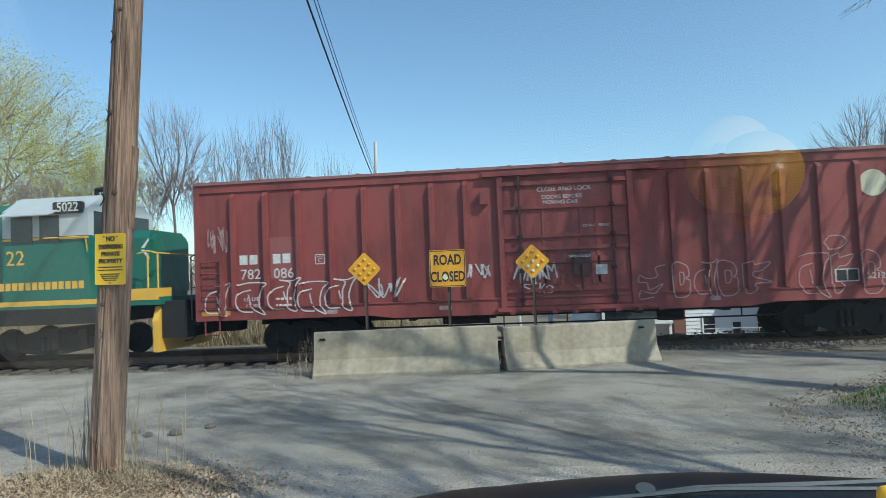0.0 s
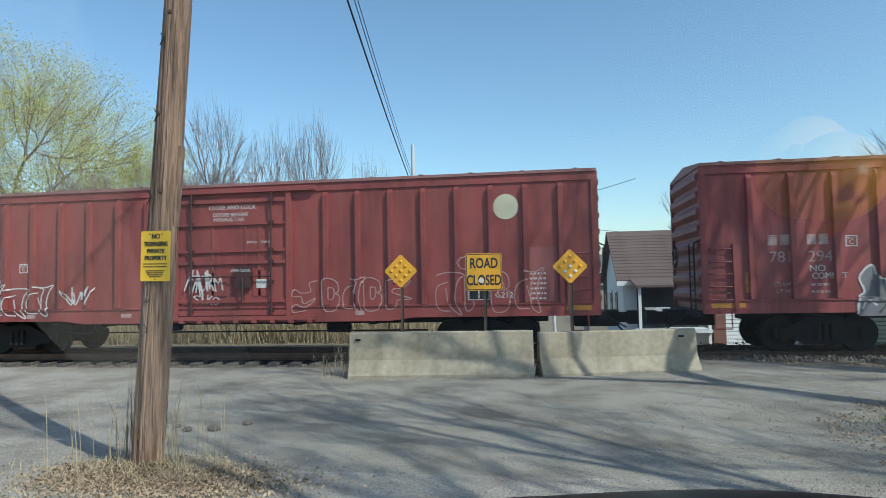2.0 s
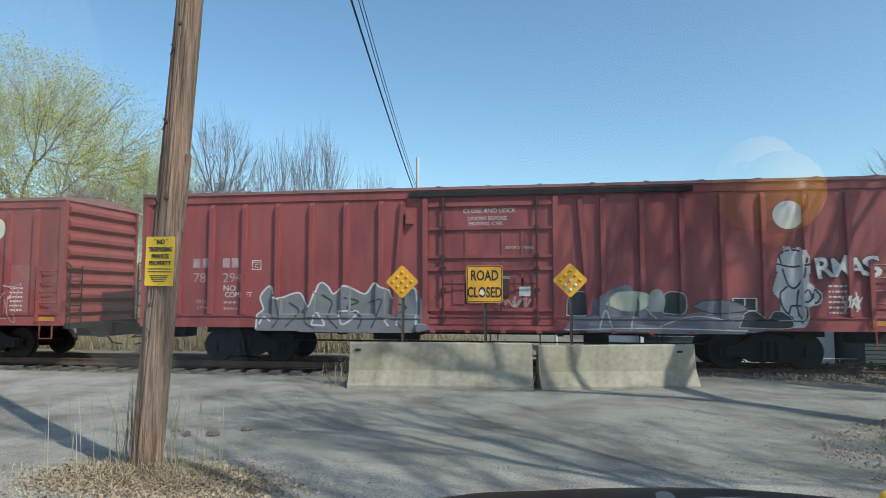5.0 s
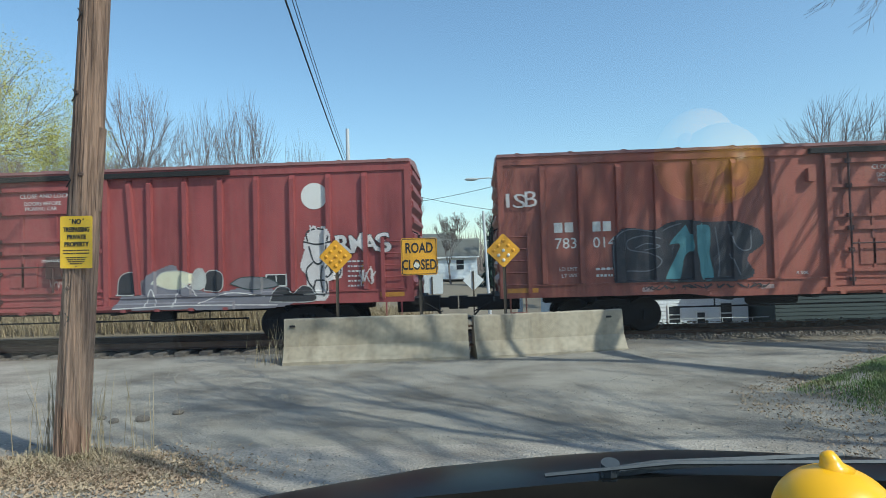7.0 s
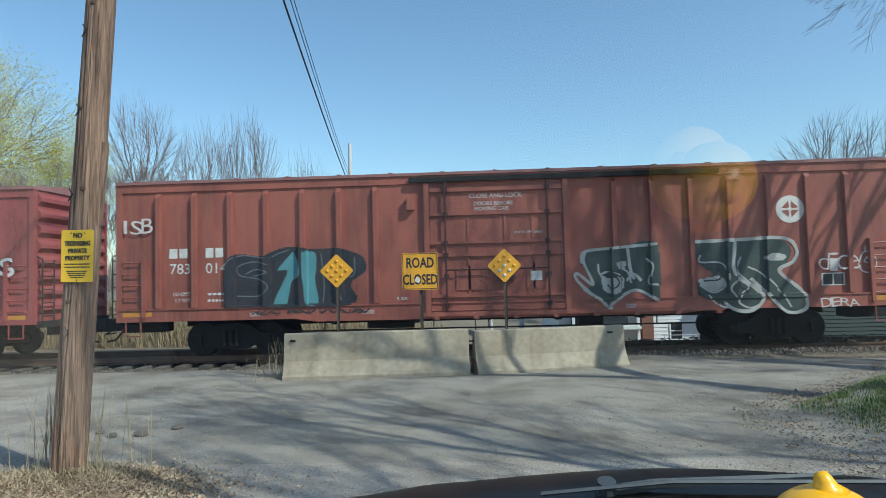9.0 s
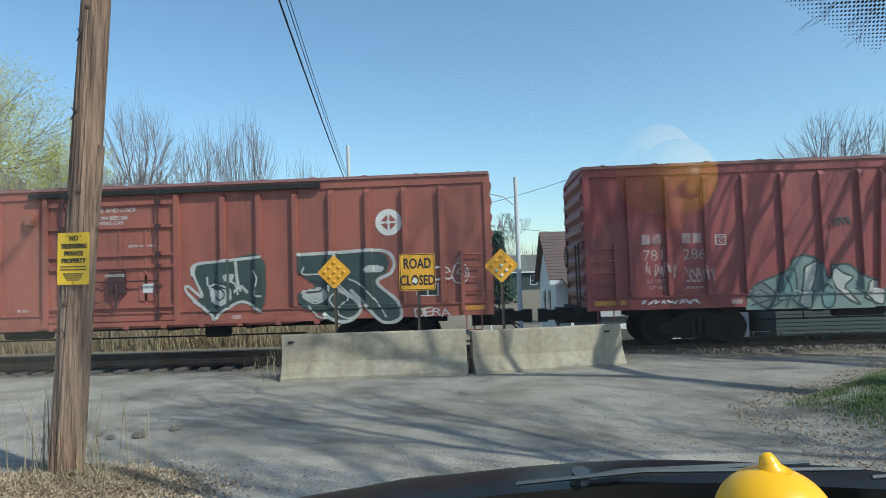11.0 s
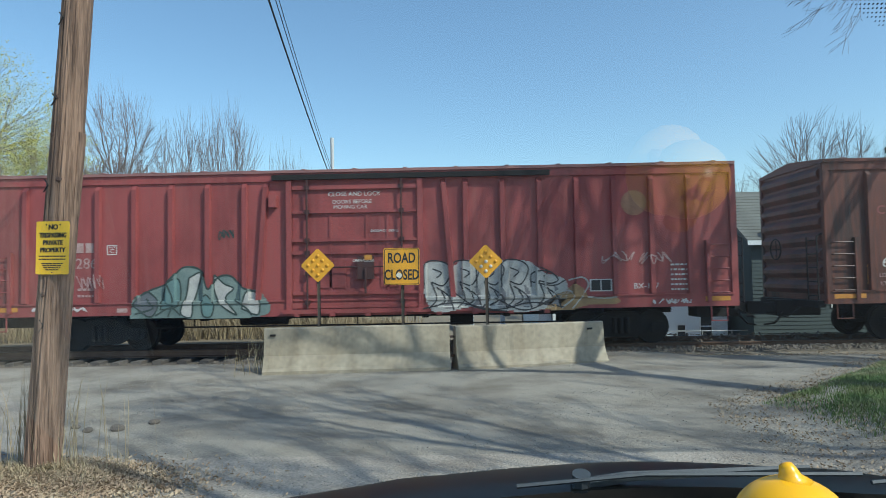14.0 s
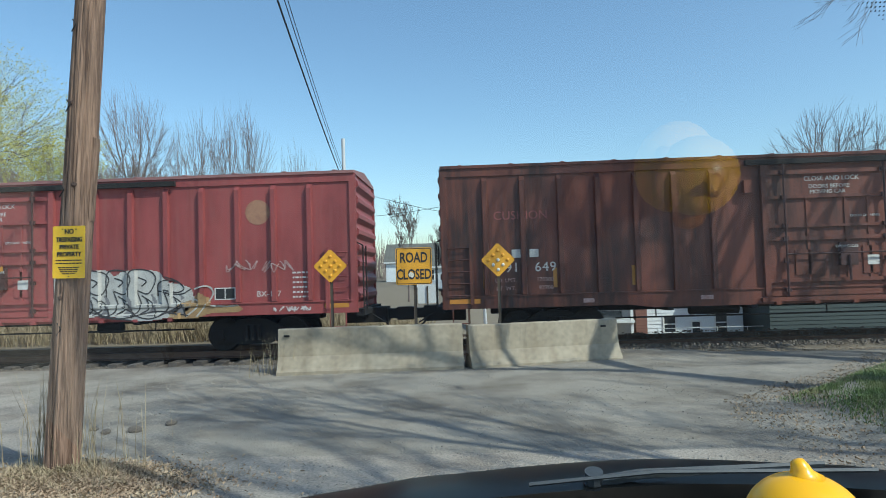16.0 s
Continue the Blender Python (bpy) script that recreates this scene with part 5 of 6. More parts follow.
def build_door(car, d0, d1, mat, track_to):
    w = d1 - d0
    bm = box(bmesh.new(), d0 + 0.14, d1 - 0.14, -1.585, -1.553, 1.15, 4.1)
    door = part("door", bm, mat, car, "sliding plug door with locking bars")
    for u in (d0, d1 - 0.13):
        part("door_post", box(bmesh.new(), u, u + 0.13, -1.665, -1.553, 1.0, 4.2), mat, door)
    for z, t in ((4.02, 0.1), (3.42, 0.07), (2.72, 0.07), (2.42, 0.09), (1.42, 0.08), (1.12, 0.12)):
        part("door_bar", box(bmesh.new(), d0 + 0.14, d1 - 0.14, -1.645, -1.586, z - t / 2, z + t / 2), mat, door)
    for u in (d0 + 0.52, d1 - 0.52):
        pole = bmesh.new()
        tube(pole, [(u, -1.69, 1.05), (u, -1.69, 4.2)], 0.026, 7)
        for z in (1.2, 1.9, 2.42, 2.72, 3.42, 4.02):
            box(pole, u - 0.06, u + 0.06, -1.70, -1.63, z - 0.05, z + 0.05)
        part("locking_bar", pole, M["door_gear"], door, "dark grimy locking bar")
    for u in (d0 + 1.05, d0 + 1.95, d1 - 0.9):
        st = bmesh.new()
        box(st, u, u + 0.06, -1.61, -1.586, 1.45, 3.4)
        part("door_stiffener", st, mat, door)
    gear = bmesh.new()
    box(gear, d0 + 1.75, d0 + 2.15, -1.72, -1.612, 1.75, 2.3)
    tube(gear, [(d0 + 1.95, -1.74, 2.0), (d0 + 1.95, -1.74, 1.4)], 0.03, 6)
    tube(gear, [(d0 + 0.52, -1.71, 2.05), (d1 - 0.52, -1.71, 2.05)], 0.018, 6)
    part("lock_gear", gear, M["door_gear"], door)
    part("door_panel", box(bmesh.new(), d0 + 0.75, d0 + 1.45, -1.61, -1.586, 1.55, 2.15), mat, door)
    part("door_panel", box(bmesh.new(), d1 - 1.05, d1 - 0.6, -1.61, -1.586, 1.55, 2.2), mat, door)
    card = bmesh.new()
    box(card, d1 - 0.95, d1 - 0.68, -1.617, -1.612, 1.75, 1.98)
    part("placard", card, M["white"], door, "small white paper placard")
    tr = bmesh.new()
    box(tr, d0 - 0.35, track_to, -1.70, -1.592, 4.22, 4.34)
    part("upper_track", tr, M["dark"] if mat != M["red"] else mat, car)
    tl = bmesh.new()
    box(tl, d0 - 0.1, track_to, -1.70, -1.607, 0.93, 1.03)
    for k in range(8):
        u = d0 + 0.2 + k * (track_to - d0 - 0.4) / 7
        box(tl, u, u + 0.12, -1.72, -1.607, 0.86, 0.93)
    part("lower_track", tl, mat, car)
    write(car, "CLOSE AND LOCK", d0 + w * 0.5, -1.592, 3.85, 0.155, M["white"])
    write(car, "DOORS BEFORE", d0 + w * 0.5 - 0.06, -1.592, 3.66, 0.135, M["white"])
    write(car, "MOVING CAR", d0 + w * 0.5 - 0.1, -1.592, 3.53, 0.135, M["white"])
    write(car, "DOOR OPENING", d0 + w * 0.72, -1.592, 2.93, 0.09, M["white"])
    for u in (d0 + 1.8,):
        write(car, "OPEN CLOSE", u + 0.1, -1.724, 2.2, 0.09, M["white"])


def numbers(car, a, b, x1, x2, z1, z2, size, mat, plate=True):
    blocks(car, x1, z1, 2, 0.52, 0.24, mat, 0.22)
    blocks(car, x2, z1, 2, 0.50, 0.24, mat, 0.22)
    write(car, a, x1 + 0.02, -1.556, z2, size, mat, "number_lettering")
    write(car, b, x2 + 0.02, -1.556, z2, size, mat, "number_lettering")
    write(car, "LD LMT", x1 + 0.05, -1.556, z2 - 0.62, 0.13, mat)
    write(car, "LT WT", x1 + 0.08, -1.556, z2 - 0.78, 0.13, mat)
    data_lines(car, x2 - 0.2, z2 - 0.66, 2, 0.4, 0.16, mat)
    if plate:
        rim = bmesh.new()
        cx, cz, h = 3.24, z1 - 0.06, 0.125
        for bx in ((-h, h, h - 0.02, h), (-h, h, -h, -h + 0.02), (-h, -h + 0.02, -h, h), (h - 0.02, h, -h, h)):
            box(rim, cx + bx[0], cx + bx[1], -1.557, -1.553, cz + bx[2], cz + bx[3])
        part("plate_frame", rim, M["white"], car)
        write(car, "C", cx, -1.556, cz - 0.03, 0.15, M["white"])
        write(car, "PLATE", cx, -1.556, cz + 0.065, 0.06, M["white"])


def load_plate(car, x, z):
    rim = bmesh.new()
    w, h = 0.27, 0.15
    box(rim, x - w, x + w, -1.557, -1.553, z - h, z + h)
    p = part("consolidated_stencil", rim, M["white"], car, "white-framed black stencil panel")
    for u in (-0.125, 0.125):
        part("stencil_field", box(bmesh.new(), x + u - 0.11, x + u + 0.11, -1.561, -1.5575, z - h + 0.025, z + h - 0.025), M["black"], p)


def right_data(car, code, x=16.5, mat=None):
    mat = mat or M["white"]
    write(car, code, x - 0.35, -1.556, 1.46, 0.2, mat)
    data_lines(car, x + 0.25, 1.95, 6, 0.5, 0.12, mat)


# graffiti shapes, in hundredths of their boxes
HOLLOW = (
    [[(35, 95), (70, 92), (100, 100), (86, 78), (76, 40), (86, 0), (60, 12), (58, 60), (66, 86), (35, 95)], [(48, 76), (18, 66), (4, 40), (16, 10), (52, 8)], [(46, 60), (52, 36)]],
    [[(10, 88), (46, 94), (98, 90), (80, 70), (72, 30), (92, -4), (66, 6), (52, 20)], [(48, 72), (14, 62), (6, 34), (20, 8), (56, 4)], [(40, 58), (46, 26)]],
    [[(90, 92), (60, 84), (64, 60), (30, 56), (8, 66), (4, 46), (30, 44), (40, 24), (80, 40), (50, 14), (10, 22), (6, 0), (50, 4)]],
    [[(10, 90), (34, 98), (76, 86), (84, 60), (70, 52), (88, 44), (80, 10), (48, 0), (16, 12), (10, 90)], [(40, 70), (62, 66), (60, 40), (42, 36), (40, 70)]],
    [[(12, 86), (44, 92), (44, 82), (96, 88), (70, 66), (40, 62), (42, 50), (98, 34), (50, 30), (50, 16), (30, 4), (14, 14), (12, 86)]],
)
SILVER = [(4, 4), (5, 34), (8, 46), (6, 72), (12, 94), (16, 68), (30, 80), (36, 50), (42, 98), (47, 95), (51, 78), (57, 94), (62, 89), (70, 78), (75, 99), (79, 92), (84, 84), (87, 68), (99, 88), (100, 4)]
SILVER_INNER = [[(16, 68), (18, 30), (14, 6)], [(24, 60), (30, 40), (22, 8)], [(36, 50), (34, 20), (40, 6)], [(44, 76), (50, 60), (48, 30), (54, 6)], [(58, 70), (66, 62), (60, 50), (68, 30), (66, 6)], [(72, 60), (80, 66), (78, 40), (74, 8)], [(86, 60), (94, 50), (88, 30), (92, 6)]]
LUMPS = (
    ([(3, 35), (4, 68), (8, 80), (12, 76), (13, 38)], "tag_black"), ([(21, 56), (26, 78), (36, 80), (42, 70), (38, 48), (30, 44)], "cream"),
    ([(40, 44), (42, 78), (46, 84), (48, 62), (46, 44)], "tag_pale"), ([(47, 40), (48, 74), (53, 80), (57, 70), (56, 40)], "tag_black"),
    ([(60, 52), (66, 64), (78, 62), (84, 46), (70, 40)], "tag_silver"), ([(80, 14), (83, 40), (88, 43), (92, 30), (96, 44), (101, 38), (102, 14)], "tag_black"))


def build_train():
    eight_l = [1.02 + 0.845 * k for k in range(8)]
    eight_r = [11.85 + 0.84 * k for k in range(8)]
    seven_l = [1.08 + 0.915 * k for k in range(7)]
    seven_r = [12.03 + 0.905 * k for k in range(7)]
    six_l, six_r = seven_l[:6] + [], seven_r[:]
    cars = []

    c = boxcar("oxide red steel boxcar with ribs, patched lettering and white scrawls", -7.74, eight_l, eight_r, (7.72, 10.95), 0, M["red"], 1, (), 11.6)
    part("fresh_patch", box(bmesh.new(), 1.95, 2.72, -1.5555, -1.5515, 1.95, 3.0), M["patch"], c, "lighter red repainted patch")
    part("fresh_patch", box(bmesh.new(), 16.93, 17.62, -1.5555, -1.5515, 1.3, 2.62), M["patch"], c, "lighter red repainted patch")
    numbers(c, "782", "086", 1.42, 2.28, 2.46, 2.08, 0.36, M["white"])
    right_data(c, "BX-212", 16.6)
    load_plate(c, 15.72, 1.5)
    disc(c, 16.42, 3.62, 0.31, M["cream"], "cream painted disc with a drip")
    for k, (u, w) in enumerate(((0.2, 0.72), (1.02, 0.86), (1.86, 0.9), (2.62, 0.82), (3.3, 0.85))):
        spray_lines(c, HOLLOW[k % 2], (u, 1.08 + 0.03 * (k % 3), w, 0.82), 0.016, M["tag_white"], 0.004, label="thin white sprayed letter outline")
    for k, (u, w, shape) in enumerate(((10.95, 0.75, 2), (11.7, 0.55, 3), (12.25, 0.6, 0), (12.75, 0.6, 3), (13.3, 0.75, 4), (14.6, 0.75, 1), (15.3, 0.6, 4), (15.95, 0.6, 3), (16.55, 0.75, 0))):
        spray_lines(c, HOLLOW[shape], (u, 1.12 if u < 14.5 else 1.05, w, 0.86 if u < 14.5 else 1.05), 0.013, M["tag_pink"], 0.004, label="thin faded sprayed letter outline")
    spray_lines(c, [[(0, 50), (25, 95), (75, 100), (100, 60), (75, 10), (25, 0), (0, 50)]], (15.2, 2.12, 0.55, 0.3), 0.014, M["tag_pink"], 0.004)
    sprayed(c, "FORM", 8.62, 1.9, 0.85, 0.42, [(-0.004, M["tag_white"])], 90, 0.05)
    sprayed(c, "SIKO", 8.62, 1.45, 0.7, 0.24, [(-0.006, M["tag_white"])], 94, 0.05)
    scrawl(c, 4.9, 1.62, 0.9, 0.5, 5, M["tag_white"], 3, 0.02)
    scrawl(c, 7.2, 1.95, 0.5, 0.4, 6, M["tag_white"], 3, 0.016)
    scrawl(c, 8.4, 1.9, 0.7, 0.7, 17, M["tag_white"], 4, 0.018)
    scrawl(c, 0.6, 3.0, 0.5, 0.7, 8, M["faded"], 4, 0.01)
    cars.append((c, -7.74))

    c = boxcar("oxide red steel boxcar with a silver-grey graffiti piece", 13.2, seven_l, seven_r, (7.65, 10.98), 0.22, M["red_b"], 2, (0.95, 8.0 - 0.55, 17.35), 14.1)
    numbers(c, "781", "294", 1.72, 2.55, 2.62, 2.22, 0.36, M["faded"])
    write(c, "NO", 2.5, -1.557, 1.95, 0.22, M["tag_white"])
    write(c, "COMMET", 2.75, -1.557, 1.78, 0.2, M["tag_white"], wide=0.9)
    disc(c, 16.2, 3.62, 0.33, M["disc_white"], "clean white painted disc")
    at = (3.1, 0.86, 4.38, 1.22)
    field = spray_fill(c, SILVER, at, M["tag_silver"], 0.003, label="silver grey sprayed graffiti piece")
    spray_fill(c, [(4, 0), (5, 30), (24, 24), (40, 34), (60, 26), (80, 36), (101, 24), (101, 0)], at, M["tag_lilac"], 0.006, field)
    spray_lines(c, [SILVER], at, 0.022, M["tag_white"], 0.009, field)
    spray_lines(c, SILVER_INNER, at, 0.02, M["tag_dark"], 0.012, field)
    spray_lines(c, [[(38, 14), (41, 38), (46, 14), (38, 14)], [(54, 42), (57, 15), (66, 40), (54, 42)], [(13, 20), (9, 30), (6, 14)], [(84, 12), (82, 24), (88, 28), (89, 12)]], at, 0.022, M["tag_white"], 0.012, field)
    at = (11.0, 0.85, 5.05, 1.25)
    base = spray_fill(c, [(1, 6), (8, 40), (22, 80), (32, 92), (37, 60), (50, 35), (68, 44), (82, 38), (86, 4)], at, M["tag_lilac"], 0.003, label="grey lilac sprayed graffiti piece")
    for shape, mat in LUMPS:
        f = spray_fill(c, shape, at, M[mat], 0.006, base)
        spray_lines(c, [shape + shape[:1]], at, 0.011, M["tag_pale" if mat != "tag_silver" else "tag_dark"], 0.010, base)
    spray_lines(c, [[(18, 10), (21, 45), (24, 10)], [(32, 8), (36, 55), (44, 30)], [(45, 15), (60, 34), (78, 26)], [(2, 8), (40, 12), (84, 8)]], at, 0.014, M["tag_white"], 0.010, base)
    sprayed(c, "RMAS", 17.42, 2.42, 1.3, 0.42, [(0.05, M["tag_black"]), (0.022, M["tag_white"])], 18, 0.05)
    at = (15.75, 1.05, 1.1, 1.85)
    patch = spray_fill(c, [(14, 2), (20, 30), (6, 45), (16, 66), (14, 78), (30, 92), (70, 94), (78, 74), (74, 55), (100, 42), (98, 28), (72, 24), (66, 0)], at, M["tag_white"], 0.003, label="white sprayed patch with black line drawing")
    spray_lines(c, [[(14, 78), (45, 74), (80, 77)], [(24, 78), (22, 90), (45, 95), (70, 90), (70, 78)], [(26, 72), (36, 52), (50, 48), (64, 60), (68, 73)], [(34, 50), (20, 40), (24, 24), (40, 10), (30, 2)], [(56, 46), (52, 26), (60, 4)], [(70, 46), (62, 38), (68, 30), (78, 36), (72, 46)], [(88, 46), (80, 38), (88, 29), (98, 37), (88, 46)], [(40, 26), (66, 24), (64, 8), (36, 10), (40, 26)]], at, 0.02, M["tag_black"], 0.008, patch)
    scrawl(c, 16.3, 2.7, 0.6, 0.4, 20, M["tag_white"], 3, 0.02)
    scrawl(c, 17.5, 1.6, 0.4, 0.5, 21, M["tag_white"], 3, 0.014)
    scrawl(c, 9.9, 1.6, 0.8, 0.3, 22, M["faded"], 4, 0.014)
    load_plate(c, 15.2, 1.56)
    data_lines(c, 17.0, 1.95, 6, 0.45, 0.12, M["white"])
    cars.append((c, 13.2))

    c = boxcar("orange-red steel boxcar with teal and dark graffiti pieces", 33.95, seven_l, [12.4 + 0.915 * k for k in range(7)], (7.78, 11.3), 0, M["red_c"], 3, (), 14.9, 19.09)
    numbers(c, "783", "014", 1.6, 2.52, 2.64, 2.24, 0.37, M["white"], False)
    sprayed(c, "ISB", 0.52, 3.35, 0.8, 0.36, [(0.0, M["tag_white"])], 30, 0.05)
    at = (2.72, 1.24, 3.48, 1.36)
    cloud = spray_fill(c, [(1, 2), (0, 60), (3, 88), (12, 99), (28, 93), (38, 104), (50, 110), (66, 104), (80, 106), (92, 99), (101, 88), (103, 64), (92, 40), (90, 2)], at, M["tag_smoke"], 0.003, label="dark blue-black sprayed cloud behind teal letters")
    for shape in ([(51, 104), (55, 80), (56, 58), (50, 44), (46, 5), (36, 6), (43, 46), (46, 66), (39, 68)], [(57, 101), (67, 99), (68, 70), (67, 50), (69, 6), (60, 4), (58, 38), (57, 60)]):
        spray_fill(c, shape, at, M["tag_teal"], 0.006, cloud)
        spray_lines(c, [shape + shape[:1]], at, 0.018, M["tag_black"], 0.009, cloud)
    spray_lines(c, [[(33, 78), (22, 84), (11, 76), (12, 60), (26, 52), (33, 38), (26, 22), (10, 22)], [(16, 62), (24, 70), (32, 64), (22, 58)], [(2, 4), (1, 60), (4, 86), (14, 96), (30, 90)], [(71, 96), (73, 40), (72, 6)], [(80, 100), (84, 60), (94, 55), (95, 88)], [(80, 48), (86, 10)], [(34, 90), (40, 98), (48, 104)]], at, 0.015, M["tag_haze"], 0.007, cloud)
    at = (11.5, 1.04, 1.9, 1.47)
    field = spray_fill(c, [(4, 74), (9, 94), (46, 98), (99, 103), (99, 12), (71, 28), (43, 10), (37, 2), (27, 14), (7, 30), (18, 40)], at, M["tag_dark"], 0.003, label="charcoal sprayed graffiti letters with silver outlines")
    spray_lines(c, [[(4, 74), (9, 93), (46, 98), (99, 103)], [(9, 92), (7, 76), (18, 39), (-1, 57), (-3, 48), (16, 22)], [(6, 32), (27, 13), (37, 0), (43, 9), (71, 28), (99, 10)], [(63, 97), (66, 60), (70, 46)], [(60, 44), (70, 54), (79, 43)]], at, 0.036, M["tag_pale"], 0.007, field)
    spray_fill(c, [(27, 58), (38, 48), (50, 50), (58, 36), (46, 22), (32, 28), (29, 42)], at, M["tag_pale"], 0.006, field)
    spray_fill(c, [(48, 74), (60, 76), (58, 62), (50, 64)], at, M["tag_pale"], 0.006, field)
    spray_lines(c, [[(25, 72), (27, 56), (40, 60), (56, 48), (52, 32), (40, 27), (33, 36), (40, 42), (48, 36)], [(86, 80), (93, 66), (88, 40), (99, 36)], [(50, 66), (62, 58), (66, 40)]], at, 0.022, M["tag_pale"], 0.010, field)
    spray_lines(c, [[(30, 54), (44, 52), (50, 40), (42, 31), (36, 38)], [(34, 62), (52, 56), (60, 44)]], at, 0.018, M["tag_black"], 0.013, field)
    at = (14.27, 0.86, 2.62, 1.75)
    field = spray_fill(c, [(1, 97), (45, 98), (76, 98), (87, 86), (84, 68), (74, 55), (95, 26), (97, 4), (81, 0), (62, 26), (54, 42), (60, 22), (50, 4), (36, 2), (24, 12), (4, 24), (2, 44), (16, 52), (2, 72)], at, M["tag_dark"], 0.003, label="charcoal sprayed graffiti letters with silver outlines")
    spray_lines(c, [[(0, 98), (34, 99), (80, 100), (92, 85), (89, 68), (76, 55), (95, 27), (97, 4), (80, 0), (62, 28), (50, 46)], [(36, 98), (34, 60), (40, 46), (54, 32), (60, 18), (50, 3), (36, 3), (24, 14)]], at, 0.04, M["tag_pale"], 0.007, field)
    spray_fill(c, [(62, 74), (70, 80), (82, 77), (80, 70), (66, 70)], at, M["tag_pale"], 0.006, field)
    spray_fill(c, [(3, 46), (22, 50), (28, 40), (18, 30), (6, 36)], at, M["tag_pale"], 0.006, field)
    spray_lines(c, [[(6, 80), (5, 70), (24, 68), (30, 52), (27, 36), (16, 28), (4, 38)], [(42, 76), (38, 58), (46, 44), (58, 30), (58, 14), (48, 6), (38, 14), (42, 26), (48, 34), (40, 44), (31, 34), (36, 20)], [(48, 62), (60, 52), (76, 26), (84, 6)], [(10, 26), (20, 10), (34, 6)]], at, 0.021, M["tag_pale"], 0.010, field)
    spray_lines(c, [[(10, 60), (22, 58), (22, 46), (8, 44)], [(40, 38), (48, 24), (42, 12)]], at, 0.02, M["tag_black"], 0.013, field)
    sprayed(c, "dice", 17.62, 2.02, 0.9, 0.4, [(-0.014, M["tag_white"])], 95, 0.05)
    sprayed(c, "DERA", 17.6, 1.06, 0.85, 0.2, [(-0.004, M["tag_white"])], 96, 0.04)
    spray_lines(c, [[(0, 40), (30, 90), (80, 85), (100, 40), (70, 5), (20, 10), (0, 40)], [(30, 50), (50, 70), (60, 45), (30, 50)], [(60, 40), (80, 60), (80, 30), (50, 25)], [(40, 95), (45, 120)], [(60, 95), (75, 118)]], (18.1, 1.72, 0.42, 0.55), 0.013, M["tag_white"], 0.004)
    d = disc(c, 16.58, 3.3, 0.33, M["disc_white"], "round white company emblem with a cross shape", "emblem")
    part("emblem_cross", disc_ring(16.58, 3.3), M["red_c"], d)
    load_plate(c, 17.5, 1.6)
    write(c, "R 50K", 7.2, -1.557, 1.38, 0.11, M["white"])
    scrawl(c, 4.9, 1.12, 3.0, 0.14, 38, M["tag_black"], 12, 0.012)
    cars.append((c, 33.95))

    c = boxcar("oxide red steel boxcar with pale green and white graffiti", 55.33, seven_l, seven_r, (7.62, 10.98), 0.22, M["red_b"], 4, (), 14.1)
    numbers(c, "781", "286", 1.62, 2.58, 2.64, 2.24, 0.37, M["faded"])
    at = (3.85, 0.84, 3.15, 1.18)
    field = spray_fill(c, [(-4, 4), (0, 45), (12, 62), (25, 76), (36, 106), (46, 108), (53, 95), (58, 62), (65, 86), (75, 88), (85, 64), (99, 52), (99, 4)], at, M["tag_green"], 0.003, label="pale green and white sprayed graffiti piece")
    for shape, mat in (([(42, 86), (51, 96), (49, 62), (46, 36), (44, 4), (36, 14), (40, 50)], "tag_pale"), ([(62, 92), (70, 72), (77, 62), (71, 42), (80, 8), (68, 28), (62, 58)], "tag_pale"), ([(-2, 30), (8, 58), (18, 34), (12, 6)], "tag_haze"), ([(20, 20), (24, 70), (34, 82), (34, 30)], "tag_teal_pale"), ([(84, 20), (88, 54), (97, 48), (97, 8)], "tag_pale"), ([(52, 30), (56, 50), (62, 30), (60, 6), (54, 6)], "tag_teal_pale")):
        spray_fill(c, shape, at, M[mat], 0.006, field)
        spray_lines(c, [shape + shape[:1]], at, 0.02, M["tag_dark"], 0.010, field)
    spray_lines(c, [[(0, 45), (12, 62), (25, 76), (36, 106), (46, 108), (53, 95), (58, 62), (65, 86), (75, 88), (85, 64), (99, 52)], [(25, 76), (30, 40), (26, 5)], [(0, 12), (14, 24), (8, 44)], [(16, 8), (28, 24), (36, 8)], [(78, 40), (88, 20), (92, 6)]], at, 0.022, M["tag_dark"], 0.009, field)
    at = (10.9, 0.86, 3.0, 1.26)
    field = spray_fill(c, [(2, 45), (3, 96), (18, 101), (27, 92), (32, 101), (46, 103), (53, 92), (60, 101), (76, 102), (90, 98), (100, 78), (118, 62), (116, 20), (80, 2), (45, 14), (12, 4)], at, M["tag_pale"], 0.003, label="white sprayed graffiti letters with black outlines")
    for k, u in enumerate((3, 26, 46, 66, 90)):
        h = 98 - (22 if k == 4 else 0)
        spray_fill(c, [(u + 15, 14), (u + 20, 30), (u + 18, 55), (u + 23, 40), (u + 22, 12)], at, M["tag_silver"], 0.006, field)
        spray_lines(c, [[(u, 50), (u + 1, h), (u + 14, h + 4), (u + 22, h - 12), (u + 16, 56), (u + 6, 62)], [(u + 6, 62), (u + 10, 30), (u + 4, 12)], [(u + 10, 52), (u + 20, 34), (u + 24, 8)], [(u + 7, 88), (u + 14, 80), (u + 10, 70)], [(u + 14, 44), (u + 17, 26), (u + 10, 16)]], at, 0.017, M["tag_black"], 0.010, field)
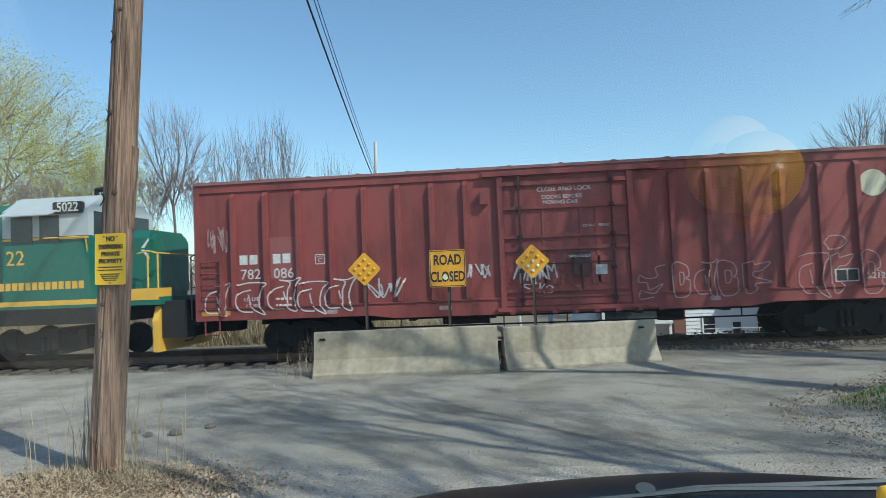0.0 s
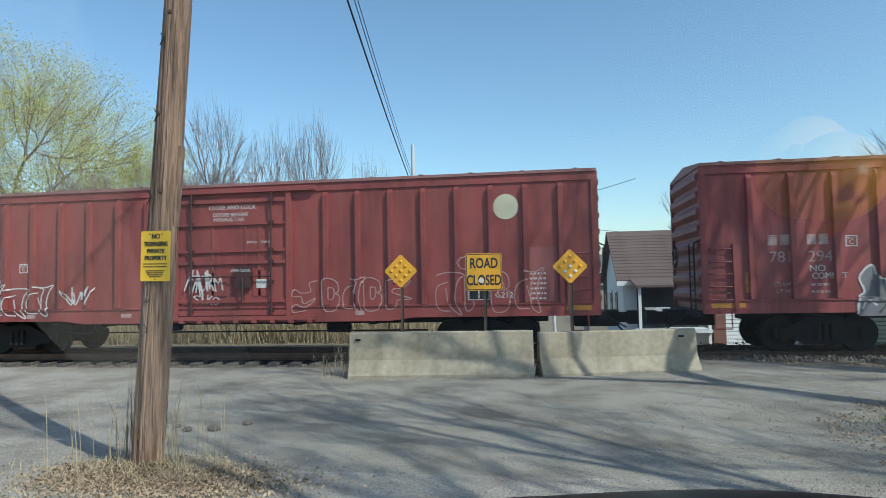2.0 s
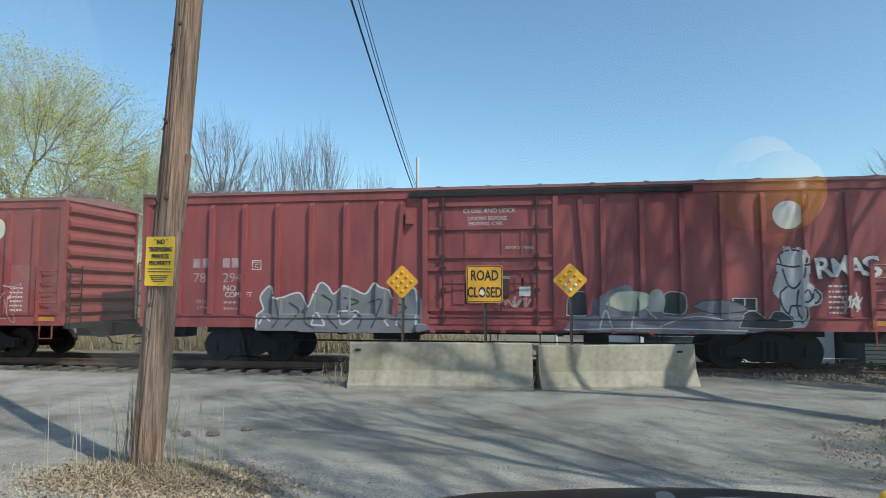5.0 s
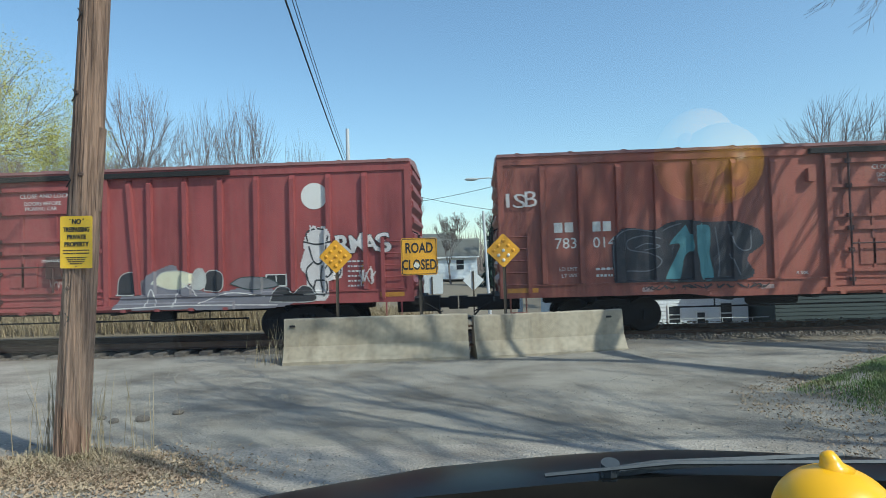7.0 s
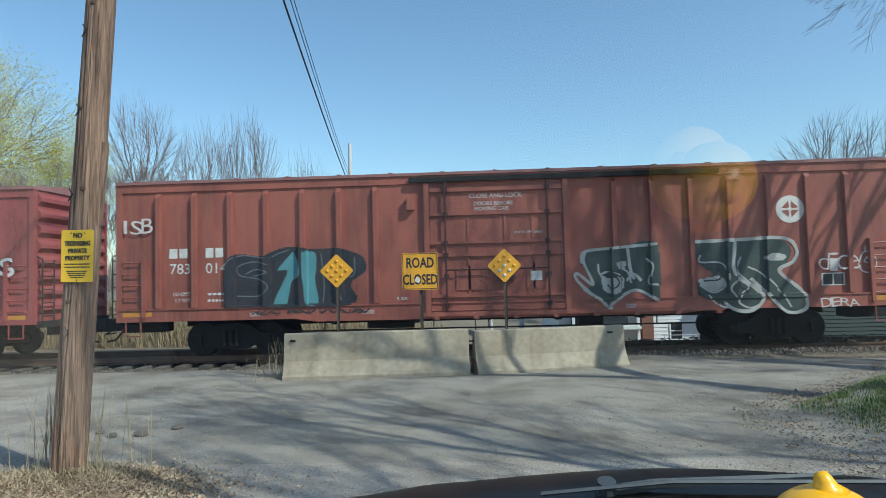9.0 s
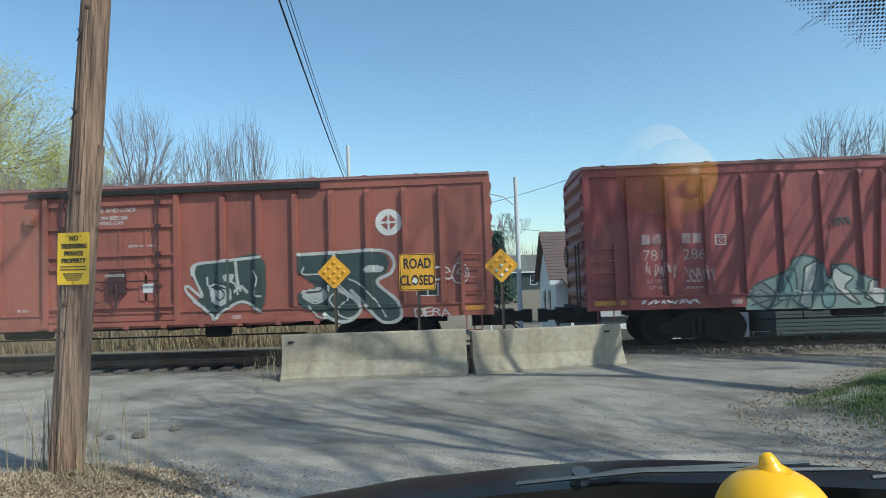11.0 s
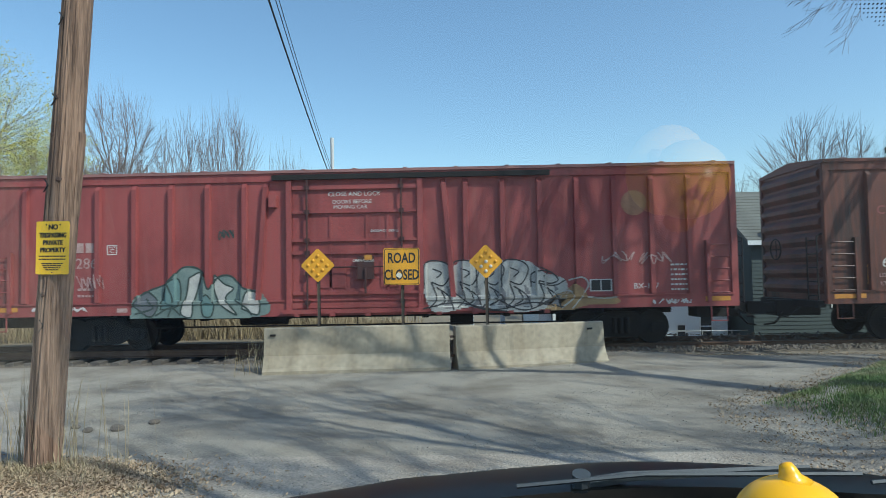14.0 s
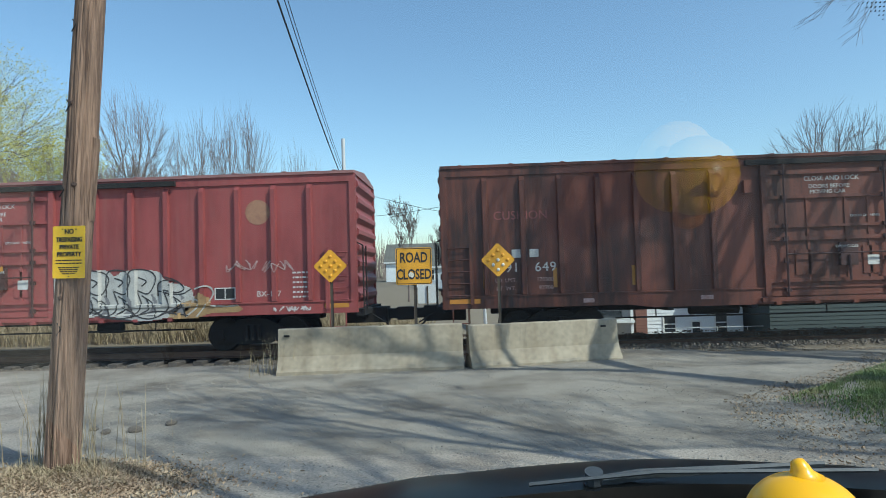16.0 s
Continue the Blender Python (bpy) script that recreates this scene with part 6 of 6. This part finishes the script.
    spray_lines(c, [[(2, 12), (30, 22), (60, 8), (90, 20), (116, 10)], [(28, 40), (46, 12), (70, 4)], [(60, 30), (84, 6), (110, 30)], [(90, 60), (108, 52), (118, 62)]], at, 0.016, M["tag_black"], 0.010, field)
    at = (13.85, 0.92, 1.85, 0.75)
    field = spray_fill(c, [(4, 2), (12, 40), (34, 66), (44, 84), (58, 60), (62, 40), (98, 36), (98, 16), (60, 14), (40, 0)], at, M["tag_tan"], 0.003, label="tan and white sprayed graffiti piece")
    spray_lines(c, [[(2, 24), (18, 52), (36, 62), (42, 40), (26, 6)], [(36, 96), (54, 104), (62, 80), (52, 40), (40, 4)], [(0, 56), (20, 60), (32, 84)], [(60, 40), (80, 36), (98, 38)]], at, 0.02, M["tag_pale"], 0.008, field)
    disc(c, 16.15, 3.5, 0.31, M["worn_disc"], "worn brownish painted disc")
    scrawl(c, 16.2, 2.15, 1.7, 0.35, 44, M["faded"], 6, 0.014)
    scrawl(c, 17.0, 1.08, 0.9, 0.14, 45, M["tag_white"], 7, 0.012)
    scrawl(c, 2.0, 1.12, 1.4, 0.12, 46, M["tag_white"], 10, 0.012)
    scrawl(c, 1.8, 1.9, 0.7, 0.4, 47, M["tag_pink"], 5, 0.012)
    scrawl(c, 2.7, 1.8, 0.7, 0.4, 48, M["tag_pink"], 5, 0.012)
    right_data(c, "BX-177", 16.75)
    load_plate(c, 15.3, 1.5)
    card = bmesh.new()
    box(card, 9.55, 9.73, -1.729, -1.722, 2.22, 2.34)
    part("placard", card, M["yellow_stripe"], c, "small orange placard")
    scrawl(c, 6.1, 2.9, 0.45, 0.26, 54, M["tag_dark"], 3, 0.012)
    cars.append((c, 55.33))

    c = boxcar("grimy dark brown steel boxcar with faded lettering", 76.05, seven_l, seven_r, (7.72, 11.1), 0, M["brown"], 5, (1.0, 2.7, 4.6), 14.4)
    blocks(c, 1.82, 2.27, 1, 0.22, 0.2, M["white"], 0.0)
    blocks(c, 2.25, 2.27, 1, 0.22, 0.2, M["white"], 0.0)
    write(c, "691", 1.62, -1.556, 1.92, 0.33, M["white"], "number_lettering", spacing=1.1)
    write(c, "649", 2.52, -1.556, 1.92, 0.33, M["white"], "number_lettering", spacing=1.1)
    write(c, "LD. LMT.", 1.55, -1.556, 1.62, 0.14, M["faded"])
    write(c, "170300", 2.5, -1.556, 1.62, 0.14, M["faded"])
    write(c, "LT. WT.", 1.55, -1.556, 1.42, 0.14, M["faded"])
    write(c, "92700", 2.52, -1.556, 1.42, 0.14, M["faded"])
    write(c, "CUSHION", 1.95, -1.5555, 3.2, 0.3, M["patch"])
    cars.append((c, 76.05))
    return cars


def disc_ring(x, z):
    bm = bmesh.new()
    for k in range(4):
        a = k * 1.5708
        pts = []
        for r, b in ((0.06, 0.3), (0.2, 0.18), (0.2, 1.39), (0.06, 1.27)):
            pts.append((x + r * math.cos(a + b), z + r * math.sin(a + b)))
        prism(bm, pts, "y", -1.565, -1.5605)
    return bm


def locomotive():
    loco = thing("locomotive", "green and grey diesel locomotive with yellow handrails and a plow", "locomotive", Matrix.Translation((-8.45, TRACK_Y, RAIL_Z)))
    g, gr, ye = M["loco_green"], M["loco_grey"], M["loco_yellow"]
    deck = bmesh.new()
    box(deck, -17.2, -0.25, -1.55, 1.55, 1.42, 1.62)
    part("walkway", deck, g, loco)
    part("walkway_stripe", box(bmesh.new(), -17.2, -1.5, -1.556, -1.552, 1.5, 1.63), ye, loco)
    sill = bmesh.new()
    box(sill, -17.2, -1.6, -1.55, 1.55, 1.0, 1.42)
    part("underframe", sill, M["dark"], loco)
    lower = bmesh.new()
    prism(lower, [(-4.6, 1.62), (-2.2, 1.62), (-2.2, 3.3), (-4.6, 3.3)], "y", -1.52, 1.52)
    cab = part("cab", lower, g, loco)
    up = bmesh.new()
    prism(up, [(-1.53, 3.3), (1.53, 3.3), (1.53, 4.0), (0.9, 4.42), (-0.9, 4.42), (-1.53, 4.0)], "x", -4.6, -2.2)
    upper = part("cab_roof", up, gr, loco, "pale grey upper cab")
    for x0, x1 in ((-4.35, -3.75), (-3.55, -3.0)):
        part("cab_window", box(bmesh.new(), x0, x1, -1.545, -1.531, 3.15, 3.85), M["glass"], cab)
    for y0, y1 in ((-1.3, -0.35), (0.35, 1.3)):
        part("windscreen", box(bmesh.new(), -2.199, -2.185, y0, y1, 3.3, 3.95), M["glass"], cab)
    part("cab_stripe", box(bmesh.new(), -4.6, -2.2, -1.535, -1.522, 3.22, 3.28), ye, cab)
    shade = bmesh.new()
    prism(shade, [(-1.53, 3.98), (-1.95, 3.82), (-1.95, 3.85), (-1.53, 4.02)], "x", -4.4, -3.0)
    part("sun_shade", shade, gr, cab)
    board = part("number_board", prism(bmesh.new(), [(x - 2.72, z + 4.04) for x, z in rounded(0.82, 0.30, 0.05)], "y", -1.6, -1.50), M["black"], cab)
    write(board, "5022", -2.72, -1.603, 4.04, 0.34, M["white"], wide=0.9, offset=0.004)
    write(loco, "22", -4.25, -1.526, 2.75, 0.55, ye, "number_lettering")
    blocks(loco, -3.6, 2.02, 14, 2.6, 0.2, ye, 0.25, -1.526, "company_mark", "plain yellow lettering bars")
    nose = bmesh.new()
    prism(nose, [(-1.05, 1.62), (1.05, 1.62), (1.05, 3.2), (0.8, 3.42), (-0.8, 3.42), (-1.05, 3.2)], "x", -2.2, -0.75)
    bmesh.ops.bevel(nose, geom=[e for e in nose.edges if e.verts[0].co.x > -0.8 and e.verts[1].co.x > -0.8], offset=0.12, segments=2, affect="EDGES")
    part("short_hood", nose, g, loco)
    chev = bmesh.new()
    for s in (1, -1):
        prism(chev, [(-1.05, 2.9 + 0.02 * s), (-0.82, 2.9 + 0.3 * s), (-0.82, 2.9 + 0.22 * s), (-0.95, 2.9 + 0.02 * s)], "y", -1.062, -1.054)
    part("chevron", chev, M["white"], loco)
    hood = bmesh.new()
    prism(hood, [(-0.95, 1.62), (0.95, 1.62), (0.95, 4.1), (0.75, 4.3), (-0.75, 4.3), (-0.95, 4.1)], "x", -16.4, -4.6)
    part("long_hood", hood, g, loco)
    step = bmesh.new()
    box(step, -1.05, -0.3, -1.56, -0.9, 1.55, 1.85)
    part("step_box", step, ye, loco)
    rails = bmesh.new()
    for x in (-2.25, -1.45, -0.62, -0.35):
        tube(rails, [(x, -1.48, 1.62), (x, -1.48, 2.75)], 0.022, 6)
    tube(rails, [(-3.4, -1.58, 3.26), (-2.25, -1.58, 3.26), (-2.25, -1.48, 2.75)], 0.02, 6)
    tube(rails, [(-0.9, -1.48, 2.75), (-0.62, -1.48, 2.82), (-0.35, -1.48, 2.75), (-0.35, 1.4, 2.75)], 0.022, 6)
    part("handrail", rails, ye, loco)
    plow = bmesh.new()
    prism(plow, [(-1.5, 0.2), (-1.52, 1.0), (-1.35, 1.38), (1.35, 1.38), (1.52, 1.0), (1.5, 0.2)], "x", -0.5, -0.35)
    part("plow", plow, ye, loco, "dented yellow plow plate")
    pil = bmesh.new()
    box(pil, -0.34, 0.35, -1.35, 1.35, 0.55, 1.5)
    box(pil, 0.35, 1.0, -0.2, 0.2, 0.66, 1.0)
    part("pilot", pil, M["dark"], loco)
    lamp = bmesh.new()
    tube(lamp, [(-2.5, -0.7, 4.4), (-2.5, -0.7, 4.6), (-2.1, -0.7, 4.62)], 0.07, 8)
    part("horn", lamp, M["dark"], loco)
    fuel = bmesh.new()
    tube(fuel, [(-10.5, 0, 0.75), (-7, 0, 0.75)], 0.6, 12)
    part("fuel_tank", fuel, M["dark"], loco)
    big = side_frame_mesh(1.4)
    t = truck(loco, -3.6, big, 1.4)
    sp = bmesh.new()
    for x in (-1.0, 0.2, 1.0):
        box(sp, x - 0.12, x + 0.12, -0.16, -0.08, 0.35, 0.85)
    part("brake_rigging", sp, M["wheel"], t, "grimy brake rigging", at=Matrix.Translation((0, -1.08, 0)))
    truck(loco, -13.4, big, 1.4)
    return loco


CARS = build_train()
CARS.append((locomotive(), -8.45))

# ---- the car that carries the camera ----
def pane_material():
    """Clear windscreen glass with its two faint mirror surfaces."""
    m = bpy.data.materials.new("windscreen_glass")
    m.use_nodes = True
    n, l = m.node_tree.nodes, m.node_tree.links
    n.remove(n["Principled BSDF"])
    clear, gloss, mix = n.new("ShaderNodeBsdfTransparent"), n.new("ShaderNodeBsdfGlossy"), n.new("ShaderNodeMixShader")
    clear.inputs[0].default_value = (0.97, 0.985, 0.975, 1)
    gloss.inputs["Roughness"].default_value = 0.0
    mix.inputs[0].default_value = 0.13
    l.new(clear.outputs[0], mix.inputs[1])
    l.new(gloss.outputs[0], mix.inputs[2])
    l.new(mix.outputs[0], n["Material Output"].inputs[0])
    return m


PANE_Y, PANE_Z, PANE_RAKE = 0.966, 1.655, 0.645   # a point of the windscreen and its fall for each metre ahead


def pane_height(y):
    return PANE_Z - PANE_RAKE * (y - PANE_Y)


def own_car():
    cx = 0.44
    car = thing("car", "dark car with dashboard, windscreen and glossy bonnet", "car", Matrix.Translation((cx, 0, 0)))
    # bonnet: a crowned sheet that falls away at its front and sides
    bm = bmesh.new()
    rows = []
    for j in range(29):
        y = 1.38 + 1.12 * j / 28
        row = []
        for i in range(41):
            u = -1 + 2 * i / 40
            x = 1.25 * u
            z = 1.272 - 0.4 * (y - 1.38) ** 2 - 0.085 * abs((x - 0.06) / 0.92) ** 1.7 - 0.13 * max(0, (abs(x) - 1.1) / 0.15) ** 1.6 + 0.005 * math.exp(-((abs(x) - 0.55) / 0.08) ** 2)
            row.append(bm.verts.new((x, y, z)))
        rows.append(row)
    for p, q in zip(rows, rows[1:]):
        for i in range(40):
            bm.faces.new((p[i], p[i + 1], q[i + 1], q[i]))
    bmesh.ops.solidify(bm, geom=bm.faces[:], thickness=0.02)
    part("bonnet", bm, M["car_paint"], car, "glossy dark bonnet that mirrors the sky", smooth=True)
    part("front_body", box(bmesh.new(), -1.05, 1.05, 1.2, 2.45, 0.35, 0.68), M["car_paint"], car)
    part("cowl", prism(bmesh.new(), [(1.30, 1.1), (1.40, 1.155), (1.52, 1.162), (1.52, 1.08), (1.30, 1.0)], "x", -1.15, 1.15), M["plastic"], car)
    for x in (-0.06, 0.68):
        wp = bmesh.new()
        tube(wp, [(x - 0.1, 1.41, 1.265), (x + 0.02, 1.41, 1.285), (x + 0.40, 1.40, 1.303)], [0.016, 0.012, 0.006], 6)
        arm = part("wiper", wp, M["plastic"], car)
        bl = bmesh.new()
        tube(bl, [(x - 0.22, 1.385, 1.275), (x + 0.05, 1.385, 1.297), (x + 0.5, 1.385, 1.293)], 0.005, 5)
        part("blade", bl, M["plastic"], arm)
        hub = bmesh.new()
        tube(hub, [(x - 0.08, 1.41, 1.262), (x - 0.08, 1.40, 1.295)], 0.02, 10)
        part("wiper_hub", hub, M["plastic"], arm)
    dash = bmesh.new()
    prism(dash, [(0.36, 0.85), (0.44, 1.17), (0.56, 1.235), (1.0, 1.232), (1.42, 1.14), (1.42, 0.95), (0.9, 0.85)], "x", -1.12, 1.12)
    bmesh.ops.bevel(dash, geom=[e for e in dash.edges if abs(e.verts[0].co.x - e.verts[1].co.x) > 1], offset=0.03, segments=3, affect="EDGES")
    part("dashboard", dash, M["dash"], car, smooth=True)
    pane = bmesh.new()
    corners = [(-1.3, 1.50), (1.3, 1.50), (1.0, 0.20), (-1.0, 0.20)]
    pane.faces.new([pane.verts.new((x, y, pane_height(y))) for x, y in corners])
    glass = part("windscreen", pane, pane_material(), car, "raked clear windscreen with faint reflections")
    glass.visible_shadow = False
    for s in (-1, 1):
        part("side_panel", prism(bmesh.new(), [(-2.1, 0.4), (1.45, 0.4), (1.45, 1.12), (0.2, 1.14), (-2.0, 1.1)], "x", s * 1.08, s * 1.16), M["car_paint"], car)
    part("floor_pan", box(bmesh.new(), -1.07, 1.07, -2.1, 1.19, 0.3, 0.38), M["plastic"], car)
    part("rear_panel", box(bmesh.new(), -1.07, 1.07, -2.2, -2.11, 0.35, 1.1), M["car_paint"], car)
    tyre_bm, rim_bm = bmesh.new(), bmesh.new()
    tube(tyre_bm, [(-0.11, 0, 0), (-0.09, 0, 0), (0.09, 0, 0), (0.11, 0, 0)], [0.31, 0.345, 0.345, 0.31], 28)
    tube(rim_bm, [(-0.115, 0, 0), (0.115, 0, 0)], 0.22, 20)
    tyre_me, rim_me = mesh_of("tyre", tyre_bm, M["plastic"]), mesh_of("rim", rim_bm, M["loco_grey"])
    for x in (-1.02, 1.02):
        for y in (-1.5, 1.9):
            wheel = part("tyre", tyre_me, None, car, at=Matrix.Translation((x, y, 0.345 + land(x + cx, y) - 0.01)))
            part("rim", rim_me, None, wheel)
    # the dotted black edge print on the glass below the mirror
    verts, faces = [], []
    for i in range(40):
        for j in range(26):
            x, y = -0.12 + i * 0.0034 + (j % 2) * 0.0017, 0.60 - j * 0.0034
            inside = 0.515 + 0.475 * (x + 0.11) - y
            if inside < 0:
                continue
            r = 0.0006 + 0.0008 * min(1, inside / 0.03)
            k = len(verts)
            verts += [(x + r * math.cos(a), y + r * math.sin(a), pane_height(y + r * math.sin(a)) - 0.003) for a in (0, 1.05, 2.09, 3.14, 4.19, 5.24)]
            faces.append(tuple(range(k, k + 6)))
    dm = bpy.data.meshes.new("edge_print")
    dm.from_pydata(verts, [], faces)
    dm.materials.append(M["black"])
    tagged(part("edge_print", dm, None, car, "black dotted print on the glass"), kind="stuff")
    return car


own_car()


def duck():
    ob = thing("rubber_duck", "yellow rubber duck with a little crest on the dashboard", "rubber duck", Matrix.Translation((0.452, 0.83, 1.236)))
    bm = bmesh.new()
    bmesh.ops.create_uvsphere(bm, u_segments=40, v_segments=24, radius=0.070)
    bm.transform(Matrix.Translation((0.0, 0.0, 0.166)) @ Matrix.Diagonal((1, 1, 0.9, 1)))
    part("head", bm, M["rubber_yellow"], ob, smooth=True)
    tuft = bmesh.new()
    tube(tuft, [(0.0, 0, 0.223), (-0.001, 0, 0.230), (-0.003, 0, 0.237), (-0.006, 0, 0.244), (-0.007, 0, 0.246)], [0.025, 0.014, 0.011, 0.008, 0.003], 14)
    part("crest", tuft, M["rubber_yellow"], ob, smooth=True)
    body = bmesh.new()
    bmesh.ops.create_uvsphere(body, u_segments=28, v_segments=16, radius=0.075)
    body.transform(Matrix.Translation((0, 0.015, 0.05)) @ Matrix.Diagonal((1.05, 1.2, 0.66, 1)))
    part("body", body, M["rubber_yellow"], ob, smooth=True)
    bill = bmesh.new()
    bmesh.ops.create_uvsphere(bill, u_segments=14, v_segments=8, radius=0.026)
    bill.transform(Matrix.Translation((0, 0.08, 0.15)) @ Matrix.Diagonal((1.2, 1, 0.45, 1)))
    part("bill", bill, M["rubber_orange"], ob, smooth=True)
    eye = bmesh.new()
    bmesh.ops.create_uvsphere(eye, u_segments=12, v_segments=8, radius=0.014)
    eye.transform(Matrix.Translation((-0.058, -0.04, 0.155)))
    part("spot", eye, M["rubber_orange"], ob, smooth=True)


duck()

# ---- movement ----
TRAVEL = [
    (0, 0.000), (0.5, -2.332), (1, -4.672), (1.5, -7.036), (2, -9.408), (2.5, -11.736),
    (3, -14.057), (3.5, -16.449), (6, -28.489), (6.5, -30.873), (7, -33.278), (7.5, -35.691),
    (8, -38.139), (8.5, -40.556), (9, -42.903), (11.5, -54.952), (12, -57.369), (12.5, -59.807),
    (13, -62.233), (13.5, -64.649), (14, -67.078), (14.5, -69.527), (15, -71.952), (15.5, -74.319),
    (16, -76.658),
]


def motions():
    for car, x in CARS:
        walk(car, [(t, Matrix.Translation((x + s, TRACK_Y, RAIL_Z))) for t, s in TRAVEL])
    times, way = [t for t, s in TRAVEL], [s for t, s in TRAVEL]
    steps = [(k / 10, float(np.interp(k / 10, times, way)) / 0.43) for k in range(161)]
    for wheel, x in WHEELS:
        walk(wheel, [(t, Matrix.Translation((x, 0, 0.43)) @ Matrix.Rotation(a, 4, "Y")) for t, a in steps])


motions()
